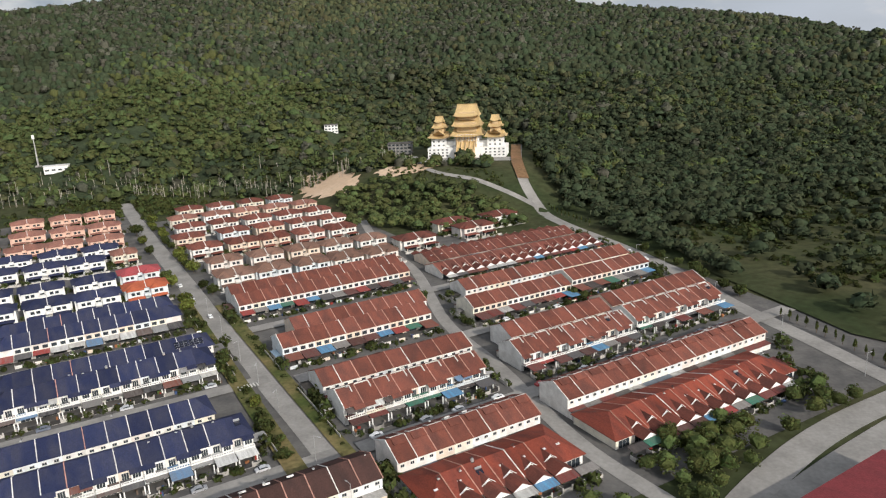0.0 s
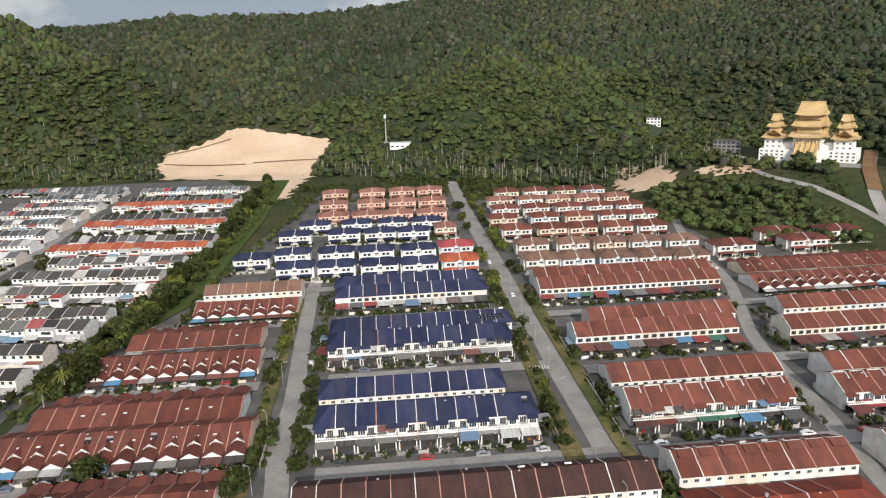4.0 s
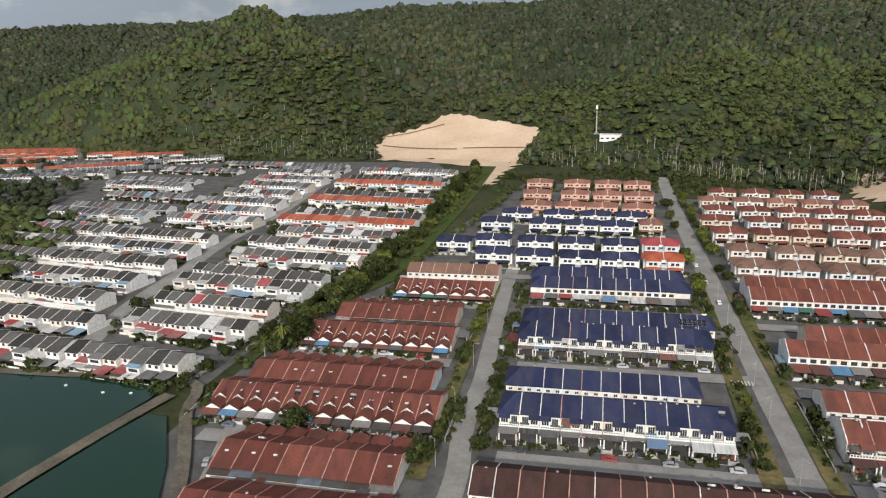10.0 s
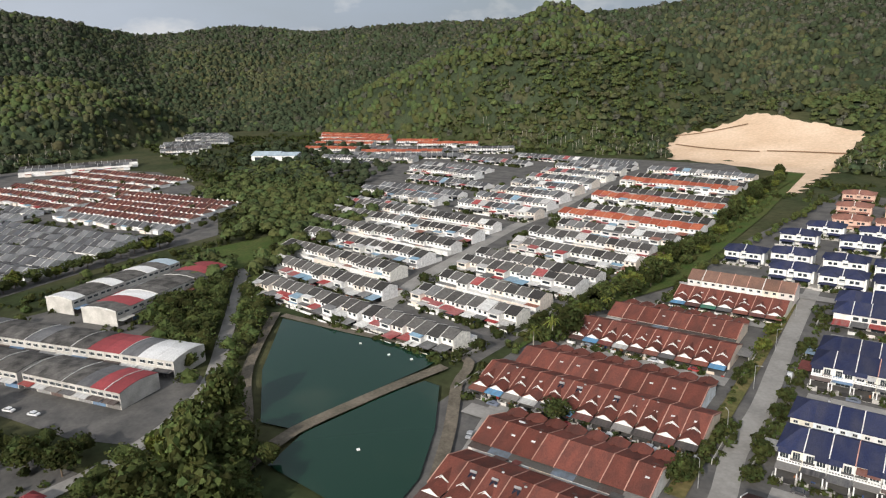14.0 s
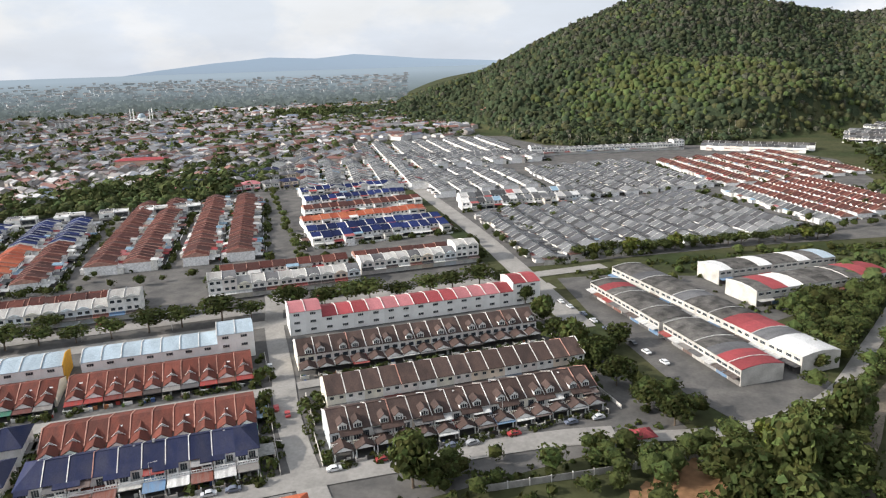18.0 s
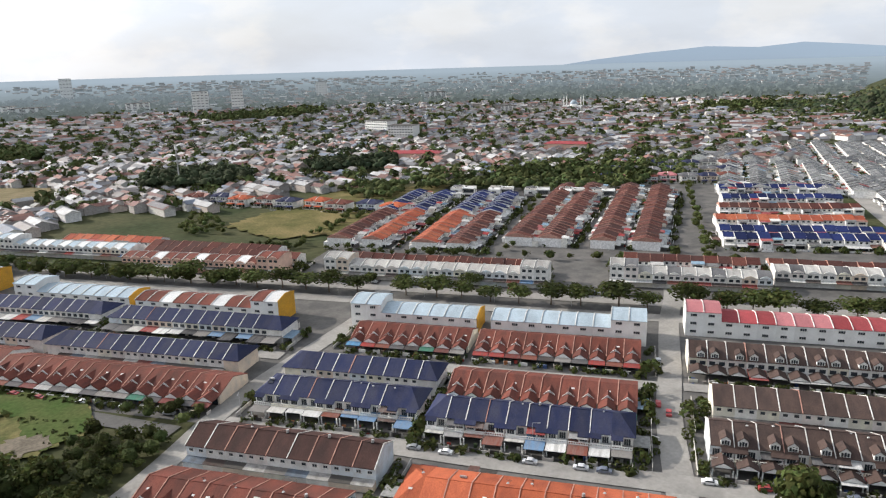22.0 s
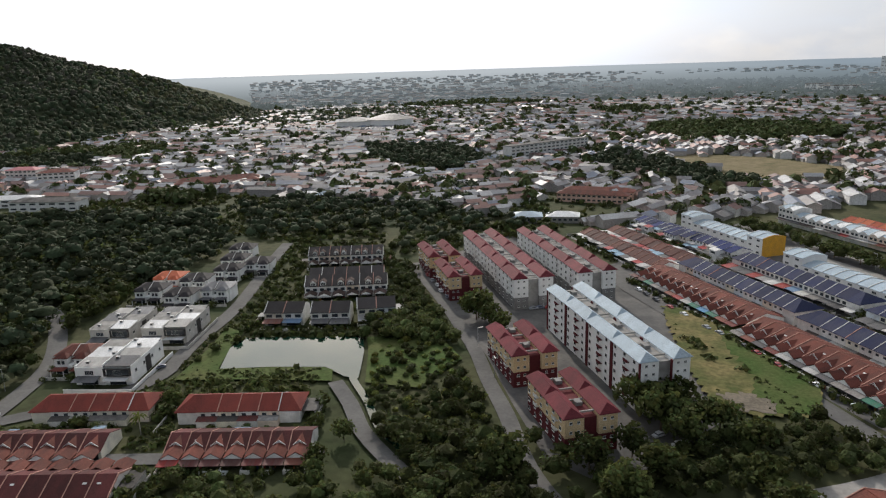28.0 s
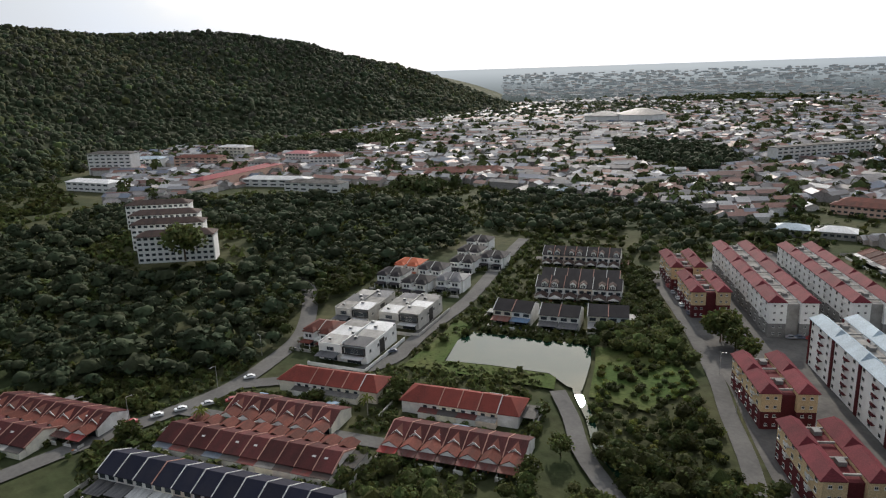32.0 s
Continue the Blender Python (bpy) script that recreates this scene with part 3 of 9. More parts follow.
def make_ground():
    rings = [0.0] + [30 * 1.028 ** i for i in range(185) if 30 * 1.028 ** i < 4850] + [4850.0]
    n = 400
    ang = np.linspace(0, 2 * np.pi, n, endpoint=False)
    R, A = np.meshgrid(np.array(rings), ang, indexing="ij")
    X, Y = R * np.cos(A), R * np.sin(A)
    Z = height(X, Y)
    verts = np.stack([X.ravel(), Y.ravel(), Z.ravel()], 1)
    tris = []
    for i in range(len(rings) - 1):
        a = np.arange(n)
        c = (a + 1) % n
        p, q, r_, s_ = i * n + a, i * n + c, (i + 1) * n + a, (i + 1) * n + c
        tris += [np.stack([p, r_, s_], 1), np.stack([p, s_, q], 1)]
    setting("ground", fast_mesh("ground", verts, np.concatenate(tris), "ground"), "green and brown valley floor rising into hills", "ground")


make_ground()


def blob_base(level):
    bm = bmesh.new()
    bmesh.ops.create_icosphere(bm, subdivisions=level, radius=1.0)
    v = np.array([q.co[:] for q in bm.verts])
    f = np.array([[q.index for q in p.verts] for p in bm.faces])
    bm.free()
    return v, f


BLOB1 = blob_base(1)
rng = np.random.default_rng(7)


CLEAR, ROADS = [], []


def free(x, y, gap=1.5):
    """True where no house of a row stands."""
    x, y = np.asarray(x, dtype=float), np.asarray(y, dtype=float)
    ok = np.ones(x.shape, dtype=bool)
    for theta, u0, u1, v0, v1 in CLEAR:
        c, s = math.cos(radians(theta)), math.sin(radians(theta))
        u, v = x * c + y * s, -x * s + y * c
        ok &= ~((u > u0 - gap) & (u < u1 + gap) & (v > v0 - gap) & (v < v1 + gap))
    for pts, width in ROADS:
        for (x0, y0), (x1, y1) in zip(pts, pts[1:]):
            L = (x1 - x0) ** 2 + (y1 - y0) ** 2
            t = np.clip(((x - x0) * (x1 - x0) + (y - y0) * (y1 - y0)) / L, 0, 1)
            ok &= np.hypot(x - x0 - t * (x1 - x0), y - y0 - t * (y1 - y0)) > width / 2 + min(gap, 2.0) * 0.6
    return ok


def inside(poly, x, y):
    x, y = np.asarray(x), np.asarray(y)
    r = np.zeros(x.shape, dtype=bool)
    for (x0, y0), (x1, y1) in zip(poly, poly[1:] + poly[:1]):
        r ^= ((y0 > y) != (y1 > y)) & (x < (x1 - x0) * (y - y0) / ((y1 - y0) or 1e-9) + x0)
    return r


SAND_LOT = [(-590, 545), (-617, 558), (-655, 610), (-626, 652), (-618, 690), (-564, 691), (-477, 696), (-455, 640), (-424, 560), (-376, 468), (-412, 492), (-470, 560), (-530, 556)]
SAND_EDGES = []
SAND_PATCH = [(-136, 655), (-111, 632), (-84, 600), (-72, 565), (-80, 550), (-112, 570), (-132, 610)]


def drape(name, poly, material, label, category, step=8.0, lift=0.6):
    """A patch of ground that follows the land."""
    xs, ys = [p[0] for p in poly], [p[1] for p in poly]
    gx, gy = np.meshgrid(np.arange(min(xs), max(xs) + step, step), np.arange(min(ys), max(ys) + step, step), indexing="ij")
    px, py = gx + rng.uniform(-0.3, 0.3, gx.shape) * step, gy + rng.uniform(-0.3, 0.3, gx.shape) * step
    z = height(px, py) + lift
    ok = inside(poly, gx, gy)
    idx = np.arange(gx.size).reshape(gx.shape)
    a, b, c, d = idx[:-1, :-1], idx[1:, :-1], idx[1:, 1:], idx[:-1, 1:]
    keep = (ok[:-1, :-1].astype(int) + ok[1:, :-1] + ok[1:, 1:] + ok[:-1, 1:]) >= 2
    tris = np.concatenate([np.stack([a[keep], b[keep], c[keep]], 1), np.stack([a[keep], c[keep], d[keep]], 1)])
    setting(name, fast_mesh(name, np.stack([px.ravel(), py.ravel(), z.ravel()], 1), tris, material), label, category)


def clumps(name, pts, rad, material, label, category, m=34, leaf=1.0):
    """Tree crowns built of leaf clumps, many in one mesh."""
    pts, rad = np.asarray(pts, dtype=float), np.asarray(rad, dtype=float)
    protos = []
    for _ in range(12):
        d = rng.normal(size=(m, 3))
        d[:, 2] = np.abs(d[:, 2]) * 1.15 - 0.25
        d /= np.linalg.norm(d, axis=1)[:, None]
        nor = d + 0.30 * rng.normal(size=(m, 3))
        nor /= np.linalg.norm(nor, axis=1)[:, None]
        a = np.cross(nor, rng.normal(size=(m, 3)))
        a /= np.linalg.norm(a, axis=1)[:, None]
        b = np.cross(nor, a)
        s = leaf * math.sqrt(19.0 / m) * rng.uniform(0.6, 1.15, (m, 1))
        p = d * rng.uniform(0.72, 1.08, (m, 1)) * (1 + 0.18 * np.sin(3 * d[:, :1] + 5 * d[:, 1:2]))
        protos.append(np.stack([p + a * s * 0.62, p - a * s * 0.36 + b * s * 0.55, p - a * s * 0.30 - b * s * 0.58], 1).reshape(-1, 3))
    protos = np.array(protos)
    n = len(pts)
    ang = rng.uniform(0, 6.283, n)
    c, s = np.cos(ang)[:, None], np.sin(ang)[:, None]
    V = protos[rng.integers(0, 12, n)]
    X, Y = V[:, :, 0] * c - V[:, :, 1] * s, V[:, :, 0] * s + V[:, :, 1] * c
    sc = rad[:, None] * rng.uniform(0.85, 1.2, (n, 3))
    V = np.stack([X * sc[:, :1], Y * sc[:, 1:2], V[:, :, 2] * sc[:, 2:] * 0.95], 2) + pts[:, None]
    setting(name, fast_mesh(name, V.reshape(-1, 3), np.arange(n * m * 3).reshape(-1, 3), material, False), label, category, "stuff")


def dome_base(level, low=-0.3):
    """The upper part of a ball, for tree crowns."""
    v, f = blob_base(level)
    f = f[(v[f][:, :, 2] > low).all(1)]
    used = np.unique(f)
    back = np.zeros(len(v), dtype=int)
    back[used] = np.arange(len(used))
    return v[used], back[f]


DOME, DOME1 = dome_base(2), dome_base(1, -0.5)


def domes(pts, rad, base=DOME, flat=0.82, rough=0.2):
    """Vertices and triangles of lumpy crowns."""
    v, f = base
    n, k = len(pts), len(v)
    ang = rng.uniform(0, 6.283, n)
    c, q = np.cos(ang)[:, None], np.sin(ang)[:, None]
    V = np.stack([v[None, :, 0] * c - v[None, :, 1] * q, v[None, :, 0] * q + v[None, :, 1] * c, np.repeat(v[None, :, 2], n, 0)], 2)
    V = V * (1 + rough * rng.normal(size=(n, k, 1)).clip(-1.7, 1.7))
    sc = rad[:, None] * np.stack([rng.uniform(0.85, 1.2, n), rng.uniform(0.85, 1.2, n), flat * rng.uniform(0.75, 1.3, n)], 1)
    V[:, :, 2] = np.where(V[:, :, 2] < 0.05, V[:, :, 2] * 1.9 - 0.1, V[:, :, 2])
    V = V * sc[:, None] + pts[:, None]
    return V.reshape(-1, 3), (f[None] + (np.arange(n) * k)[:, None, None]).reshape(-1, 3)


def sunlit_spurs(x, y):
    """Where the forest takes the brighter, sunlit colour: on the spurs over the estates."""
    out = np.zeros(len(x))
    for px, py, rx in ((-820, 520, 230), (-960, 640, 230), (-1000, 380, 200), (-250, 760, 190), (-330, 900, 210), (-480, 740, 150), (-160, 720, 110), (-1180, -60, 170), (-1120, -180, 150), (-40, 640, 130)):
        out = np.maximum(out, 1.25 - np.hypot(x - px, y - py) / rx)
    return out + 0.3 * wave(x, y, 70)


BARE_SPOTS = ((-372, 668, 21), (-366, 645, 14), (-398, 682, 9), (-121, 752, 13), (-116, 738, 10))


def make_forest():
    sets = {k: ([], []) for k in ("near", "far", "dry", "dry_far", "pale", "young", "sunlit_far", "wispy")}
    for lo, hi, n in ((-45, 125, 112000), (210, 275, 34000)):
        az = np.radians(rng.uniform(lo, hi, n))
        r = np.sqrt(rng.uniform(480 ** 2, 2050 ** 2, n))
        x, y = -r * np.sin(az), r * np.cos(az)
        deg = np.degrees(az)
        foot, crest = np.interp(deg, H_AZ, H_FOOT), np.interp(deg, H_AZ, H_CREST)
        ok = (r > foot - 6) & (r < crest + np.where((deg > 103) & (deg < 126), 330, 60)) & ~inside(SAND_LOT, x, y) & ~inside(SAND_LOT, x * 0.988, y * 0.988) & ~inside(SAND_PATCH, x, y)
        ok &= np.hypot((x - TEMPLE[0] - 5) / 72, (y - TEMPLE[1] - 2) / 62) > 1
        ok &= np.hypot((x - 58) / 22, (y - 575) / 75) > 1
        for cx, cy, cr in BARE_SPOTS:
            ok &= np.hypot(x - cx, y - cy) > cr
        x, y, r = x[ok], y[ok], r[ok]
        z = height(x, y)
        size = 3.1 + 2.9 * rng.random(len(x)) ** 2.2 + 0.5 * wave(x, y, 60) + np.where(r > 1150, 0.5, 0)
        tall = rng.random(len(x)) < 0.06
        zz = z + size * 0.75 + np.where(tall, 3.0, 0) + rng.uniform(-2.5, 1.0, len(x)) + 1.0 * wave(x, y, 17)
        patchy = wave(x + 300, y, 120) + 0.5 * rng.normal(size=len(x))
        up = np.clip((z - 60) / 120, 0, 1)
        kind = np.where(patchy > 0.75, 1, 0) + np.where((patchy <= 0.75) & (rng.random(len(x)) < 0.05 + 0.22 * up), 2, 0)
        wisp = (rng.random(len(x)) < 0.22) & (r < 1000) & (kind == 0)
        far = r > 1000
        # young: spur crowns that take the sunlit colour, not the darker canopy
        young = (kind == 0) & (sunlit_spurs(x, y) + 0.25 * rng.normal(size=len(x)) > 0.45)
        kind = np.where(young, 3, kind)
        for key, m in (("near", ~far & (kind == 0) & ~wisp), ("far", far & (kind == 0)), ("dry", (kind == 1) & ~far), ("dry_far", (kind == 1) & far), ("pale", kind == 2), ("young", young & ~far & ~wisp), ("sunlit_far", young & far), ("wispy", wisp & ~far)):
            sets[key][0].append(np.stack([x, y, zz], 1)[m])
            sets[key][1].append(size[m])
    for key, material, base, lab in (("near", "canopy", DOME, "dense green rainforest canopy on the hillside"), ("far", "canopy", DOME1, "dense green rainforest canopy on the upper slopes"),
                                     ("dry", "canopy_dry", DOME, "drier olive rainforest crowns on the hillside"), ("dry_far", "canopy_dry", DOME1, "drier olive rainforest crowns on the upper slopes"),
                                     ("young", "canopy_young", DOME, "lighter green forest on the lower spurs, sunlit tone painted in"), ("sunlit_far", "canopy_young", DOME1, "lighter green forest on the spur tops, sunlit tone painted in"), ("pale", "canopy_pale", DOME1, "pale grey-green forest crowns on the hillside")):
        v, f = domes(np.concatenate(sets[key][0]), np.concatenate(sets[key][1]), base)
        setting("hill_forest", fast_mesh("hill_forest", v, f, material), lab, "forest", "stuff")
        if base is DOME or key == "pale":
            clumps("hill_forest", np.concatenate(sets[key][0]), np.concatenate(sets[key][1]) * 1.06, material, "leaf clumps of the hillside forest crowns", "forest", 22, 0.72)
    clumps("hill_forest", np.concatenate(sets["wispy"][0]), np.concatenate(sets["wispy"][1]) * 1.05, "canopy_young", "loose leafy crowns among the hillside forest", "forest", 60)


make_forest()


def undergrowth():
    """The closed lower storey of the hill forest."""
    for lo, hi in ((-46, 126), (209, 276)):
        az, t = np.radians(np.arange(lo, hi, 0.5)), np.linspace(0, 1, 95)
        T, A = np.meshgrid(t, az, indexing="ij")
        foot, crest = np.interp(np.degrees(A), H_AZ, H_FOOT), np.interp(np.degrees(A), H_AZ, H_CREST)
        R = foot - 2 + (crest + 50 - foot) * T
        A = A + rng.uniform(-0.003, 0.003, A.shape)
        X, Y = -R * np.sin(A), R * np.cos(A)
        Z = height(X, Y) + (0.2 + rng.uniform(-0.8, 1.2, X.shape)) * np.clip(T * 30, 0.1, 1)
        bare = inside(SAND_LOT, X, Y) | inside(SAND_LOT, X * 0.97, Y * 0.97) | inside(SAND_PATCH, X, Y) | (np.hypot((X - TEMPLE[0] - 5) / 75, (Y - TEMPLE[1] - 2) / 66) < 1) | (np.hypot((X - 58) / 25, (Y - 575) / 78) < 1) | (Z < 1.0)
        n = len(az)
        i = (np.arange(len(t) - 1)[:, None] * n + np.arange(n - 1)[None]).ravel()
        b = bare.ravel()
        i = i[~(b[i] | b[i + 1] | b[i + n] | b[i + n + 1])]
        setting("undergrowth", fast_mesh("undergrowth", np.stack([X.ravel(), Y.ravel(), Z.ravel()], 1), np.concatenate([np.stack([i, i + n + 1, i + 1], 1), np.stack([i, i + n, i + n + 1], 1)]), "canopy"), "dense dark undergrowth below the forest crowns", "forest", "stuff")


undergrowth()
drape("sand_lot", SAND_LOT, "sand", "bare pale sandy building plot cut into the hillside", "ground")
for pts_ in ([(-653, 605), (-622, 641), (-600, 664)], [(-630, 585), (-570, 600), (-535, 612)], [(-530, 617), (-480, 640), (-455, 650)]):
    SAND_EDGES.append(pts_)
drape("sand_patch", SAND_PATCH, "sand", "bare pale earth clearing", "ground")


LAYER = [0]


def lift():
    """Each sheet of ground lies a little over the last."""
    LAYER[0] += 1
    return 0.012 * LAYER[0]


def strip(name, pts, width, material, label, category, z=0.08, step=6.0):
    """A road along a line of points."""
    P = [Vector((*p[:2], 0)) for p in pts]
    if category in ("road", "path"):
        ROADS.append(([p[:2] for p in pts], width))
    z += lift()
    fine = []
    for i in range(len(P) - 1):
        p0, p1, p2, p3 = P[max(0, i - 1)], P[i], P[i + 1], P[min(len(P) - 1, i + 2)]
        n = max(1, int((p2 - p1).length / step))
        for k in range(n):
            t = k / n
            fine.append(0.5 * (2 * p1 + (p2 - p0) * t + (2 * p0 - 5 * p1 + 4 * p2 - p3) * t * t + (3 * p1 - p0 - 3 * p2 + p3) * t ** 3))
    fine.append(P[-1])
    v, tr = [], []
    for i, p in enumerate(fine):
        d = (fine[min(i + 1, len(fine) - 1)] - fine[max(i - 1, 0)]).normalized()
        s = Vector((-d.y, d.x, 0)) * width / 2
        for q in (p + s, p - s):
            v.append((q.x, q.y, float(height(q.x, q.y)) + z))
        if i:
            a = 2 * i - 2
            tr += [(a, a + 1, a + 3), (a, a + 3, a + 2)]
    return setting(name, fast_mesh(name, v, tr, material), label, category)


def patch(name, theta, u0, u1, v0, v1, material, label, category, z=0.05):
    z += lift()
    g = Geo(material).face([(*xy(theta, u0, v0), z), (*xy(theta, u1, v0), z), (*xy(theta, u1, v1), z), (*xy(theta, u0, v1), z)])
    return setting(name, g.mesh(name), label, category)


def poly_patch(name, pts, material, label, category, z=0.05):
    z += lift()
    return setting(name, Geo(material).face([(*p, z) for p in pts][:: 1 if sum((b[0] - a[0]) * (b[1] + a[1]) for a, b in zip(pts, pts[1:] + pts[:1])) < 0 else -1]).mesh(name), label, category)


# ---- houses ----
W = 6.2          # width of one terrace house
CACHE = {}


def cached(key, build):
    if key not in CACHE:
        CACHE[key] = build()
    return CACHE[key]


def window_mesh(w, h, wall="plaster_white"):
    def b():
        g = Geo("cap", "glass")
        g.box(-w / 2, -0.10, 0, w / 2, 0.0, h)
        k = max(2, round(w / 0.7))
        for i in range(k):
            a, c = -w / 2 + 0.07 + i * (w - 0.07) / k, -w / 2 + (i + 1) * (w - 0.07) / k
            g.box(a, -0.125, 0.08, c, -0.105, h - 0.08, 1)
        g.box(-w / 2 - 0.1, -0.28, -0.12, w / 2 + 0.1, 0, -0.02)
        return g.mesh("window")
    return cached(("win", w, h), b)


def body(w, dep, ze, zr, mats, y0=0.0):
    """Walls with gabled ends."""
    return cached(("body", w, dep, ze, zr, mats, y0), lambda: Geo(*mats).prism([(y0, 0), (y0, ze), (dep / 2, zr - 0.05), (dep, ze), (dep, 0)], 0, w).mesh("wall"))


def body_far(w, dep, ze, zr, mats, near, one):
    """Walls of a house farther off, with its openings and annexe in the one mesh."""
    def b():
        g = Geo(*mats, "glass", "kitchen_roof").prism([(0, 0), (0, ze), (dep / 2, zr - 0.05), (dep, ze), (dep, 0)], 0, w)
        if near:
            for a, c, z0, z1 in ([] if one else [(0.6, 2.5, 3.7, 5.1), (3.7, 5.6, 3.7, 5.1)]) + [(0.8, 5.4, 0.1, 2.4)]:
                g.box(a, -0.06, z0, c, -0.02, z1, 1)
            g.box(0.0, -7.6, 0, w * 0.45, -7.4, 1.3, 0)
        else:
            for a, c in ((0.8, 2.1), (3.9, 5.2)):
                g.box(a, dep + 0.02, ze - 1.9, c, dep + 0.06, ze - 1.0, 1)
            g.box(0.05, dep + 0.01, 0, w - 0.05, dep + 2.4, 2.3, 0).prism([(dep + 0.01, 2.65), (dep + 0.01, 2.75), (dep + 2.7, 2.25), (dep + 2.7, 2.15)], 0, w, 2)
        return g.mesh("wall")
    return cached(("bodyf", w, dep, ze, zr, mats, near, one), b)


def slopes(w, dep, ze, zr, mat_name, over=0.6, jag=False):
    def b():
        k = (zr - ze) / (dep / 2)
        g = Geo(mat_name, "cap")
        g.gable(-0.02, w + 0.02, -over, dep + over, ze - over * k + 0.02, zr + 0.02, 0.16)
        g.box(0.1, dep / 2 - 0.16, zr + 0.1, w - 0.1, dep / 2 + 0.16, zr + 0.27, 0)
        return g.mesh("roof")
    return cached(("roof", w, dep, ze, zr, mat_name, over), b)


def slopes_far(w, dep, ze, zr, mat_name, capm, over=0.6):
    def b():
        k = (zr - ze) / (dep / 2)
        g = Geo(mat_name, capm)
        g.gable(-0.02, w + 0.02, -over, dep + over, ze - over * k + 0.02, zr + 0.02, 0.16)
        lo, mid = ze - over * k, dep / 2
        g.prism([(-over, lo - 0.1), (-over, lo + 0.3), (mid, zr + 0.4), (dep + over, lo + 0.3), (dep + over, lo - 0.1), (mid, zr - 0.2)], -0.14, 0.14, 1)
        return g.mesh("roof")
    return cached(("rooff", w, dep, ze, zr, mat_name, capm), b)


def hip_end(w, dep, ze, zr, mat_name, over=0.7):
    """The roof of the last house of a row, hipped at x = 0."""
    def b():
        k = (zr - ze) / (dep / 2)
        lo, q, mid, th = ze - over * k, dep * 0.30, dep / 2, 0.16
        g = Geo(mat_name)
        a, c, d, e = (-over, -over, lo), (w, -over, lo), (w, dep + over, lo), (-over, dep + over, lo)
        r0, r1 = (q, mid, zr), (w, mid, zr)
        up = lambda p: (p[0], p[1], p[2] + th)
        g.face([up(a), up(c), up(r1), up(r0)]).face([up(d), up(e), up(r0), up(r1)]).face([up(e), up(a), up(r0)])
        for p, o in ((a, c), (d, e), (e, a)):
            g.face([p, o, up(o), up(p)])
        return g.face([e, d, c, a]).face([c, d, up(d), up(r1), up(c)]).mesh("roof")
    return cached(("hipend", w, dep, ze, zr, mat_name), b)


def hip_body(w, dep, ze, zr, mats):
    return cached(("hipbody", w, dep, ze, zr, mats), lambda: Geo(*mats).box(0, 0, 0, w, dep, ze).prism([(0.02, ze), (dep / 2, zr - 0.1), (dep - 0.02, ze)], dep * 0.31, w).mesh("wall"))


def bay_mesh(w, flip, roofm):
    """An upper bay with its own slope of roof, on one half of the front."""
    def b():
        g = Geo("plaster_white", roofm, "glass")
        x0, x1 = (w * 0.04, w * 0.50) if flip else (w * 0.50, w * 0.96)
        g.box(x0, -1.5, 2.95, x1, -0.01, 5.75, 0)
        g.prism([(-2.2, 5.35), (-2.2, 5.5), (-0.55, 6.22), (-0.55, 6.05)], x0 - 0.3, x1 + 0.3, 1)
        n = 3
        for i in range(n):
            a = x0 + 0.35 + i * (x1 - x0 - 0.7) / n
            g.box(a + 0.04, -1.56, 3.75, a + (x1 - x0 - 0.7) / n - 0.04, -1.51, 5.1, 2)
        g.box(x0 - 0.05, -1.62, 3.5, x1 + 0.05, -1.5, 3.65, 0).box(x0 - 0.05, -1.62, 5.15, x1 + 0.05, -1.5, 5.25, 0)
        return g.mesh("bay")
    return cached(("bay", w, flip, roofm), b)


def aerial_mesh():
    return cached("aerial", lambda: Geo("metal_dark", "metal_pale").box(-0.04, -0.04, 0, 0.04, 0.04, 1.8).box(-0.7, -0.03, 1.55, 0.7, 0.03, 1.62).box(-0.45, -0.4, 1.3, -0.4, 0.4, 1.35).box(0.2, -0.4, 1.58, 0.25, 0.4, 1.63).cyl(0.25, 0, 0.7, 0.85, 0.42, 0.3, 8, 1).mesh("aerial"))


def tank_mesh():
    return cached("tankr", lambda: Geo("metal_pale", "dark").cyl(0, 0, 0.2, 1.0, 0.42, 0.4, 10).box(-0.45, -0.45, 0, 0.45, 0.45, 0.2, 1).mesh("water_tank"))


def jack(w, dep, zr, mat_name):
    """A raised ventilation step over the ridge with a white fascia."""
    def b():
        y, k = dep / 2, 3.0 / (dep / 2)
        g = Geo("cap", mat_name)
        g.box(0.2, y - 0.16, zr + 0.05, w * 0.74, y + 0.16, zr + 0.52, 0)
        g.prism([(y - 0.16, zr + 0.3), (y - 0.16, zr + 0.5), (y - 2.6, zr + 0.5 - 2.4 * k), (y - 2.6, zr + 0.2 - 2.4 * k)], w * 0.72, w * 0.74 + 0.2, 0)
        return g.prism([(y + 0.16, zr + 0.36), (y + 0.16, zr + 0.5), (y + 2.6, zr + 0.5 - 2.4 * k), (y + 2.6, zr + 0.36 - 2.4 * k)], 0.2, w * 0.74, 1).mesh("ridge_vent")
    return cached(("jack", w, dep, zr, mat_name), b)


def cap_mesh(dep, ze, zr, mat_name, over=0.6, up=0.28, wd=0.13):
    def b():
        k = (zr - ze) / (dep / 2)
        lo, mid = ze - over * k, dep / 2
        pr = [(-over, lo - 0.1), (-over, lo + up), (mid, zr + up + 0.1), (dep + over, lo + up), (dep + over, lo - 0.1), (mid, zr - 0.2)]
        return Geo(mat_name).prism(pr, -wd, wd).mesh("party_wall_cap")
    return cached(("cap", dep, ze, zr, mat_name, over, up, wd), b)


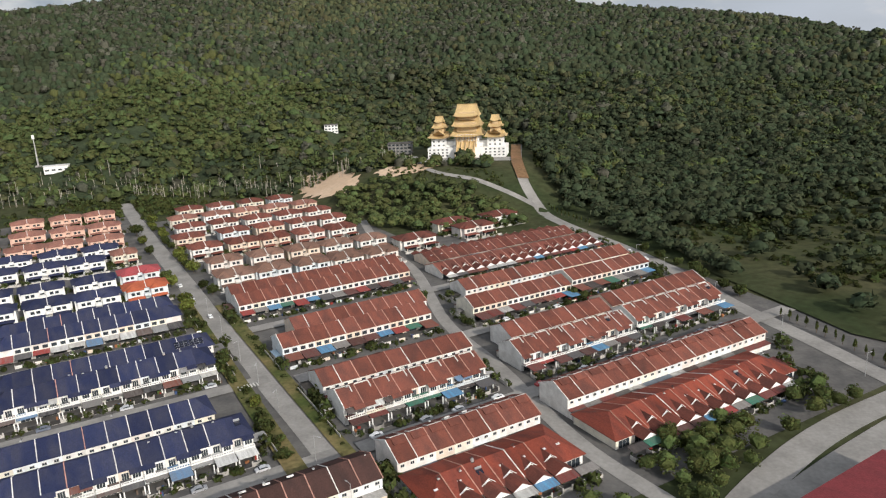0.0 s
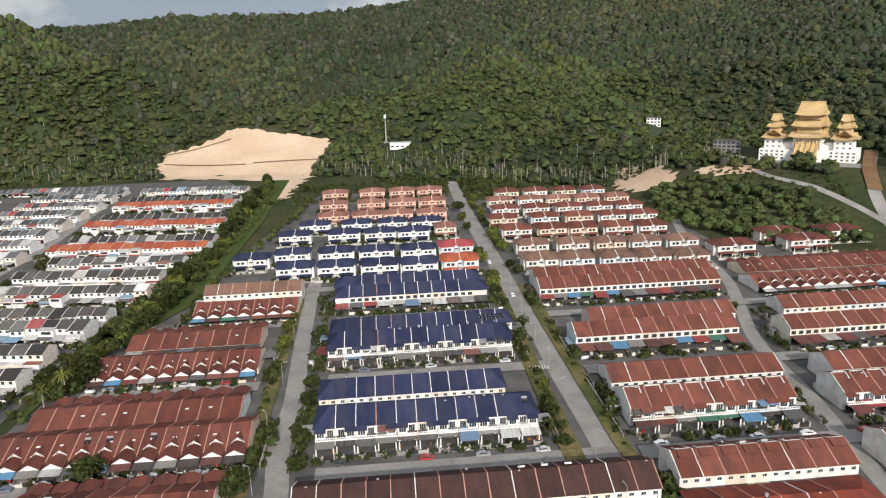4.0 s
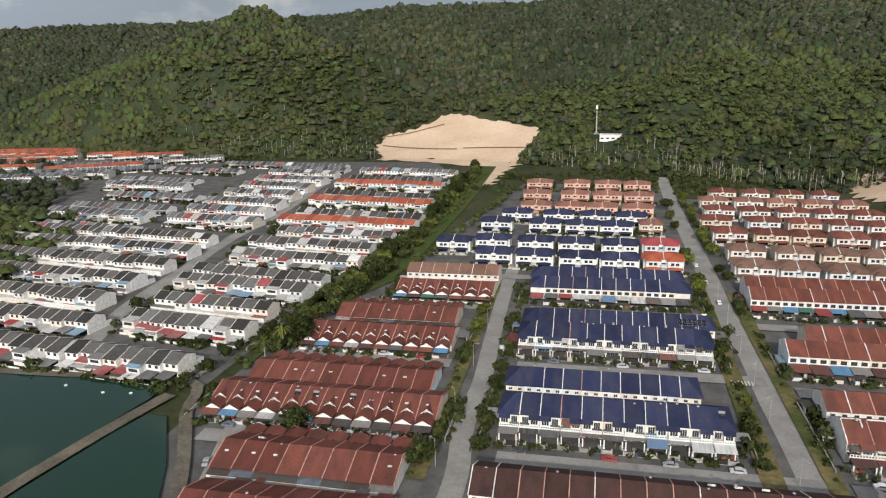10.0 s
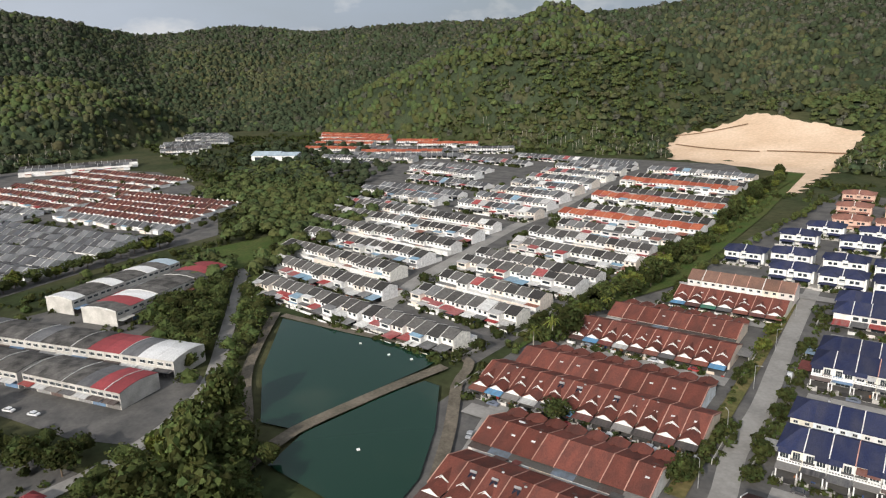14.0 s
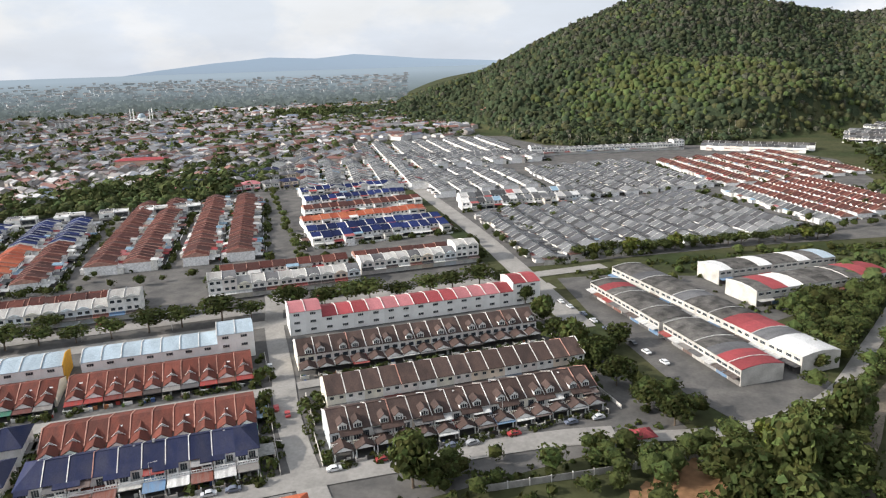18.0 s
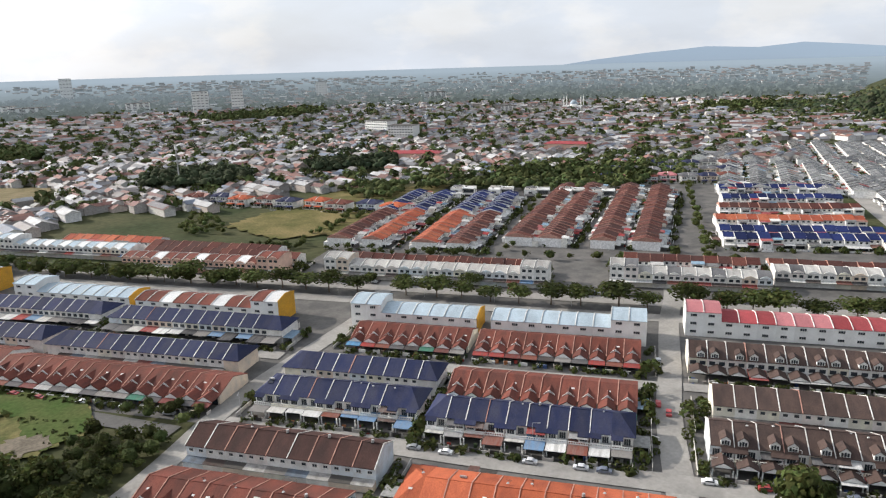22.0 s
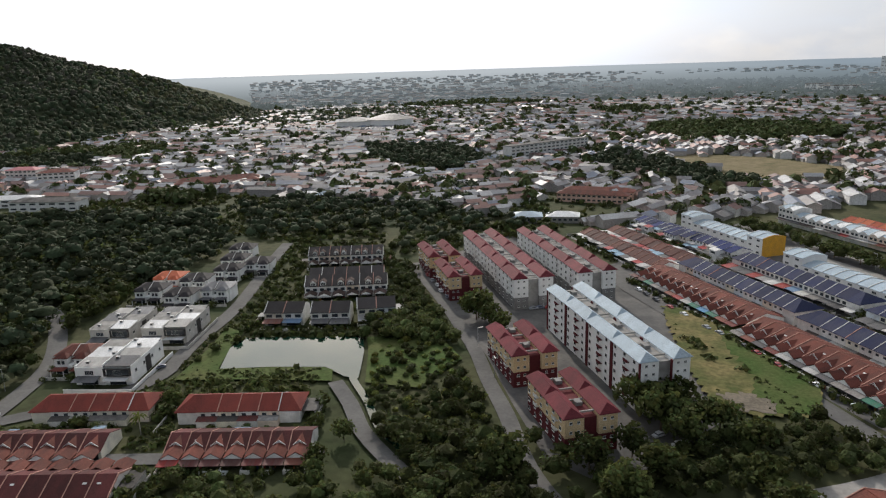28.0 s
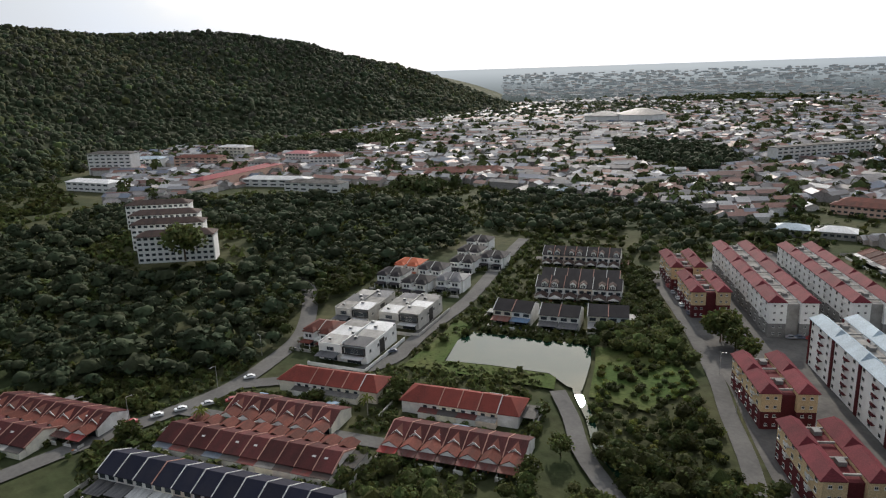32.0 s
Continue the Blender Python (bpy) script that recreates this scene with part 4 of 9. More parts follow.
def porch_mesh(w, length, z, kind, am="awning"):
    def b():
        if kind == "gable":
            g = Geo("tile_maroon", "plaster_white")
            g.gable(0.2, w - 0.2, -length, 1.2, z, z + (1.7 if am == "awning" else 1.25), 0.15, 0, "y")
            if am == "awning":
                # a second gable with white trim higher on the slope
                g.gable(1.3, w - 1.3, 1.4, 6.4, z + 0.8, z + 2.3, 0.14, 0, "y")
                g.gable(1.2, w - 1.2, 1.25, 1.42, z + 0.86, z + 2.38, 0.16, 1, "y")
                g.face([(1.5, 1.45, z + 0.6), (w - 1.5, 1.45, z + 0.6), (w / 2, 1.45, z + 2.2)], 1)
            g.face([(0.5, -length + 0.12, z), (w - 0.5, -length + 0.12, z), (w / 2, -length + 0.12, z + 1.5)], 1)
            g.face([(0.4, -length + 0.16, z - 0.35), (w - 0.4, -length + 0.16, z - 0.35), (w - 0.4, -length + 0.16, z + 0.05), (0.4, -length + 0.16, z + 0.05)], 1)
        else:
            g = Geo(am)
            g.prism([(-length, z - 0.35), (-length, z - 0.2), (0.0, z + 0.25), (0.0, z + 0.1)], 0.15, w - 0.15)
        return g.mesh("porch_roof")
    return cached(("porch", w, length, z, kind, am), b)


def post_mesh(h):
    return cached(("post", h), lambda: Geo("plaster_white").box(-0.17, -0.17, 0, 0.17, 0.17, h).box(-0.24, -0.24, 0, 0.24, 0.24, 0.35).mesh("post"))


def fence_mesh(w):
    def b():
        g = Geo("wall_dim", "metal_dark")
        g.prism([(0, 0), (0, 1.25), (w * 0.4, 1.25), (w * 0.4, 1.8), (w * 0.4 + 0.4, 1.8), (w * 0.4 + 0.4, 0.12), (w - 0.4, 0.12), (w - 0.4, 1.8), (w, 1.8), (w, 0)], -0.12, 0.12, 0, "y")
        return g.mesh("front_wall")
    return cached(("fence", w), b)


def gate_mesh(w):
    def b():
        x0, x1, n = w * 0.4 + 0.42, w - 0.42, 16
        pr = [(x0 + (x1 - x0) * i / n, 0.06 if i % 2 else -0.02) for i in range(n + 1)]
        g = Geo("metal_dark")
        i0 = len(pr)
        g.v = [(a, c, z) for z in (0.12, 1.55) for a, c in pr]
        for i in range(n):
            g.f.append((i, i + 1, i0 + i + 1, i0 + i))
            g.m.append(0)
        return g.mesh("gate")
    return cached(("gate", w), b)


def door_mesh():
    return cached("door", lambda: Geo("cap", "glass").box(-2.1, -0.1, 0, 2.1, 0, 2.5).box(-2.0, -0.13, 0.06, -0.7, -0.105, 2.42, 1).box(-0.62, -0.13, 0.06, 0.62, -0.105, 2.42, 1).box(0.7, -0.13, 0.06, 2.0, -0.105, 2.42, 1).mesh("sliding_door"))


def balcony_mesh(w, wm="plaster_white"):
    def b():
        g = Geo(wm)
        g.box(0.1, -2.7, 2.8, w - 0.1, 0.0, 3.1).box(0.1, -2.7, 3.1, w - 0.1, -2.56, 3.35).box(0.1, -2.7, 3.85, w - 0.1, -2.56, 4.0)
        for i in range(9):
            a = 0.2 + i * (w - 0.6) / 8
            g.box(a, -2.69, 3.35, a + 0.22, -2.58, 3.85)
        return g.mesh("balcony")
    return cached(("balc", w, wm), b)


def dormer_mesh():
    def b():
        g = Geo("plaster_white", "tile_brown", "glass")
        g.box(-1.25, -0.5, 0, 1.25, 2.6, 1.75)
        g.gable(-1.6, 1.6, -0.8, 3.4, 1.6, 2.9, 0.14, 1, "y")
        g.face([(-1.3, -0.55, 1.6), (1.3, -0.55, 1.6), (0, -0.55, 2.7)], 0)
        for i in range(3):
            g.box(-1.0 + i * 0.7, -0.56, 0.35, -0.45 + i * 0.7, -0.52, 1.45 + (0.2 if i == 1 else 0), 2)
        return g.mesh("dormer")
    return cached("dormer", b)


KR = ((0.10, 0.095, 0.09), (0.20, 0.19, 0.18), (0.16, 0.05, 0.045), (0.40, 0.39, 0.37), (0.08, 0.075, 0.07), (0.13, 0.16, 0.20), (0.07, 0.05, 0.045))
mat("kitchen_roof", (0.2, 0.2, 0.2), (0.08, 0.075, 0.07), 0.7, 0.5, 0.6, 4.0, 0.3, tints=KR)


def kitchen_mesh(w):
    return cached(("kitch", w), lambda: Geo("plaster", "kitchen_roof").box(0.05, -2.4, 0, w - 0.05, 0.0, 2.3).prism([(-2.7, 2.15), (-2.7, 2.25), (0, 2.75), (0, 2.65)], 0, w, 1).mesh("kitchen_annexe"))


def heater_mesh():
    return cached("heater", lambda: Geo("metal_pale", "solar").box(-0.9, -0.25, 0.3, 0.9, 0.25, 0.75).box(-0.9, -1.9, 0.1, 0.9, -0.3, 0.18, 1).mesh("water_heater"))


STYLES = {
    # roof, label of roof, eaves, ridge, depth, kind
    "blue": ("tile_blue", "navy blue tiled roof", 6.2, 9.2, 14.0, "two"),
    "red": ("tile_red", "weathered red-brown tiled roof", 6.2, 9.2, 14.0, "two"),
    "single": ("tile_maroon", "maroon tiled roof", 3.3, 6.2, 18.0, "one"),
    "orange1": ("tile_orange", "orange-red tiled roof", 3.3, 6.2, 18.0, "one"),
    "rust1": ("tile_rust", "rust red tiled roof", 3.3, 6.2, 18.0, "one"),
    "scarlet": ("tile_scarlet", "bright red tiled roof", 4.6, 7.2, 12.0, "two"),
    "wine": ("tile_wine", "dark wine red tiled roof", 3.1, 5.5, 13.0, "one"),
    "navy": ("tile_navy", "near-black navy tiled roof", 5.6, 8.2, 12.0, "two"),
    "dark": ("tile_dark", "near-black tiled roof", 6.0, 8.8, 13.0, "two"),
    "darkd": ("tile_dark", "dark grey-brown tiled roof", 6.4, 9.6, 15.0, "dormer"),
    "orange": ("tile_orange", "orange tiled roof", 6.0, 8.8, 14.0, "two"),
    "brown": ("tile_brown", "dark brown tiled roof", 6.4, 9.6, 15.0, "dormer"),
    "darkb": ("tile_umber", "dark weathered brown tiled roof", 6.2, 9.2, 14.0, "two"),
    "tan": ("tile_tan", "tan brown tiled roof", 6.2, 9.2, 13.0, "two"),
    "grey": ("sheet_grey", "grey fibre-cement roof", 5.8, 7.6, 12.0, "two"),
    "grey1": ("sheet_grey", "grey fibre-cement roof", 3.2, 5.4, 13.0, "one"),
}
HOUSES = [0]
FRONTS, BACKS = [], []


def house(style, m, w=W, near=True, level=2, end=False, i=0, hip=0):
    """One terrace house; its front faces -y. near: its front, not its back, is in view."""
    roof, rl, ze, zr, dep, kind = STYLES[style]
    capm = "cap" if style in ("blue", "navy", "brown", "grey", "grey1") and i % 5 != 3 or i % 4 == 0 and style not in ("orange1", "single", "wine") else "cap_red"
    mats = ("plaster_white",) if style in ("grey", "grey1") else ("plaster",)
    P = [("wall", body(w, dep, ze, zr, mats) if level > 1 else body_far(w, dep, ze, zr, mats, near, kind == "one")), ("roof", slopes(w, dep, ze, zr, roof) if level > 1 else slopes_far(w, dep, ze, zr, roof, capm), None, rl)]
    if level > 1:
        P.append(("party_wall_cap", cap_mesh(dep, ze, zr, capm)))
    if hip:
        if hip == 2:
            m = m @ Matrix.Translation((w, 0, 0)) @ Matrix.Diagonal((-1, 1, 1, 1))
        P[0], P[1] = ("wall", hip_body(w, dep, ze, zr, mats)), ("roof", hip_end(w, dep, ze, zr, roof), None, rl)
        del P[2:]
    HOUSES[0] += 1
    r = random.random
    if kind == "one":
        if style != "grey1" and (near or style not in ("orange1", "rust1")) and not hip:
            P.append(("porch_roof", porch_mesh(w, 4.2, 3.0, "gable", "awning" if near else "back"), (0, 0, 0), "gabled porch with a white gable"))
        if near and level > 0:
            if level > 1:
                P.append(("sliding_door", door_mesh(), (w * 0.5, 0, 0.05)))
            P.append(("awning", porch_mesh(w, 3.0, 2.7, "flat", "awning_red"), (0, -4.0, 0)))
            if level > 1:
                P += [("front_wall", fence_mesh(w), (0, -8.0, 0)), ("gate", gate_mesh(w), (0, -8.0, 0))]
        elif not near and level > 1:
            P.append(("window", window_mesh(1.2, 0.7), pose(w * 0.5, dep, 2.0, 0, 0, 180)))
            P.append(("kitchen_annexe", kitchen_mesh(w), pose(w, dep, 0, 0, 0, 180)))
    else:
        if near:
            P.append(("porch_roof", porch_mesh(w, (6.2, 7.4, 5.2, 7.0, 4.2)[(i * 7 + HOUSES[0] // 3) % 5], 3.0, "flat", "awning_red" if style in ("red", "scarlet", "tan") else "awning")))
            if level > 1:
                fl = (i + HOUSES[0] // 40) % 2 == 0
                if r() < 0.3:
                    P.append(("balcony_awning", cached(("bawn", w), lambda: Geo("awning").prism([(-2.9, 5.0), (-2.9, 5.1), (-0.02, 5.6), (-0.02, 5.5)], 0.3, w - 0.3).mesh("balcony_awning"))))
                P += [("bay", bay_mesh(w, fl, roof)), ("window", window_mesh(1.9, 2.1), (w * (0.73 if fl else 0.27), 0, 3.15))]
                P += [("sliding_door", door_mesh(), (w * 0.5, 0, 0.05)), ("balcony", balcony_mesh(w, "plaster" if (i * 5 + HOUSES[0]) % 3 == 0 else "plaster_white")), ("post", post_mesh(2.65), (0.5, -5.3, 0)), ("post", post_mesh(2.65), (w - 0.5, -5.3, 0)),
                      ("front_wall", fence_mesh(w), (0, -8.2, 0)), ("gate", gate_mesh(w), (0, -8.2, 0))]
        elif level > 1:
            P += [("window", window_mesh(1.3, 0.9), pose(w * 0.25, dep, 4.3, 0, 0, 180)), ("window", window_mesh(1.3, 0.9), pose(w * 0.75, dep, 4.3, 0, 0, 180))]
            P.append(("kitchen_annexe", kitchen_mesh(w), pose(w, dep, 0, 0, 0, 180)))
        if kind == "dormer" and near:
            P.append(("dormer", dormer_mesh(), (w * (0.36 if i % 2 else 0.64), 0.4, 6.3), "white dormer window"))
            P.append(("porch_gable", cached("pg", lambda: Geo("tile_brown", "plaster_white").gable(0.3, W - 0.3, -6.2, -0.6, 3.0, 4.5, 0.15, 0, "y").face([(0.6, -6.1, 3.0), (W - 0.6, -6.1, 3.0), (W / 2, -6.1, 4.3)], 1).mesh("porch_gable"))))
        if style in ("red",) and level > 1:
            P.append(("ridge_vent", jack(w, dep, zr, roof)))
    if kind == "one" and r() < 0.5:
        P.append(("skylight", cached(("skyl", dep, ze, zr), lambda: Geo("sheet_white").box(-0.55, -0.3, 0, 0.55, 0.3, 0.08).mesh("skylight")), pose(w * (0.3 + 0.4 * r()), dep * (0.28 if near else 0.72), ze + (zr - ze) * 0.56 + 0.17, math.degrees(math.atan2(zr - ze, dep / 2)) * (1 if near else -1), 0, 0)))
    if level > 1 and r() < 0.3:
        P.append(("aerial", aerial_mesh(), (w * (0.2 + 0.6 * r()), dep * (0.5 if r() < 0.5 else 0.4), zr - (0.0 if r() < 0.5 else 0.6))))
    if level > 1 and r() < 0.04:
        P.append(("water_tank", tank_mesh(), (w * 0.5, dep * 0.5, zr + 0.05)))
    if level > 1 and r() < 0.12:
        P.append(("water_heater", heater_mesh(), pose(w * 0.5, dep * 0.36, zr - (zr - ze) * 0.30 + 0.15, 20, 0, 0)))
    if end and level > 1:
        P.append(("party_wall_cap", cap_mesh(dep, ze, zr, capm), (w, 0, 0)))
    subs = [p for p in P[2:] if p[0] in ("ridge_vent", "skylight", "aerial", "water_tank", "water_heater", "dormer", "party_wall_cap")]
    P = [p for p in P if not any(p is q for q in subs)]
    P[1] = (P[1][0], P[1][1], None, rl, subs)
    for a, b in (("balcony", "balcony_awning"), ("front_wall", "gate")):
        i_, j_ = [next((k for k, p in enumerate(P) if p[0] == q), None) for q in (a, b)]
        if i_ is not None and j_ is not None:
            q, o = P[j_], P[i_]
            P[i_] = (o[0], o[1], o[2] if len(o) > 2 else None, "", [(q[0], q[1])])
            P.pop(j_)
    return thing({"one": "single_storey_house", "two": "two_storey_house", "dormer": "dormer_house"}[kind], P, m, {"blue": "pale two-storey terrace house with navy blue tiled roof", "red": "two-storey terrace house with weathered red-brown tiled roof",
                 "single": "single-storey terrace house with maroon roof and white gables", "wine": "single-storey terrace house with dark wine red roof", "navy": "white two-storey terrace house with near-black navy roof", "orange1": "single-storey terrace house with orange-red tiled roof", "dark": "white two-storey terrace house with near-black roof", "darkd": "white terrace house with dark roof and dormer", "rust1": "single-storey terrace house with rust red tiled roof", "scarlet": "cream two-storey terrace house with bright red tiled roof", "orange": "white two-storey terrace house with orange tiled roof",
                 "brown": "white terrace house with dark brown roof and dormer", "darkb": "white two-storey terrace house with dark weathered roof", "tan": "house with tan brown tiled roof and cream walls",
                 "grey": "white two-storey terrace house with grey roof", "grey1": "low terrace house with weathered grey roof"}[style], "house", {"one": "single-storey terrace houses", "two": "two-storey terrace houses", "dormer": "terrace houses with dormers"}[kind], solid=level < 2)


def row(theta, u0, u1, v, style, near=True, level=2, n=None, mix=()):
    """A row of terrace houses from u0 to u1; v: the wall line on the camera's side."""
    n = n or max(1, round((u1 - u0) / W))
    w = (u1 - u0) / n
    dep = STYLES[style][4]
    hips = style in ("blue", "scarlet", "rust1", "orange1") and n > 3 and level > 0
    CLEAR.append((theta, u0, u1, v, v + dep))
    if near:
        FRONTS.append((theta, u0, u1, v, STYLES[style][5]))
    else:
        BACKS.append((theta, u0, u1, v))
    for i in range(n):
        st = mix[i % len(mix)] if mix else style
        k = Matrix.Diagonal((w / W, 1, 1, 1))
        if near:
            house(st, at(theta, u0 + i * w, v) @ k, W, True, level, i == n - 1 and not hips, i, (1 if i == 0 else 2 if i == n - 1 else 0) if hips else 0)
        else:
            house(st, at(theta, u0 + (i + 1) * w, v + dep, 0, 180) @ k, W, False, level, i == 0 and not hips, i, (2 if i == 0 else 1 if i == n - 1 else 0) if hips else 0)


def row_xy(theta, x, y, length, style, near=True, level=1, n=None, mix=()):
    """The same from a corner in the plan."""
    c, s = math.cos(radians(theta)), math.sin(radians(theta))
    u = x * c + y * s
    row(theta, u, u + length, -x * s + y * c, style, near, level, n, mix)


island_tint("grey_i", ((0.105, 0.108, 0.115), (0.075, 0.075, 0.08), (0.13, 0.134, 0.14), (0.09, 0.09, 0.092), (0.18, 0.184, 0.19), (0.085, 0.09, 0.10), (0.115, 0.12, 0.125), (0.062, 0.062, 0.064)))
island_tint("darkgrey_i", ((0.060, 0.058, 0.056), (0.085, 0.08, 0.077), (0.045, 0.043, 0.042), (0.12, 0.115, 0.11)))
island_tint("orange_i", ((0.36, 0.098, 0.055), (0.29, 0.078, 0.048), (0.40, 0.125, 0.07)))
island_tint("maroon_i", ((0.105, 0.040, 0.033), (0.080, 0.033, 0.029), (0.125, 0.050, 0.040), (0.075, 0.039, 0.035)))
island_tint("blue_i", ((0.018, 0.026, 0.085), (0.024, 0.036, 0.12), (0.014, 0.020, 0.06)))
island_tint("wall_i", ((0.80, 0.79, 0.77), (0.78, 0.76, 0.70), (0.70, 0.69, 0.67), (0.82, 0.81, 0.80), (0.74, 0.66, 0.58), (0.80, 0.80, 0.79)))
island_tint("awn_i", ((0.55, 0.55, 0.54), (0.30, 0.05, 0.05), (0.12, 0.12, 0.12), (0.20, 0.32, 0.42), (0.64, 0.63, 0.61), (0.24, 0.10, 0.07), (0.16, 0.16, 0.16), (0.42, 0.41, 0.40)))
FAR_LABEL = {"grey_i": "grey roofs", "darkgrey_i": "dark weathered roofs", "orange_i": "orange tiled roofs", "maroon_i": "maroon tiled roofs", "blue_i": "blue tiled roofs"}


def terrace_row(theta, x, y, length, roof, two=True, depth=12.0, near=True, vents=False, unit=6.4, gables=False, awn="awn_i", tight=False):
    """A whole row farther off: walls, roofs, awnings and windows, house by house, with steps and later changes."""
    n = max(1, round(length / unit))
    w = length / n
    if not tight:
        c_, s_ = math.cos(radians(theta)), math.sin(radians(theta))
        CLEAR.append((theta, x * c_ + y * s_, x * c_ + y * s_ + length, -x * s_ + y * c_, -x * s_ + y * c_ + depth))
        FRONTS.append((theta, x * c_ + y * s_, x * c_ + y * s_ + length, -x * s_ + y * c_, "far"))
    gw, gr, ga, gg = Geo("concrete" if tight else "wall_i", {"maroon_i": "cap_red", "orange_i": "cap_red"}.get(roof, "sheet_grey" if tight else "cap"), "glass"), Geo(roof), Geo(awn), Geo("glass")
    ze0, rise = (5.7, 2.0) if two else (3.1, 2.3)
    for i in range(n):
        x0, x1 = i * w, (i + 1) * w
        ze = ze0 + random.choice((0, 0, 0, 0.35, -0.25) if not tight else (0, 0, 0.25, 0.4, -0.3, 0.7, 0, 0.1))
        f = random.choice((0, 0, 0, 0, -1.6, -2.6)) if two else 0
        zr = ze + rise
        gw.prism([(f, 0), (f, ze), (depth / 2, zr - 0.08), (depth, ze), (depth, 0)], x0 + 0.01, x1 - 0.01)
        gr.prism([(f - 0.5, ze - 0.2), (depth / 2, zr), (depth + 0.5, ze - 0.2), (depth + 0.5, ze - 0.02), (depth / 2, zr + 0.18), (f - 0.5, ze - 0.02)], x0, x1)
        gw.prism([(f - 0.4, ze - 0.2), (f - 0.4, ze + 0.2), (depth / 2, zr + 0.42), (depth + 0.4, ze + 0.2), (depth + 0.4, ze - 0.2)], x0 - (0.10 if tight else 0.12), x0 + 0.12, 1)
        if near:
            z = 2.75 + random.uniform(-0.15, 0.2)
            out = random.choice((3.2, 4.5, 5.5, 6.2) if roof != "darkgrey_i" else (5.0, 5.8, 6.3)) if not tight else random.choice((1.2, 2.0, 2.6))
            ga.prism([(f - out, z - 0.3), (f - out, z - 0.18), (f, z + 0.2), (f, z + 0.08)], x0 + 0.2, x1 - 0.2)
            if not tight:
                if random.random() < 0.7:
                    zb, ob = 2.7 + random.uniform(-0.2, 0.4), random.choice((2.0, 3.0, 4.0) if roof != "darkgrey_i" else (3.5, 4.5, 5.5))
                    gw.box(x0 + 0.1, depth + 0.01, 0, x1 - 0.1, depth + ob - 0.3, zb - 0.1)
                    ga.prism([(depth + ob, zb - 0.2), (depth + 0.01, zb + 0.25), (depth + 0.01, zb + 0.37), (depth + ob, zb - 0.08)], x0 + 0.05, x1 - 0.05)
                gw.box(x0, f - 6.6, 0, x1 - 0.05, f - 6.4, 1.1)
            else:
                zb = 2.6 + random.uniform(-0.2, 0.3)
                ga.prism([(depth + random.choice((0.9, 1.5, 2.2)), zb - 0.3), (depth + 0.01, zb + 0.2), (depth + 0.01, zb + 0.34), (depth + 1.5, zb - 0.1)], x0 + 0.1, x1 - 0.1)
            if gables:
                gw.prism([(x0 + 0.6, z - 0.1), (x1 - 0.6, z - 0.1), ((x0 + x1) / 2, z + 1.5)], f - 3.6, f - 3.4, 0, "y")
        else:
            gw.box(x0 + 0.05, -3.0, 0, x1 - 0.05, -0.02, 2.7)
            ga.box(x0 + 0.02, -3.2, 2.72, x1 - 0.02, -0.02, 2.85)
        if two and near and not tight and random.random() < 0.4:
            d_, t_ = random.choice((2.2, 3.4, 4.6)), random.choice((3.4, 5.0, 5.6))
            gw.box(x0 + 0.15, f - d_, 0, x1 - 0.15, f - 0.06, t_)
            gw.box(x0 + 1.2, f - d_ - 0.05, t_ - 1.9, x1 - 1.2, f - d_ - 0.01, t_ - 0.7, 2)
            ga.prism([(f - d_ - 0.7, t_ + 0.02), (f - d_ - 0.7, t_ + 0.14), (f - 0.02, t_ + 0.6), (f - 0.02, t_ + 0.46)], x0 + 0.05, x1 - 0.05)
        if roof in ("grey_i", "darkgrey_i") and not tight and random.random() < 0.12:
            ga.prism([(f - 0.55, ze + 0.03), (f - 0.55, ze + 0.1), (depth / 2 - 0.1, zr + 0.26), (depth / 2 - 0.1, zr + 0.2)], x0 + 0.13, x1 - 0.02)
        if two:
            for k in (0.26, 0.72):
                a = x0 + w * k
                gw.box(a - 0.65, f - 0.05, ze - 1.75, a + 0.65, f - 0.01, ze - 0.6, 2)
        gw.box(x0 + 0.8, f - 0.05, 0.1, x1 - 0.8, f - 0.01, 2.3, 2)
        if vents and i % 2 == 0:
            gr.box(x0 + 1.0, depth * 0.22, ze + 0.9, x0 + 2.6, depth * 0.36, ze + 1.5)
    root = new("terrace_row", gw.mesh("wall"))
    root.matrix_world = pose(x, y, 0, 0, 0, theta)
    for nm, g in (("roof", gr), ("awning", ga), ("window", gg)):
        if g.f:
            o = part(nm, g.mesh(nm), root)
            tagged(o, kind="stuff")
    return tagged(root, ("two-storey" if two else "single-storey") + " terrace row of white walls and " + FAR_LABEL[roof], "terrace row", "distant terrace rows", "stuff")


# ---- ground of the estates: yards, roads, ponds, fields ----
N, S, WE = 30.0, 134.0, 23.0
YARD = "grey concrete yards and lanes between terrace rows"
poly_patch("pavement_north", [xy(N, -125, 118), xy(N, 62, 118), xy(N, 62, 620), xy(N, -62, 620), xy(N, -90, 440), xy(N, -95, 345), xy(N, -125, 300)], "pavement", YARD, "pavement")
poly_patch("pavement_east", [xy(N, 62, 113), xy(N, 255, 112), xy(N, 285, 330), xy(N, 190, 395), xy(N, 190, 545), xy(N, 62, 560)], "pavement", YARD, "pavement", 0.045)
poly_patch("pavement_south", [xy(S, -330, 175), xy(S, -125, 175), xy(S, -125, 140), xy(S, 125, 160), xy(S, 150, 700), xy(S, -180, 590), xy(S, -180, 330), xy(S, -400, 330)], "pavement", YARD, "pavement")
poly_patch("pavement_west", [(-320, 58), (-215, 110), (-330, 330), (-440, 500), (-520, 560), (-800, 400), (-1100, 280), (-600, 145), (-440, 96)], "pavement", YARD, "pavement", 0.04)
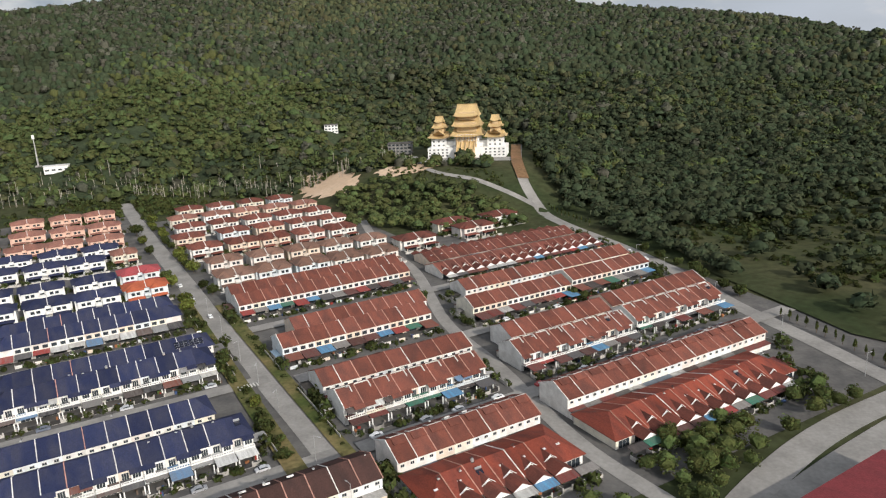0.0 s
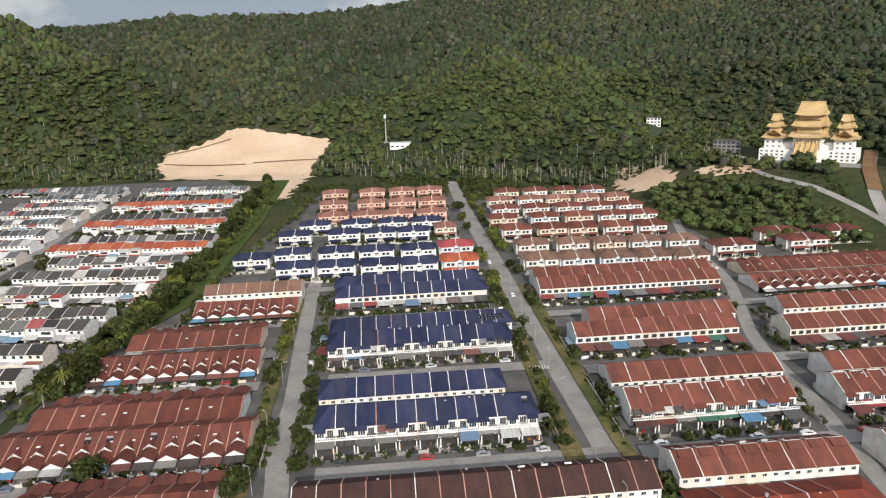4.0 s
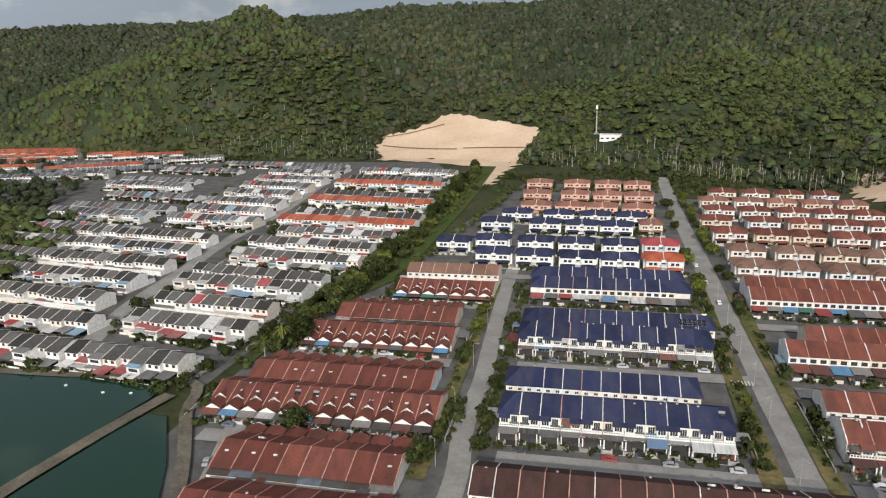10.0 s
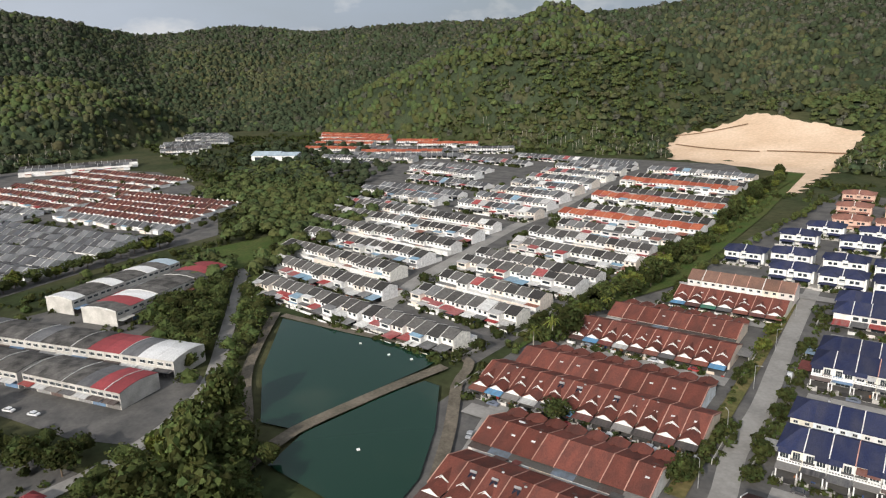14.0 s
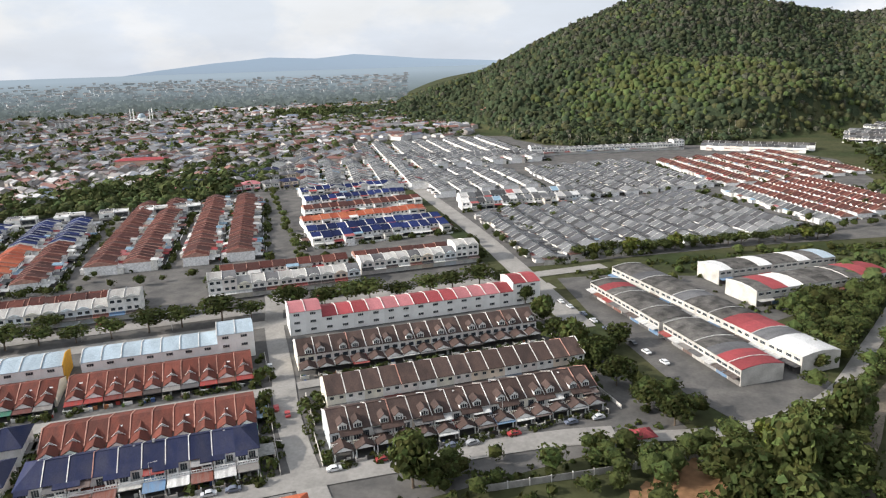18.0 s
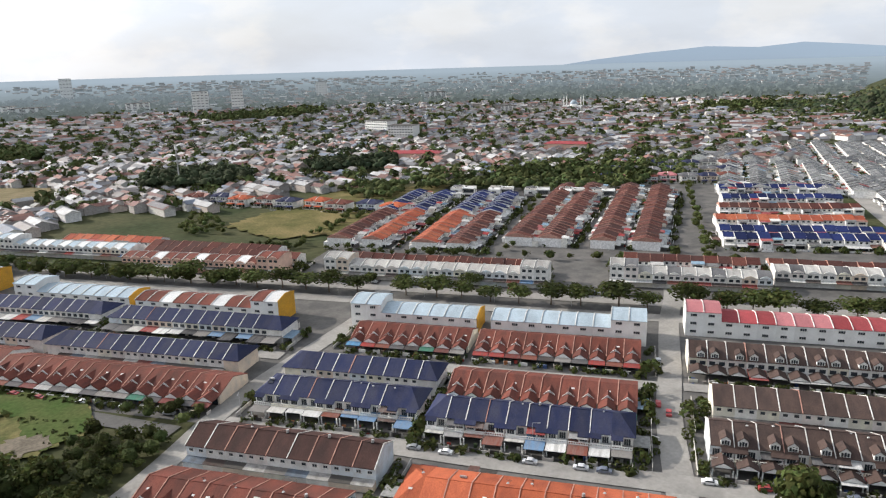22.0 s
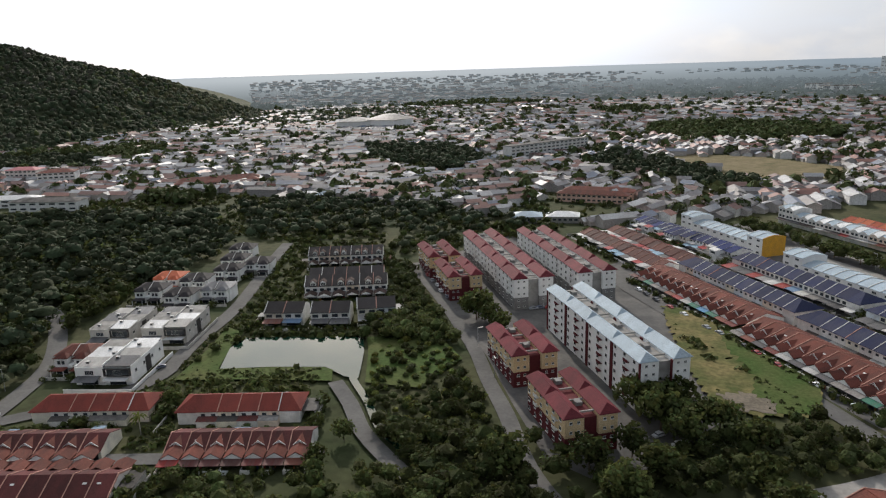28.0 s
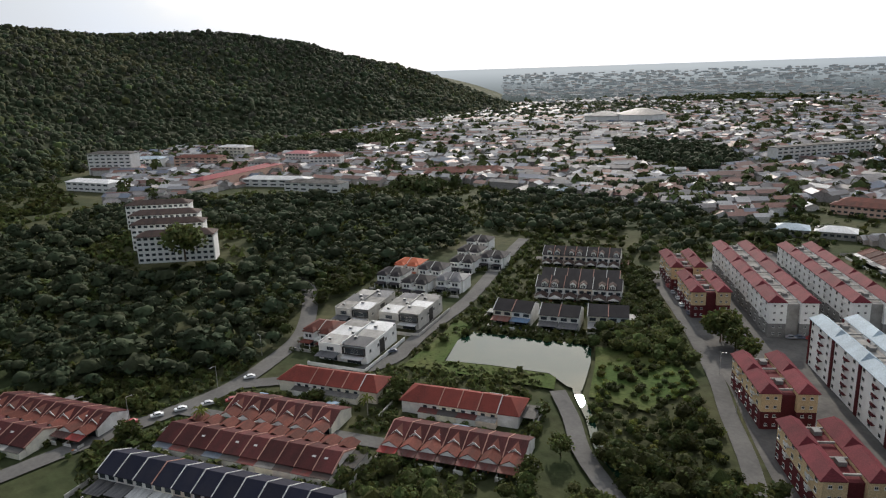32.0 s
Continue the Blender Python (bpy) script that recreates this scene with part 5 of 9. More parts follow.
poly_patch("pavement_grey", [(-345, -125), (-430, -20), (-480, 55), (-640, 75), (-820, 40), (-1000, -120), (-960, -540), (-700, -420)], "pavement", YARD, "pavement", 0.035)
poly_patch("pavement_flats", [(40, -165), (62, -172), (84, -200), (107, -231), (150, -279), (196, -333), (175, -420), (75, -330), (10, -240)], "pavement", "grey parking ground round the flats", "pavement", 0.05)
poly_patch("pavement_works", [(-205, 0), (-232, 27), (-300, -5), (-318, 7), (-378, 62), (-415, 25), (-360, -40), (-350, -75), (-332, -102), (-290, -75), (-225, -25)], "pavement", "worn dark forecourt round the workshops", "pavement", 0.06)
ROAD = "worn grey asphalt road"
for pts, w in (([(-300, 640), (-266, 575), (-218, 489), (-140, 354), (-107, 296), (-80, 254), (-63, 224), (-45, 194), (-28, 164), (-5, 120)], 9.5),
               ([(-250, 350), (-219, 296), (-190, 248), (-164, 207), (-142, 173), (-127, 146), (-111, 124), (-95, 95)], 6.5),
               ([(-62, 490), (-44, 420), (-20, 360), (-4, 283), (15, 235), (24, 208), (36, 177), (52, 150)], 5.5),
               ([(70, 700), (56, 560), (64, 495), (76, 447), (97, 390), (112, 338), (121, 288), (130, 257), (137, 230), (142, 210), (148, 185)], 8.0),
               ([(200, 235), (160, 213), (136, 200), (113, 187), (92, 172), (70, 152), (45, 125)], 9.0),
               ([(160, 203), (120, 177), (98, 162), (80, 148), (60, 128)], 12.0),
               ([(-30, 640), (-15, 560), (24, 530), (51, 509), (64, 495)], 5.0),
               ([(-250, 60), (-290, 102), (-321, 133), (-353, 175), (-395, 229), (-434, 293), (-511, 396), (-553, 450)], 9.0),
               ([(-200, 120), (-175, 95), (-150, 70)], 6.5),
               ([(-400, 60), (-380, 54), (-291, 32), (-237, 16), (-205, -10), (-185, -45), (-165, -75)], 6.0),
               ([xy(S, -330, 298), xy(S, -180, 298), xy(S, -20, 299), xy(S, 150, 300)], 9.0), ([xy(S, -330, 318), xy(S, -180, 318), xy(S, -20, 319), xy(S, 190, 320)], 9.0),
               ([(-700, -430), (-562, -311), (-425, -193), (-339, -125), (-300, -95), (-270, -72)], 12.0),
               ([(-280, -245), (-250, -216), (-222, -193), (-186, -160), (-160, -137), (-135, -111), (-125, -100)], 8.0),
               ([(-190, -350), (-158, -323), (-127, -283), (-96, -259), (-66, -238), (-42, -218), (-15, -190), (20, -160)], 8.0),
               ([(-41, -211), (-77, -172), (-99, -147), (-141, -102), (-177, -60), (-190, -40)], 9.0),
               ([xy(S, -310, 176), xy(S, -200, 172), xy(S, -135, 168)], 7.0), ([xy(S, -320, 231), xy(S, -130, 229)], 7.0), ([xy(S, -118, 231), xy(S, 10, 231)], 7.0),
               ([xy(S, 18, 232), xy(S, 118, 232)], 6.0), ([(200, -335), (182, -313), (150, -278), (115, -236), (98, -212), (82, -191), (60, -160), (25, -130)], 5.5),
               ([(225, -30), (228, -58), (229, -82), (232, -108), (243, -132), (262, -158), (306, -189), (330, -195)], 7.5),
               ([(233, -112), (215, -140), (209, -164), (222, -192), (240, -237), (282, -311), (300, -345)], 7.0), ([(228, -90), (190, -110), (150, -130), (120, -146)], 6.0)):
    flats_side = sum(p[0] for p in pts) > 0 and sum(p[1] for p in pts) < 0
    strip("road", pts, w, "asphalt_dark" if flats_side else "asphalt", "dark grey asphalt road" if flats_side else ROAD, "road")
for u0, u1, v in ((-25, 60, 174), (-26, 58, 236), (-27, 60, 296), (-48, 44, 343), (-115, -48, 172), (-112, -50, 234), (-105, -48, 296)):
    strip("street", [xy(N, u0, v), xy(N, u1, v)], 7.0, "asphalt", "narrow asphalt street between terrace fronts", "road", 0.07)
for u0, u1, v in ((66, 262, 173), (66, 262, 229), (62, 262, 288), (60, 120, 288)):
    strip("street", [xy(N, u0, v), xy(N, u1, v)], 7.0, "asphalt", "narrow asphalt street between terrace fronts", "road", 0.065)
for pts_ in SAND_EDGES:
    strip("terrace_edge", pts_, 2.6, "earth", "low eroded step in the sandy plot", "ground", 0.7)
drape("bare_slope", [(-60, 575), (-30, 596), (-8, 574), (-22, 556), (-48, 556)], "sand", "bare sandy slope below the temple", "ground", 4.0, 0.5)
strip("footpath", [(206, 367), (161, 390), (150, 403), (142, 378), (141, 340), (147, 304), (152, 270), (165, 245)], 2.4, "concrete", "pale winding footpath through the park", "path")
strip("brick_ramp", [(67, 690), (60, 620), (56, 565), (57, 535)], 9.0, "earth", "reddish paved ramp to the temple", "road", 0.3)
poly_patch("grass_verge", [xy(N, 44, 170), xy(N, 50, 170), xy(N, 52, 345), xy(N, 46, 345)], "grass", "grassy verge beside the road", "grass", 0.07)
poly_patch("grass_verge", [xy(N, 60, 125), xy(N, 64, 125), xy(N, 66, 330), xy(N, 60, 330)], "grass", "grassy verge beside the road", "grass", 0.07)
poly_patch("grass_verge", [xy(N, -47, 160), xy(N, -42, 160), xy(N, -44, 330), xy(N, -48, 330)], "grass", "grassy verge beside the road", "grass", 0.07)
# the meadow's darker ground colour stands in for shade lying on it
poly_patch("meadow", [(120, 420), (128, 330), (150, 250), (172, 226), (225, 262), (290, 330), (330, 520), (280, 600), (180, 600)], "ground", "rough green park meadow", "grass", 0.04)
poly_patch("grass_belt", [(-235, 150), (-215, 125), (-330, 345), (-420, 500), (-470, 560), (-445, 570), (-340, 400), (-250, 240)], "lawn", "strip of grass beside the canal", "grass", 0.06)
drape("playing_field", [(-117, -503), (-243, -590), (-330, -550), (-228, -439), (-195, -425), (-135, -443)], "dry_field", "dry grass playing field", "grass", 5.0, 0.95)
drape("vacant_lot", [(59, -316), (21, -298), (-6, -253), (-4, -228), (22, -219), (39, -256)], "grass", "overgrown vacant lot with dry grass", "grass", 2.5, 0.9)
poly_patch("green_field", [(-440, 37), (-459, 91), (-394, 70), (-384, 47)], "lawn", "bright green pond-side field", "grass", 0.08)
for k in range(7):
    t_ = k / 6
    patch("crossing_stripe", 30.0, 46.5 + k * 1.05, 47.0 + k * 1.05, 231, 234.5, "marking", "worn white crossing stripe on the road", "marking", 0.16)
drape("rough_grass", [(30, -300), (21, -298), (-6, -253), (-4, -228), (10, -224), (14, -250), (26, -275)], "lawn", "green overgrown part of the vacant lot", "grass", 2.5, 1.0)
drape("bare_earth", [(24, -232), (16, -236), (8, -232), (6, -226), (18, -223)], "mud", "bare sandy earth in the vacant lot", "ground", 2.0, 1.05)
poly_patch("green_field", [(160, -228), (150, -214), (136, -191), (117, -195), (114, -224), (132, -240)], "lawn", "green grass beside the pond", "grass", 0.07)
poly_patch("pond_verge", [(201, -163.6), (212, -192), (223, -213), (211, -210), (204.5, -196), (193, -177.6), (177, -186.5), (157, -195.5), (153, -195), (147.5, -187), (175, -176)], "lawn", "lush green grass bank of the pond", "grass", 0.16)
drape("yard_earth", [(-159, -30), (-195, -12), (-180, 10), (-150, 0), (-130, -25)], "earth", "bare earth yard behind a wall", "ground", 2.5, 0.9)
poly_patch("clearing", [(273, 592), (305, 585), (290, 545), (265, 558)], "earth", "bare reddish clearing", "ground", 6.5)
drape("open_ground", [(165, -858), (60, -850), (-11, -801), (-17, -725), (29, -690), (95, -712), (150, -800)], "bare_earth", "ochre bare ground dotted with low growth", "grass", 6.0, 0.9)
P1 = [(-296, 57), (-253, 86), (-224, 101), (-219, 92), (-213, 76), (-207, 60), (-198, 37), (-206, 30), (-245, 38)]
P2 = [(-180, 27), (-193, 40), (-200, 58), (-206, 74), (-209, 87), (-203, 90), (-176, 76), (-155, 62), (-140, 45)]
P3 = [(192.6, -178), (204, -195), (206, -206), (184, -217), (162, -228), (152, -214), (144, -200), (140, -192.5), (146, -192), (157, -196), (177, -187)]
for p, lab in ((P1, "still dark green fish pond"), (P2, "still dark green fish pond"), (P3, "shallow pond mirroring the sky")):
    poly_patch("pond", p, "water", lab, "water", 0.10)
strip("bund", [(-216, 98), (-210, 78), (-203, 58), (-195, 38), (-184, 24), (-170, 10)], 5.0, "mud", "earthen bund between the ponds", "ground", 0.5)
strip("pond_bank", [(-300, 58), (-264, 80), (-222, 108), (-200, 95), (-174, 80), (-150, 64)], 4.0, "mud", "pale earth bank of the pond", "ground", 0.25)
strip("pond_bank", [(-305, 56), (-250, 34), (-208, 26), (-190, 18)], 4.0, "mud", "earth bank of the pond", "ground", 0.22)
strip("drain", [(146, -197), (141, -191), (127, -179), (114, -166), (101, -158)], 2.6, "water", "narrow concrete drain with water", "water", 0.12)
strip("lane", [(146, -187), (131, -175), (117.5, -162), (104, -153), (92, -146)], 5.5, "asphalt_dark", "concrete lane beside the drain", "road", 0.1)

# ---- estates: rows of houses on their own grids ----
for v, near, u0, u1 in ((189.3, True, -26, 40), (208.3, False, -26.5, 33.5), (251, True, -27, 43), (266.5, False, -27, 46), (310.6, True, -28, 42), (326.6, False, -29, 41)):
    row(N, u0, u1, v + 0.5, "blue", near, 2 if v < 300 else 1)
row(N, -28, 62, 148, "darkb", False, 2)
for u0, u1, v, st, near in ((126, 205, 131, "rust1", True), (127, 220, 153, "red", False), (135, 188, 188, "red", True), (192, 242, 191, "red", True),
                            (142, 192, 204, "red", False), (195, 251, 207, "red", False), (148, 201, 240, "red", True), (205, 254, 244, "red", True), (158, 258, 262, "red", False), (167, 270, 300, "single", True), (172, 272, 322, "single", False)):
    row(N, u0, u1, v + 0.5, st, near, 2 if v < 192 else 1)
for u0, u1, v, st, near in ((68, 114, 131, "rust1", True), (68, 115, 151, "red", False), (68, 120, 188, "red", True), (68, 126, 206, "red", False),
                            (67, 131, 246, "red", True), (77, 137, 261, "red", False), (66, 152, 306, "red", True), (67, 155, 322, "red", False)):
    row(N, u0, u1, v + 0.5, st, near, 2 if v < 192 else 1)
for u0, u1, v, st, near in ((-98, -46, 128, "single", True), (-100, -48, 152, "single", False), (-120, -45, 187, "single", True), (-116, -51, 205, "single", False), (-111, -52, 245, "single", True), (-107, -55, 268, "single", False), (-91, -45, 306, "single", True), (-91, -45, 326, "tan", False)):
    row(N, u0, u1, v + 0.5, st, near, 2 if v < 192 else 1)
for u0, u1, v, st, near in ((22, 108, 184, "brown", True), (25, 117, 208, "brown", False), (20, 115, 244, "brown", True), (-58, 2, 184, "blue", True), (-117, -62, 187.5, "blue", True), (-118, -62, 208, "blue", False),
                            (-58, 3, 208, "single", True), (-108, -60, 246, "single", True), (-57, 4, 246, "single", True), (-120, -63, 153, "darkb", False), (-55, 12, 143, "orange1", False), (-120, -66, 128, "single", True)):
    row(S, u0, u1, v + 0.5, st, near, 2 if v < 200 and u0 > -130 else 1)
for u0, u1, v, st, near in ((-309, -229, 191, "single", True), (-226, -131, 187, "single", True), (-308, -227, 212, "blue", False), (-222, -137, 209, "blue", False), (-306, -225, 243, "blue", True), (-219, -136, 240.5, "blue", True)):
    row(S, u0, u1, v + 0.5, st, near, 1)
# rows of the quarter with the pond
J = 207.0
for x, y, l, st, near in ((199, -55, 70, "navy", True), (209, -75, 60, "wine", False), (212, -98.5, 39, "wine", True), (218, -121.5, 38, "scarlet", False), (174, -141.5, 39, "scarlet", False), (160, -124, 42, "wine", True), (272, -42, 48, "wine", True), (278, -22, 50, "wine", False)):
    row_xy(J, x, y, l, st, near, 1)
for x, y, l, a, near in ((217, -259, 40, 211.0, True), (226, -274, 38, 211.0, False), (252, -306, 42, 210.0, True)):
    row_xy(a, x, y, l, "darkd" if near else "dark", near, 1, None)
for x, y, a in ((210, -222.5, 204), (191, -230.5, 208), (175, -243, 214)):
    row_xy(a, x, y, 17, "dark", True, 1, 2)
# the white quarter and its orange rows
for u0, u1, v, near in ((-217, -167, 187, True), (-221, -164, 223, True), (-228, -168, 246, False), (-238, -166, 274, True), (-241, -166, 290, False), (-240, -162, 323, True), (-248, -168, 350, False), (-245, -167, 378, True),
                        (-296, -218, 186, True), (-320, -233, 212, True), (-345, -252, 238, False), (-364, -258, 266, True), (-392, -262, 293, False), (-412, -268, 322, True), (-426, -275, 348, False)):
    terrace_row(WE, *xy(WE, u0, v), u1 - u0, "darkgrey_i", True, 10.0, near)
for u0, u1, v, roof, two in ((-264, -165, 410, "orange_i", True), (-268, -172, 440, "darkgrey_i", False), (-278, -178, 478, "orange_i", True), (-284, -186, 512, "darkgrey_i", False), (-293, -196, 552, "orange_i", True), (-298, -202, 586, "darkgrey_i", False), (-302, -206, 620, "grey_i", True)):
    terrace_row(WE, *xy(WE, u0, v), u1 - u0, roof, two, 12.0, True, not two)
for u0, u1, v, two in ((-425, -350, 362, False), (-455, -365, 395, True), (-462, -370, 424, False), (-470, -380, 470, False), (-505, -420, 505, True), (-520, -435, 540, False), (-522, -430, 600, False),
                       (-345, -275, 395, True), (-352, -285, 425, True), (-358, -292, 455, True), (-365, -300, 490, True), (-372, -306, 525, True), (-380, -312, 560, True), (-390, -318, 595, True), (-396, -325, 630, False), (-480, -335, 650, False)):
    terrace_row(WE, *xy(WE, u0, v), u1 - u0, "grey_i", two, 12.0, True, not two)
# the grey quarter west of the wide street
for i, u in enumerate((172, 190, 205, 220, 236, 251, 266, 282, 297, 312, 327, 342)):
    terrace_row(219.0, *xy(S, u, 338 + (i % 3) * 4), 126, "grey_i", False, 10.0, True, True, 6.4, False, "grey_i")
for i, u in enumerate((374, 390, 408, 424, 442, 458)):
    terrace_row(215.0, *xy(S, u, 346 + i * 2), 122, "maroon_i" if i > 0 else "grey_i", False, 10.5, True, False, 5.6, True)
for i, u in enumerate((285, 302, 320, 338, 356, 374, 392)):
    terrace_row(217.0, *xy(S, u, 488), 165, "grey_i", False, 11.0, True, True, 6.4, False, "grey_i")
for i, u in enumerate((412, 432, 455, 478, 500, 525, 548)):
    terrace_row(212.0, *xy(S, u, 482), 150, "maroon_i", False, 10.5, True, False, 5.6, True)
for u in (182, 200, 218, 238, 258):
    terrace_row(219.0, *xy(S, u, 545), 125, "grey_i", True, 11.5, True, True, 6.4, False, "grey_i")
for u in (228, 246, 266, 290, 312, 336):
    terrace_row(219.0, *xy(S, u, 700), 240, "grey_i", True, 11.5, True, True, 6.4, False, "grey_i")
terrace_row(128.0, *xy(S, 177, 515), 94, "grey_i", True, 12.0, True)
terrace_row(128.0, *xy(S, 170, 492), 100, "grey_i", True, 11.0, True)
# north of the avenue
for u, roofs in ((-171, ("maroon_i", "blue_i")), (-148, ("orange_i", "blue_i")), (-116, ("orange_i", "blue_i")), (-94, ("maroon_i", "blue_i"))):
    terrace_row(223.0, *xy(S, u, 392), 88, roofs[0], True, 13.0, True)
    terrace_row(223.0, *xy(S, u + 1, 482), 78, roofs[1], True, 13.0, True)
for u in (-62, -42, -11, 13):
    terrace_row(220.0, *xy(S, u, 412), 195, "maroon_i", True, 14.0, True)
for u0, u1, v, roof in ((50, 140, 428, "blue_i"), (50, 142, 448, "blue_i"), (51, 140, 480, "orange_i"), (57, 148, 520, "maroon_i"), (62, 145, 556, "blue_i"), (64, 148, 600, "blue_i")):
    terrace_row(138.0, *xy(S, u0, v), u1 - u0, roof, True, 13.0, True)
for u0, u1, v in ((-158, -52, 350), (-98, -46, 348), (-5, 62, 372), (66, 120, 372), (-281, -181, 345)):
    terrace_row(S, *xy(S, u0, v), u1 - u0, "maroon_i", True, 11.0, True)
for u0, u1, v, roof, two in ((-356, -286, 364, "orange_i", True), (-286, -200, 357, "maroon_i", True), (-410, -354, 248, "blue_i", True), (-384, -315, 250, "blue_i", True), (-400, -312, 203, "maroon_i", False), (-400, -316, 222, "maroon_i", False)):
    terrace_row(S, *xy(S, u0, v), u1 - u0, roof, two, 13.0, True)


def quarter(theta, x, y, length, n, gap, roofs, two=True, depth=12.0, tight=False):
    """Rows one behind another."""
    c, q = math.cos(radians(theta)), math.sin(radians(theta))
    for i in range(n):
        o = random.uniform(-6, 6)
        terrace_row(theta, x - q * gap * i + c * o, y + c * gap * i + q * o, length * random.uniform(0.85, 1.0), roofs[i % len(roofs)], two, depth, True, not two, 6.4, False, "grey_i" if tight else "awn_i", tight)


quarter(217.0, -560, -268, 190, 6, 24, ("grey_i",), True, 13)
quarter(217.0, -700, -375, 190, 7, 25, ("grey_i", "grey_i", "darkgrey_i"), True, 13)
quarter(300.0, -790, -268, 170, 2, 22, ("grey_i",), True, 13)
quarter(268.0, -905, 16, 120, 2, 26, ("darkgrey_i", "grey_i"), True, 13)
# the orange and grey rows under the west hill, the white ones in its bay
for x0, y0, x1, y1, roof, two in ((-1068, 288, -975, 362, "orange_i", True), (-1034, 278, -948, 350, "orange_i", True), (-983, 266, -915, 342, "orange_i", True), (-948, 246, -890, 308, "orange_i", True),
                                  (-900, 220, -848, 271, "orange_i", True), (-818, 268, -762, 350, "orange_i", True), (-856, 358, -808, 422, "orange_i", True), (-905, 348, -868, 392, "orange_i", True),
                                  (-870, 275, -800, 352, "grey_i", False), (-845, 232, -800, 276, "grey_i", False), (-800, 215, -738, 274, "grey_i", True), (-822, 316, -775, 384, "grey_i", False),
                                  (-775, 205, -722, 248, "grey_i", False), (-778, 290, -730, 362, "grey_i", False), (-775, 380, -735, 432, "grey_i", True), (-770, 262, -728, 300, "grey_i", True),
                                  (-1205, 110, -1165, 160, "grey_i", True), (-1178, 100, -1123, 159, "grey_i", True), (-1140, 84, -1085, 153, "grey_i", True), (-1074, 62, -1048, 147, "grey_i", True),
                                  (-1040, 55, -1020, 118, "grey_i", True), (-981, 52, -973, 98, "grey_i", True), (-1010, 60, -996, 112, "darkgrey_i", True)):
    terrace_row(math.degrees(math.atan2(y1 - y0, x1 - x0)), x0, y0, math.hypot(x1 - x0, y1 - y0), roof, two, 12.0, True, not two, 6.4, False, "grey_i")
DEPOT = math.degrees(math.atan2(46, 33))
thing("depot", [("wall", Geo("plaster_white", "glass").box(0, 0, 0, 56, 26, 6.0).box(4, -0.06, 0.1, 12, -0.02, 4.2, 1).box(22, -0.06, 0.1, 30, -0.02, 4.2, 1).mesh("wall")),
                ("roof", Geo("sheet_pale").prism([(-1, 5.9), (13, 9.6), (27, 5.9), (27, 6.1), (13, 9.85), (-1, 6.1)], -0.8, 34.0).prism([(-1, 5.9), (13, 8.6), (27, 5.9), (27, 6.1), (13, 8.85), (-1, 6.1)], 34.02, 56.8).mesh("roof"))],
      pose(-857, 145, 0, 0, 0, DEPOT), "low white depot with pale blue metal roof", "depot", solid=True)
CLEAR.append((DEPOT, -857 * math.cos(radians(DEPOT)) + 145 * math.sin(radians(DEPOT)) - 4, -857 * math.cos(radians(DEPOT)) + 145 * math.sin(radians(DEPOT)) + 60, 857 * math.sin(radians(DEPOT)) + 145 * math.cos(radians(DEPOT)) - 14, 857 * math.sin(radians(DEPOT)) + 145 * math.cos(radians(DEPOT)) + 28))


# ---- semi-detached houses ----
def semi_mesh(kind, roofm, wallm):
    L, D, ze, zr = 18.0, 11.0, 6.4, 8.5
    if kind == "wall":
        return cached(("semiw", wallm), lambda: Geo(wallm, "glass").box(0, 0, 0, L, D, ze).box(1.0, -2.6, 0, 7.4, 0, 6.2).box(L - 7.4, -2.6, 0, L - 1.0, 0, 6.2).box(2.4, -2.68, 3.9, 3.9, -2.62, 5.3, 1).box(4.5, -2.68, 3.9, 6.0, -2.62, 5.3, 1).box(L - 6.0, -2.68, 3.9, L - 4.5, -2.62, 5.3, 1).box(L - 3.9, -2.68, 3.9, L - 2.4, -2.62, 5.3, 1).box(1.4, -2.67, 0.2, 7.0, -2.62, 2.5, 1).box(L - 7.0, -2.67, 0.2, L - 1.4, -2.62, 2.5, 1).box(7.7, -3.2, 2.9, 10.3, 0, 3.9).box(8.0, -0.08, 3.4, 10.0, -0.02, 4.7, 1).mesh("wall"))
    if kind == "roof":
        return cached(("semir", roofm), lambda: Geo(roofm, "cap").prism([(-0.7, 6.45), (-0.7, 6.8), (5.5, 8.95), (11.7, 6.8), (11.7, 6.45)], 8.85, 9.15, 1).hip(-0.7, L + 0.7, -0.7, D + 0.7, ze, zr, 0.2).hip(0.5, 7.9, -3.1, 2.2, 6.2, 7.6, 0.16).hip(L - 7.9, L - 0.5, -3.1, 2.2, 6.2, 7.6, 0.16).mesh("roof"))
    if kind == "porch":
        return cached(("semip", roofm), lambda: Geo(roofm, "plaster").hip(0.7, 7.7, -6.4, -2.5, 2.7, 3.5, 0.14).box(0.9, -6.2, 0, 1.2, -5.9, 2.7, 1).box(7.2, -6.2, 0, 7.5, -5.9, 2.7, 1).mesh("porch_roof"))
    return cached(("semig", roofm), lambda: Geo(roofm).hip(0.6, 7.8, -3.0, 1.5, 5.2, 6.6, 0.16).mesh("bay_roof"))


SEMIS = []


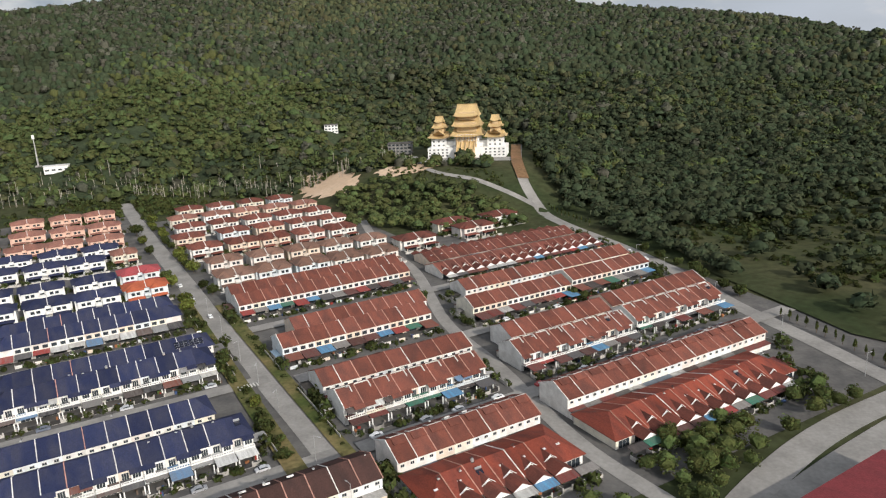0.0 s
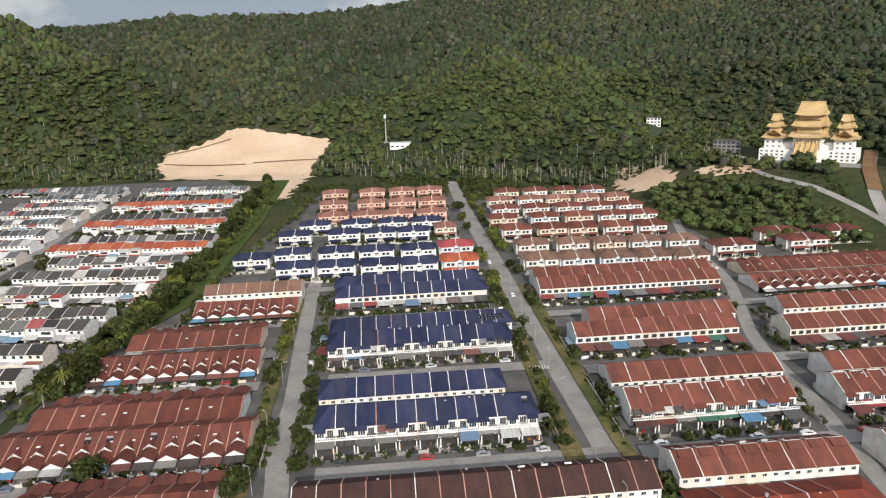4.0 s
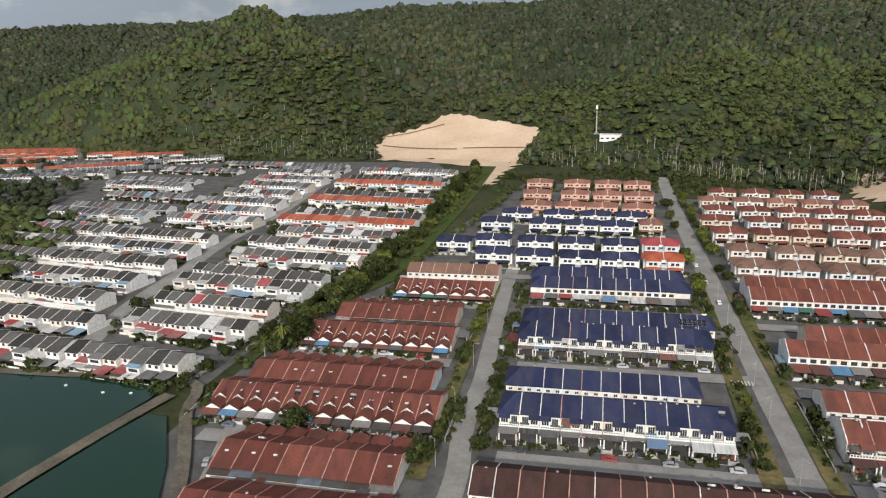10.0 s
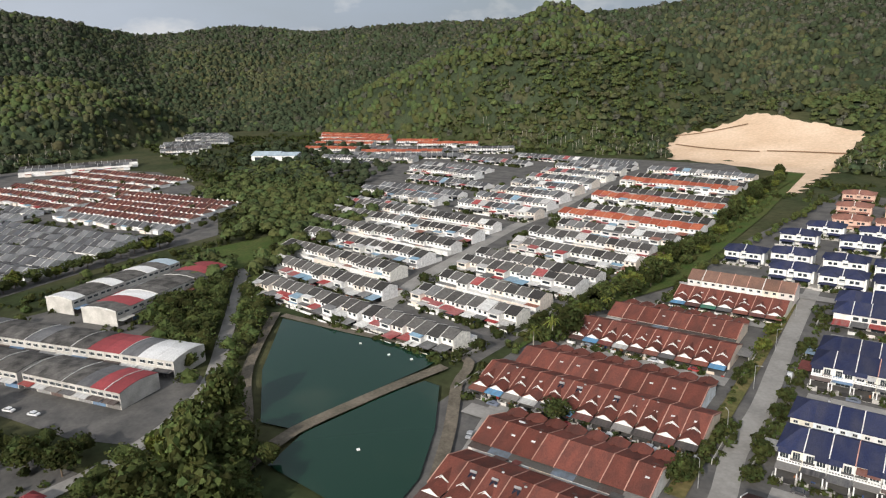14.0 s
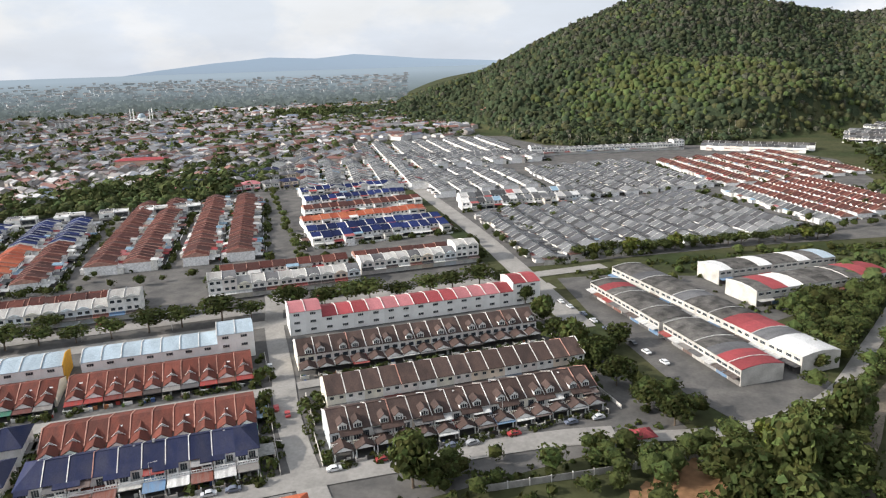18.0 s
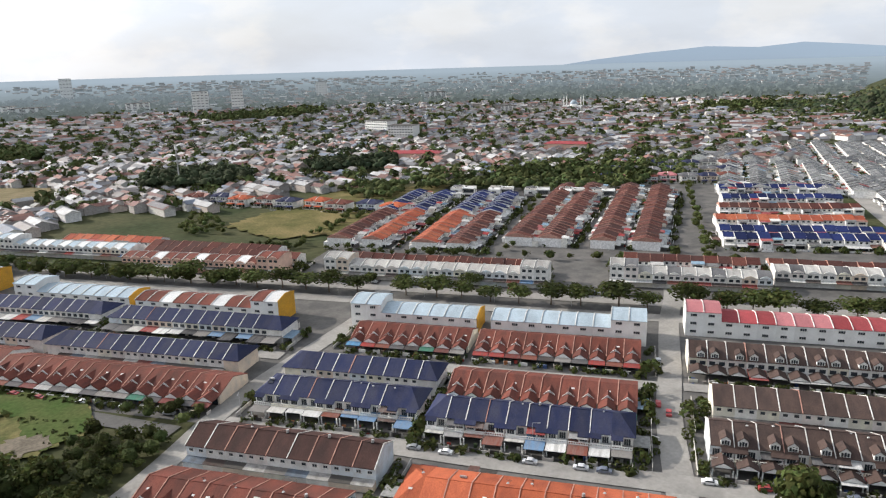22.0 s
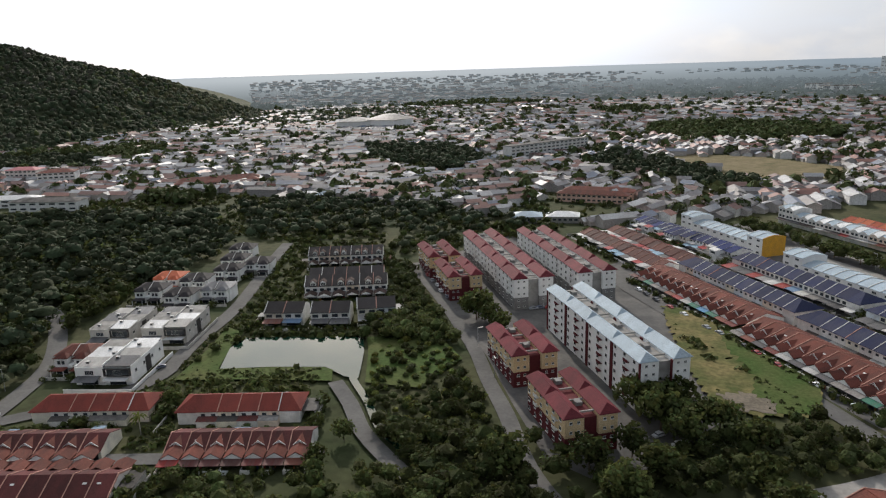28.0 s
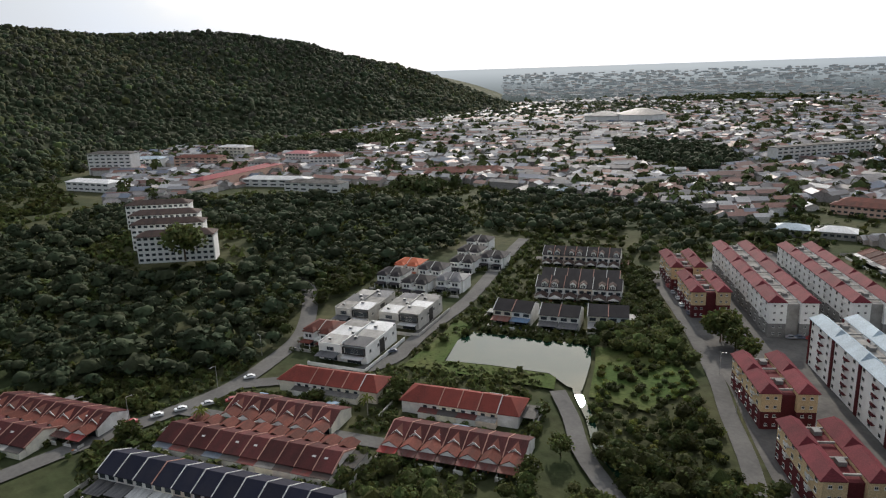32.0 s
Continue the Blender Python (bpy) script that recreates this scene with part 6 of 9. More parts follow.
def semi(theta, u0, u1, v, roofm, wallm, label):
    SEMIS.append((theta, u0, u1, v))
    L = u1 - u0
    m = at(theta, u0, v) @ Matrix.Diagonal((L / 18.0, 1, 1, 1))
    flip = Matrix.Translation((18.0, 0, 0)) @ Matrix.Diagonal((-1, 1, 1, 1))
    P = [("wall", semi_mesh("wall", roofm, wallm)), ("roof", semi_mesh("roof", roofm, wallm))]
    P += [("porch_roof", semi_mesh("porch", roofm, wallm)), ("porch_roof", semi_mesh("porch", roofm, wallm), Matrix.Translation((9.6, 0, 0)))]
    thing("semi_detached_house", P, m, label, "house", "semi-detached houses", solid=True)


RED_S = "white semi-detached house with red-brown hipped roof"
BLUE_S, PEACH_S = "white semi-detached house with navy blue hipped roof", "peach semi-detached house with terracotta hipped roof"
for v, us in ((364, (-63, -41, -18, 3)), (394, (-68, -43, -20, 4)), (440, (-72, -41, -18, 3)), (468, (-62, -34, -10, 13))):
    for i, u in enumerate(us):
        semi(N, u, u + 20, v - i * 1.5 + 2, "tile_blue", "plaster_white", BLUE_S)
semi(N, -90, -70, 389, "tile_blue", "plaster_white", BLUE_S)
for v, us in ((498, (-52, -28, -6, 18)), (543, (-55, -26, -2, 21)), (592, (-57, -26, -1, 22))):
    for i, u in enumerate(us):
        semi(N, u, u + 21, v - i * 1.5, "tile_peach", "plaster_pink", PEACH_S)
for u0, u1, v, rm in ((27, 41, 444, "tile_peach"), (26, 46, 394, "sheet_red"), (25, 45, 363, "tile_orange")):
    semi(N, u0, u1, v, rm, "plaster", "painted detached house with red hipped roof")
for v, us, rm, lab in ((356, (68, 87, 108, 127, 147), "tile_tan", "cream semi-detached house with brown roof"), (388, (70, 93, 114, 134, 155), "tile_tan", "cream semi-detached house with brown roof"),
                       (427, (68, 90, 109, 131, 152), "tile_red", RED_S), (461, (65, 93, 116, 138, 159), "tile_red", RED_S), (493, (72, 94, 117, 139, 160), "tile_maroon", RED_S), (525, (73, 96, 117, 139, 161), "tile_peach", PEACH_S), (558, (84, 107, 130, 153), "tile_red", RED_S)):
    for i, u in enumerate(us):
        semi(N, u, u + 19, v - i * 2, rm, "plaster" if i != 1 or v < 500 else "plaster_white", lab)
for x, y, a in ((-30, 402, 30), (6, 426, 28), (-8, 440, 28), (24, 455, 25)):
    c, s = math.cos(radians(N)), math.sin(radians(N))
    semi(N, x * c + y * s, x * c + y * s + 24, -x * s + y * c, "tile_maroon", "plaster", "house with maroon hipped roof and white walls")
VILLA_S = "painted detached house with coloured hipped roof"
for i, u in enumerate(range(20, 150, 17)):
    for v in (650, 690, 735):
        semi(140.0, u + (v - 650) * 0.2, u + 15 + (v - 650) * 0.2, v + random.uniform(-4, 4), random.choice(("tile_blue", "tile_maroon", "sheet_grey", "sheet_grey", "sheet_rose", "tile_blue")), "plaster", VILLA_S)
for i, u in enumerate(range(-380, -180, 23)):
    semi(128.0, u - 40, u - 22, 470 + (i % 2) * 6, ("tile_maroon", "tile_blue", "tile_orange")[i % 3], "plaster", VILLA_S)


mat("roof_pale", (0.42, 0.41, 0.39), (0.24, 0.23, 0.22), 0.7, 0.25, 0.8, 4.0, 0.3, vary=0.15, stretch=RS)


# ---- shophouses ----
def shop_wall(g, w, storeys, openings):
    """Openings of a far shophouse in the mesh of its wall."""
    for f in range(1, storeys) if openings else ():
        for k in (0.28, 0.72):
            g.box(w * k - 0.9, -0.06, 3.4 * f + 1.4, w * k + 0.9, -0.02, 3.4 * f + 2.7, 1)
    h = 3.4 * storeys
    if openings:
        g.prism([(0.6, h - 0.1), (w - 0.6, h - 0.1), (w - 1.4, h + 0.9), (w / 2, h + 1.5), (1.4, h + 0.9)], -0.3, -0.01, 0, "y")
    return g


def shop_unit(theta, u, w, v, storeys, roofm, wallm, label, depth=15.0, near=False, curve=False, side=None):
    h = 3.4 * storeys
    key = (w, storeys, depth)
    m = at(theta, u, v)
    zr = h + (1.9 if storeys < 3 else 1.6)
    k = depth / 2
    prof = [(-0.4, h), (k * 0.5, h + (zr - h) * 0.62), (k, zr), (k * 1.5, h + (zr - h) * 0.62), (depth + 0.4, h)]
    P = [("wall", cached(("shopw", wallm, abs(v) > 300) + key, lambda: shop_wall(Geo(wallm, "glass").prism([(0, 0), (0, h)] + [(max(0.02, min(depth - 0.02, a)), b - 0.05) for a, b in prof] + [(depth, h), (depth, 0)], 0, w), w, storeys, abs(v) > 300).mesh("wall"))),
         ("roof", cached(("shopr", roofm) + key, lambda: Geo(roofm).prism(prof + [(a, b + 0.15) for a, b in prof[::-1]], 0.0, w).mesh("roof"))),
         ("party_wall_cap", cached(("shopc",) + key, lambda: Geo("cap").prism(prof[:1] + [(a, b + 0.45) for a, b in prof] + prof[::-1], -0.14, 0.14).mesh("party_wall_cap")))]
    for f in range(1 if near else 0, storeys) if abs(v) < 300 else ():
        P.append(("window", window_mesh(2.4, 1.1), (w * 0.45, 0, 3.4 * f + 1.6)))
    if near:
        P.append(("canopy", cached(("shopa", w), lambda: Geo("awning").prism([(-2.6, 3.05), (-2.6, 3.25), (-0.3, 3.35), (-0.3, 4.1), (0, 4.1), (0, 3.1)], 0.1, w - 0.1).mesh("canopy"))))
    if side:
        P.append(("gable_wall", cached(("shopg", side) + key, lambda: Geo(side).prism([(-0.02, 0), (-0.02, h)] + [(a, b + 0.5) for a, b in prof] + [(depth + 0.02, h), (depth + 0.02, 0)], 0, 0.3).mesh("gable_wall")), (w, 0, 0), "bright yellow end wall"))
    return thing("shophouse", P, m, label, "shophouse", "shophouses", solid=True)


def shops(theta, u0, u1, v, roofs, wallm, label, ends=(3, 3), near=False, side=None, depth=15.0):
    n = max(2, round((u1 - u0) / 6.6))
    w = round((u1 - u0) / n, 2)
    for i in range(n):
        tall = (ends[0] > 2 and i < 2) or (ends[1] > 2 and i >= n - 2)
        shop_unit(theta, u0 + i * w, w, v, 3 if tall else 2, roofs[i % len(roofs)], wallm, label, depth, near, side=side if i == n - 1 else None)


PALE = "white shophouse with pale blue metal roof"
shops(S, -116, -61, 266, ("sheet_pale",), "plaster_white", PALE, (3, 0), side="yellow")
shops(S, -55, 6, 266, ("sheet_pale",), "plaster_white", PALE, (0, 3))
shops(S, 21, 134, 281, ("sheet_rose", "sheet_rose", "sheet_red", "sheet_red", "sheet_red", "sheet_rose"), "plaster_white", "white shophouse with red metal roof", (3, 3))
shops(S, -292, -226, 263, ("sheet_pale",), "plaster_white", PALE, (3, 0), side="yellow")
shops(S, -221, -148, 261, ("tile_maroon", "tile_maroon", "sheet_white", "tile_maroon"), "plaster_white", "white shophouse with maroon and white roof", (0, 3), side="yellow")
shops(S, -394, -318, 272, ("sheet_pale",), "plaster_white", PALE, (3, 3), side="yellow")
shops(S, -158, -103, 331, ("roof_pale",), "plaster", "pastel shophouse with pale metal roof", (3, 0), near=True)
shops(S, -101, -40, 331, ("roof_pale",), "plaster", "pastel shophouse with pale metal roof", (0, 3), near=True)
shops(S, -11, 63, 342, ("roof_pale", "sheet_grey", "roof_pale"), "plaster", "pastel shophouse with grey metal roof", (3, 0), near=True)
shops(S, 66, 132, 355, ("roof_pale", "sheet_grey", "roof_pale"), "plaster", "pastel shophouse with grey metal roof", (0, 3), near=True)
shops(S, -281, -182, 326, ("tile_maroon", "tile_maroon", "tile_maroon", "sheet_white"), "plaster_pink", "pink shophouse with maroon roof", (0, 3), near=True)
shops(S, -386, -288, 341, ("sheet_pale", "sheet_white"), "plaster", "pastel shophouse with pale metal roof", (3, 0), near=True)
shops(123.0, *((lambda c, s: (-772 * c - 270 * s, -772 * c - 270 * s + 184, 772 * s - 270 * c))(math.cos(radians(123)), math.sin(radians(123)))), ("sheet_grey",), "plaster_white", "white shophouse with grey roof", (3, 3), near=True)


# ---- workshops with vaulted roofs ----
def workshop(theta, x, y, length, depth, h, n, label, accents=()):
    m = pose(x, y, 0, 0, 0, theta)
    w = length / n
    P = []
    for i in range(n):
        rm = accents[i] if i < len(accents) and accents[i] else "roof_flat"
        arc = [(0, h), (depth * 0.22, h + 0.75), (depth * 0.5, h + 1.15), (depth * 0.78, h + 0.75), (depth, h)]
        P.append(("bay_wall", Geo("plaster_dirt_shade", "awning").prism([(0, 0), (0, h + 0.1)] + arc[1:-1] + [(depth, h + 0.1), (depth, 0)], 0, w).box(0.4, -0.12, 0.1, w - 0.4, -0.01, 2.9, 1).mesh("bay_wall"), (i * w, 0, 0)))
        P.append(("roof", Geo(rm).prism(arc + [(a, b + 0.18 + 0.05 * (i % 2)) for a, b in arc[::-1]], 0.0, w).mesh("roof"), (i * w, 0, 0)))
        if i % 3 == 0:
            P.append(("parapet", Geo("cap").prism([(a, b - 0.1) for a, b in arc] + [(a, b + 0.42) for a, b in arc[::-1]], -0.13, 0.13).mesh("parapet"), (i * w, 0, 0)))
        for k in range(2):
            P.append(("window", window_mesh(2.6, 1.2), (i * w + w * (0.27 + 0.46 * k), -0.01, h - 1.9)))
        P.append(("canopy", Geo("awning").prism([(-2.6, 3.0), (-2.6, 3.12), (0, 3.45), (0, 3.3)], 0.3, w - 0.3).mesh("canopy"), (i * w, 0, 0)))
    thing("workshop", P, m, label, "workshop", "vaulted workshops")


WS = "white workshop terrace with dark vaulted roofs and red bays"
workshop(42.0, -271, -40, 46, 17, 6.0, 7, WS, (None, None, None, None, "sheet_grey", "sheet_red", "sheet_red"))
workshop(43.0, -313, -80, 56, 16, 6.0, 8, WS, (None, "sheet_red", None, None, None, None, None, None))
workshop(45.0, -339, -76, 120, 17, 6.6, 15, WS, (None, None, "sheet_grey", None, None, None, "sheet_grey", None, None, None, "sheet_red", "sheet_red", "sheet_grey", "sheet_white", "sheet_white"))
workshop(132.0, -349, -27, 68, 17, 7.0, 9, WS, ("sheet_white", None, None, "sheet_white", None, None, "sheet_white", None, "sheet_pale"))
workshop(134.0, -322, -9, 76, 20, 7.0, 9, WS, (None, "sheet_red", "sheet_white", None, None, None, None, "sheet_red", "sheet_red"))


# ---- blocks of flats ----
def flats(theta, x, y, L, D, storeys, bays, roofm, upper, lower, label, accent=None, low=1):
    """Two long wings with hipped roofs over a narrow court; +y lies away from the street side."""
    m = pose(x, y, 0, 0, 0, theta)
    H = 2.9 * storeys
    wd = D * 0.36
    P = []
    for k, y0 in enumerate((0.0, D - wd)):
        wall = part_wall = Geo(upper, lower, accent or upper)
        wall.box(0, y0, 2.9 * low, L, y0 + wd, H).box(0, y0, 0, L, y0 + wd, 2.9 * low, 1)
        W_ = []
        P.append(("wing_wall", wall.mesh("wing_wall"), None, "", W_))
        for i in range(bays):
            a, c = L * i / bays, L * (i + 1) / bays
            P.append(("roof", cached(("flr", round(c - a, 2), round(wd, 2), H, roofm, k), lambda: Geo(roofm).hip(-0.3, c - a + 0.3, -0.8 if k == 0 else 0.0, wd + (0.0 if k == 0 else 0.8), H, H + 2.4, 0.2, inset=2.2).mesh("roof")), (a, y0, 0.12 * (i % 2))))
            if accent:
                for q in (0.02, 0.98):
                    W_.append(("pier", cached(("flp", H, accent), lambda: Geo(accent).box(-0.5, -0.35, 0, 0.5, 0.0, H - 0.1).mesh("pier")), (a + (c - a) * q, y0 if k == 0 else y0, 0)))
        for f in range(storeys):
            for i in range(bays * 3):
                xx = L * (i + 0.5) / (bays * 3)
                if k == 0:
                    W_.append(("window", window_mesh(1.5, 1.2), (xx - 0.9, -0.0, 2.9 * f + 1.1)))
                    if i % 3 == 1 and f >= low:
                        W_.append(("balcony", cached(("flb", accent or upper), lambda: Geo(accent or "cap").box(-1.3, -1.1, 0, 1.3, 0, 0.14).box(-1.3, -1.1, 0.14, 1.3, -0.98, 1.0).mesh("balcony")), (xx + 1.2, 0, 2.9 * f + 0.1)))
        for f in range(storeys):
            for q in (0.3, 0.7):
                W_.append(("window", window_mesh(0.9, 0.8), pose(L, y0 + wd * q, 2.9 * f + 1.3, 0, 0, 90)))
    core = Geo("maroon_paint" if lower == "maroon_paint" else "concrete", "grey_paint")
    core.box(1.5, wd, 0, L - 1.5, D - wd, H - 0.9)
    P.append(("stair_core", core.mesh("stair_core")))
    for i in range(bays * 2):
        a = L * (i + 0.5) / (bays * 2)
        P.append(("roof_beam", cached(("flc", round(D - 2 * wd, 1)), lambda: Geo("concrete").box(-0.25, -0.4, 0, 0.25, D - 2 * wd + 0.4, 0.5).mesh("roof_beam")), (a, wd, H - 0.4)))
    for i in range(bays):
        P.append(("water_tank", cached("tank", lambda: Geo("grey_paint").box(-1.3, -1.0, 0, 1.3, 1.0, 1.5).mesh("water_tank")), (L * (i + 0.35) / bays, D / 2, H - 1.2)))
    thing("apartment_block", P, m, label, "apartment block", "blocks of flats")


RED_F = "long white five-storey flats with maroon hipped roofs"
flats(131.0, 96, -268, 79, 17, 6, 4, "sheet_pale", "plaster_white", "plaster_white", "white flats with pale blue roofs and maroon piers", "maroon_paint")
flats(130.0, 179, -357, 96, 18.5, 5, 5, "flat_roof_red", "plaster_white", "grey_paint", RED_F, None, 2)
flats(130.0, 153, -375, 92, 18, 5, 5, "flat_roof_red", "plaster_white", "grey_paint", RED_F, None, 2)
SM = "small cream and maroon flats with maroon hipped roofs"
for x, y in ((107, -232), (77, -197), (196, -334), (170, -306)):
    flats(131.5, x, y, 30, 16, 4, 2, "flat_roof_red", "cream", "maroon_paint", SM, None, 2)


def slab(theta, x, y, L, D, H, rows_, cols, wallm, roofm, label, z=0.0, name="apartment_block", flat=False):
    """A plain block with rows of windows."""
    P = [("wall", Geo(wallm).box(0, 0, 0, L, D, H).mesh("wall"))]
    P.append(("roof", (Geo(roofm).box(-0.4, -0.4, H, L + 0.4, D + 0.4, H + 0.6) if flat else Geo(roofm).hip(-0.8, L + 0.8, -0.8, D + 0.8, H, H + 2.6, 0.2)).mesh("roof")))
    for r_ in range(rows_):
        def b():
            g = Geo("glass", wallm)
            for c in range(cols):
                g.box(L * (c + 0.2) / cols, -0.12, 0, L * (c + 0.8) / cols, -0.02, min(1.4, H / rows_ * 0.5))
            return g.box(0, -0.2, -0.3, L, -0.01, -0.05, 1).mesh("window_band")
        P.append(("window_band", b(), (0, 0, H * (r_ + 0.4) / rows_)))
    return thing(name, P, pose(x, y, z, 0, 0, theta), label, "building", solid=True)


for i, (dx, dy) in enumerate(((0, 0), (34, -13), (62, -26), (98, -40))):
    slab(233.0, 404 + dx, -140 + dy * 0.7, 42, 11, 15 + i * 0.5, 5, 12, "plaster_white", "tile_brown", "white hillside flats with dark roof", 8)
slab(244.0, 310, -742, 125, 14, 18, 5, 18, "plaster", "roof_flat", "long weathered slab block of flats", flat=True)
slab(127.5, -465, -942, 40, 24, 23, 6, 9, "plaster_white", "roof_flat", "plain white office block with flat roof", flat=True)
slab(108.0, -497, -1092, 52, 24, 21, 5, 10, "plaster_white", "roof_flat", "plain white office block with flat roof", flat=True)
for x, y, w, h in ((-405, -1975, 42, 56), (-505, -1965, 32, 60), (-885, -2326, 38, 62), (-148, -2900, 40, 95), (-252, -2060, 60, 30), (-944, -1893, 85, 14), (-1084, -1933, 66, 26), (-910, -1285, 34, 16), (-771, -1267, 26, 12), (17, -2190, 90, 26), (60, -2250, 60, 30)):
    slab(270 + math.degrees(math.atan2(y, x)) - 270 + 90 + 180, x, y, w, w * 0.5, h, 8, 4, "plaster_white", "roof_flat", "pale high-rise tower in the town", name="tower_block", flat=True)
slab(320.0, -424, -719, 70, 22, 9, 2, 9, "plaster_pink", "sheet_red", "pink school with red metal roof", name="school")
slab(306.0, -595, -651, 55, 14, 10, 3, 8, "plaster_pink", "sheet_red", "long pink school with red roof", name="school")
slab(112.0, 720, -395, 120, 20, 11, 2, 10, "plaster_pink", "sheet_red", "long red-roofed market building", name="market_hall")
for x, y, L, H, wm, rm in ((894, -258, 55, 24, "plaster_white", "roof_flat"), (790, -205, 60, 9, "plaster_white", "sheet_white"), (852, -342, 60, 14, "plaster_pink", "tile_maroon"), (910, -302, 50, 12, "plaster_white", "sheet_pale"),
                           (729, -375, 30, 14, "plaster_white", "roof_flat"), (760, -440, 34, 15, "plaster", "sheet_rose"), (708, -441, 36, 14, "plaster", "tile_maroon"), (660, -332, 70, 7, "plaster_white", "sheet_white"), (600, -345, 60, 8, "plaster_white", "roof_flat"), (900, -420, 45, 16, "plaster", "sheet_white")):
    slab(200.0 + 20 * random.random(), x, y, L, 18, H, max(2, int(H / 3.5)), 7, wm, rm, "college building with rows of windows", name="college_building")


def villa(theta, x, y, L=22.0, D=13.0, wallm="plaster_white"):
    """A modern house: two storeys, low sloping sheet roofs behind parapets, dark glazing, car porch."""
    h = 6.4
    P = [("wall", Geo(wallm).box(0, 0, 0, L, D, h).box(0, -0.15, h - 0.9, L * 0.46, 0.0, h + 0.5).mesh("wall"))]
    n = max(2, round(D / 8))
    for i in range(n):
        y0, y1 = D * i / n, D * (i + 1) / n
        for k, (x0, x1) in enumerate(((0.25, L * 0.5 - 0.15), (L * 0.5 + 0.15, L - 0.25))):
            z = h + 0.15 + 0.5 * ((i + k) % 2)
            P.append(("roof", Geo(("roof_pale", "sheet_grey", "concrete", "sheet_white")[(i * 3 + k + int(x)) % 4]).prism([(y0 + 0.2, z), (y1 - 0.2, z + 0.7), (y1 - 0.2, z + 0.82), (y0 + 0.2, z + 0.12)], x0, x1).mesh("roof")))
    P.append(("parapet", Geo(wallm).box(L * 0.5 - 0.15, 0, h, L * 0.5 + 0.15, D, h + 1.5).box(0, 0, h, 0.2, D, h + 0.9).box(L - 0.2, 0, h, L, D, h + 0.9).mesh("parapet")))
    P.append(("porch_roof", Geo("sheet_grey", "metal_dark").prism([(-4.6, 2.9), (-4.6, 3.05), (0, 3.5), (0, 3.35)], 0.6, L * 0.45).box(0.7, -4.5, 0, 0.85, -4.35, 2.9, 1).box(L * 0.45 - 0.3, -4.5, 0, L * 0.45 - 0.15, -4.35, 2.9, 1).mesh("porch_roof")))
    P.append(("porch_roof", Geo("sheet_white").box(L * 0.55, -3.6, 2.9, L - 0.6, 0, 3.1).mesh("porch_roof")))
    P += [("window", window_mesh(3.2, 1.8), (L * q, 0, 3.9)) for q in (0.25, 0.75)] + [("glazing", cached("vgl", lambda: Geo("glass").box(0, -0.08, 0.1, 6.0, 0, 2.6).mesh("glazing")), (L * q, 0.0, 0)) for q in (0.1, 0.6)]
    P += [("window", window_mesh(1.4, 1.2), pose(L, D * (i + 0.5) / (n + 1), 3.9, 0, 0, 90)) for i in range(n + 1)]
    P.append(("upper_frame", Geo("metal_dark", "glass").box(L * 0.52, -0.9, 3.6, L - 0.3, -0.02, 3.8).box(L * 0.52, -0.9, 6.3, L - 0.3, -0.02, 6.5).box(L * 0.52, -0.9, 3.6, L * 0.54, -0.02, 6.5).box(L - 0.7, -0.9, 3.6, L - 0.3, -0.02, 6.5).box(L * 0.56, -0.1, 3.9, L - 0.9, -0.03, 6.2, 1).mesh("upper_frame"), None, "dark balcony frame"))
    for i in range(n * 2):
        P.append(("rooftop_unit", cached("rtu", lambda: Geo("cap", "metal_dark").box(-0.7, -0.5, 0, 0.7, 0.5, 1.0).box(-0.5, -0.54, 0.2, 0.5, -0.5, 0.8, 1).mesh("rooftop_unit")), (L * (0.2 + 0.6 * ((i * 5) % 7) / 7), D * (i + 0.5) / (n * 2), h + 1.0)))
    P.append(("side_panel", Geo("metal_dark").box(L, D * 0.42, 0.2, L + 0.08, D * 0.58, h - 0.3).mesh("side_panel"), None, "dark wall panel"))
    P.append(("boundary_wall", Geo(wallm).box(L + 3.0, -7, 0, L + 3.2, D + 1, 1.7).box(-1, -7, 0, L + 3.0, -6.8, 1.5).mesh("boundary_wall")))
    thing("modern_villa", P, pose(x, y, 0, 0, 0, theta), "white modern villa with low sheet roofs and dark glazing", "villa", "modern villas", solid=True)


# greyer plaster on two villas stands in for shadow on their lower floors
for x, y, L, D in ((232, -147, 21, 26), (262, -175, 17, 26), (243, -185, 19, 26)):
    villa(205.0, x, y, L, D, "plaster_dirt_shade" if x > 240 else "plaster_white")
for x, y, rm in ((250, -152, "tile_maroon"), (292, -222, "tile_dark"), (272, -222, "tile_dark"), (300, -240, "tile_orange"), (284, -243, "tile_dark"), (262, -236, "sheet_grey"), (282, -264, "tile_dark"), (295, -282, "tile_dark"), (308, -302, "tile_dark"), (276, -281, "tile_dark")):
    c, q = math.cos(radians(205)), math.sin(radians(205))
    u = x * c + y * q
    semi(205.0, u, u + 14, -x * q + y * c, rm, "plaster_white", "white house with dark hipped roof beside the road")
for u in (-150, -118, -88, -60, -36):
    villa(138.0, *xy(S, u, 566), 20, 14)
slab(212.0, 108, 161, 50, 26, 6, 1, 8, "plaster_white", "sheet_red", "low hall with bright red metal roof", name="red_hall")


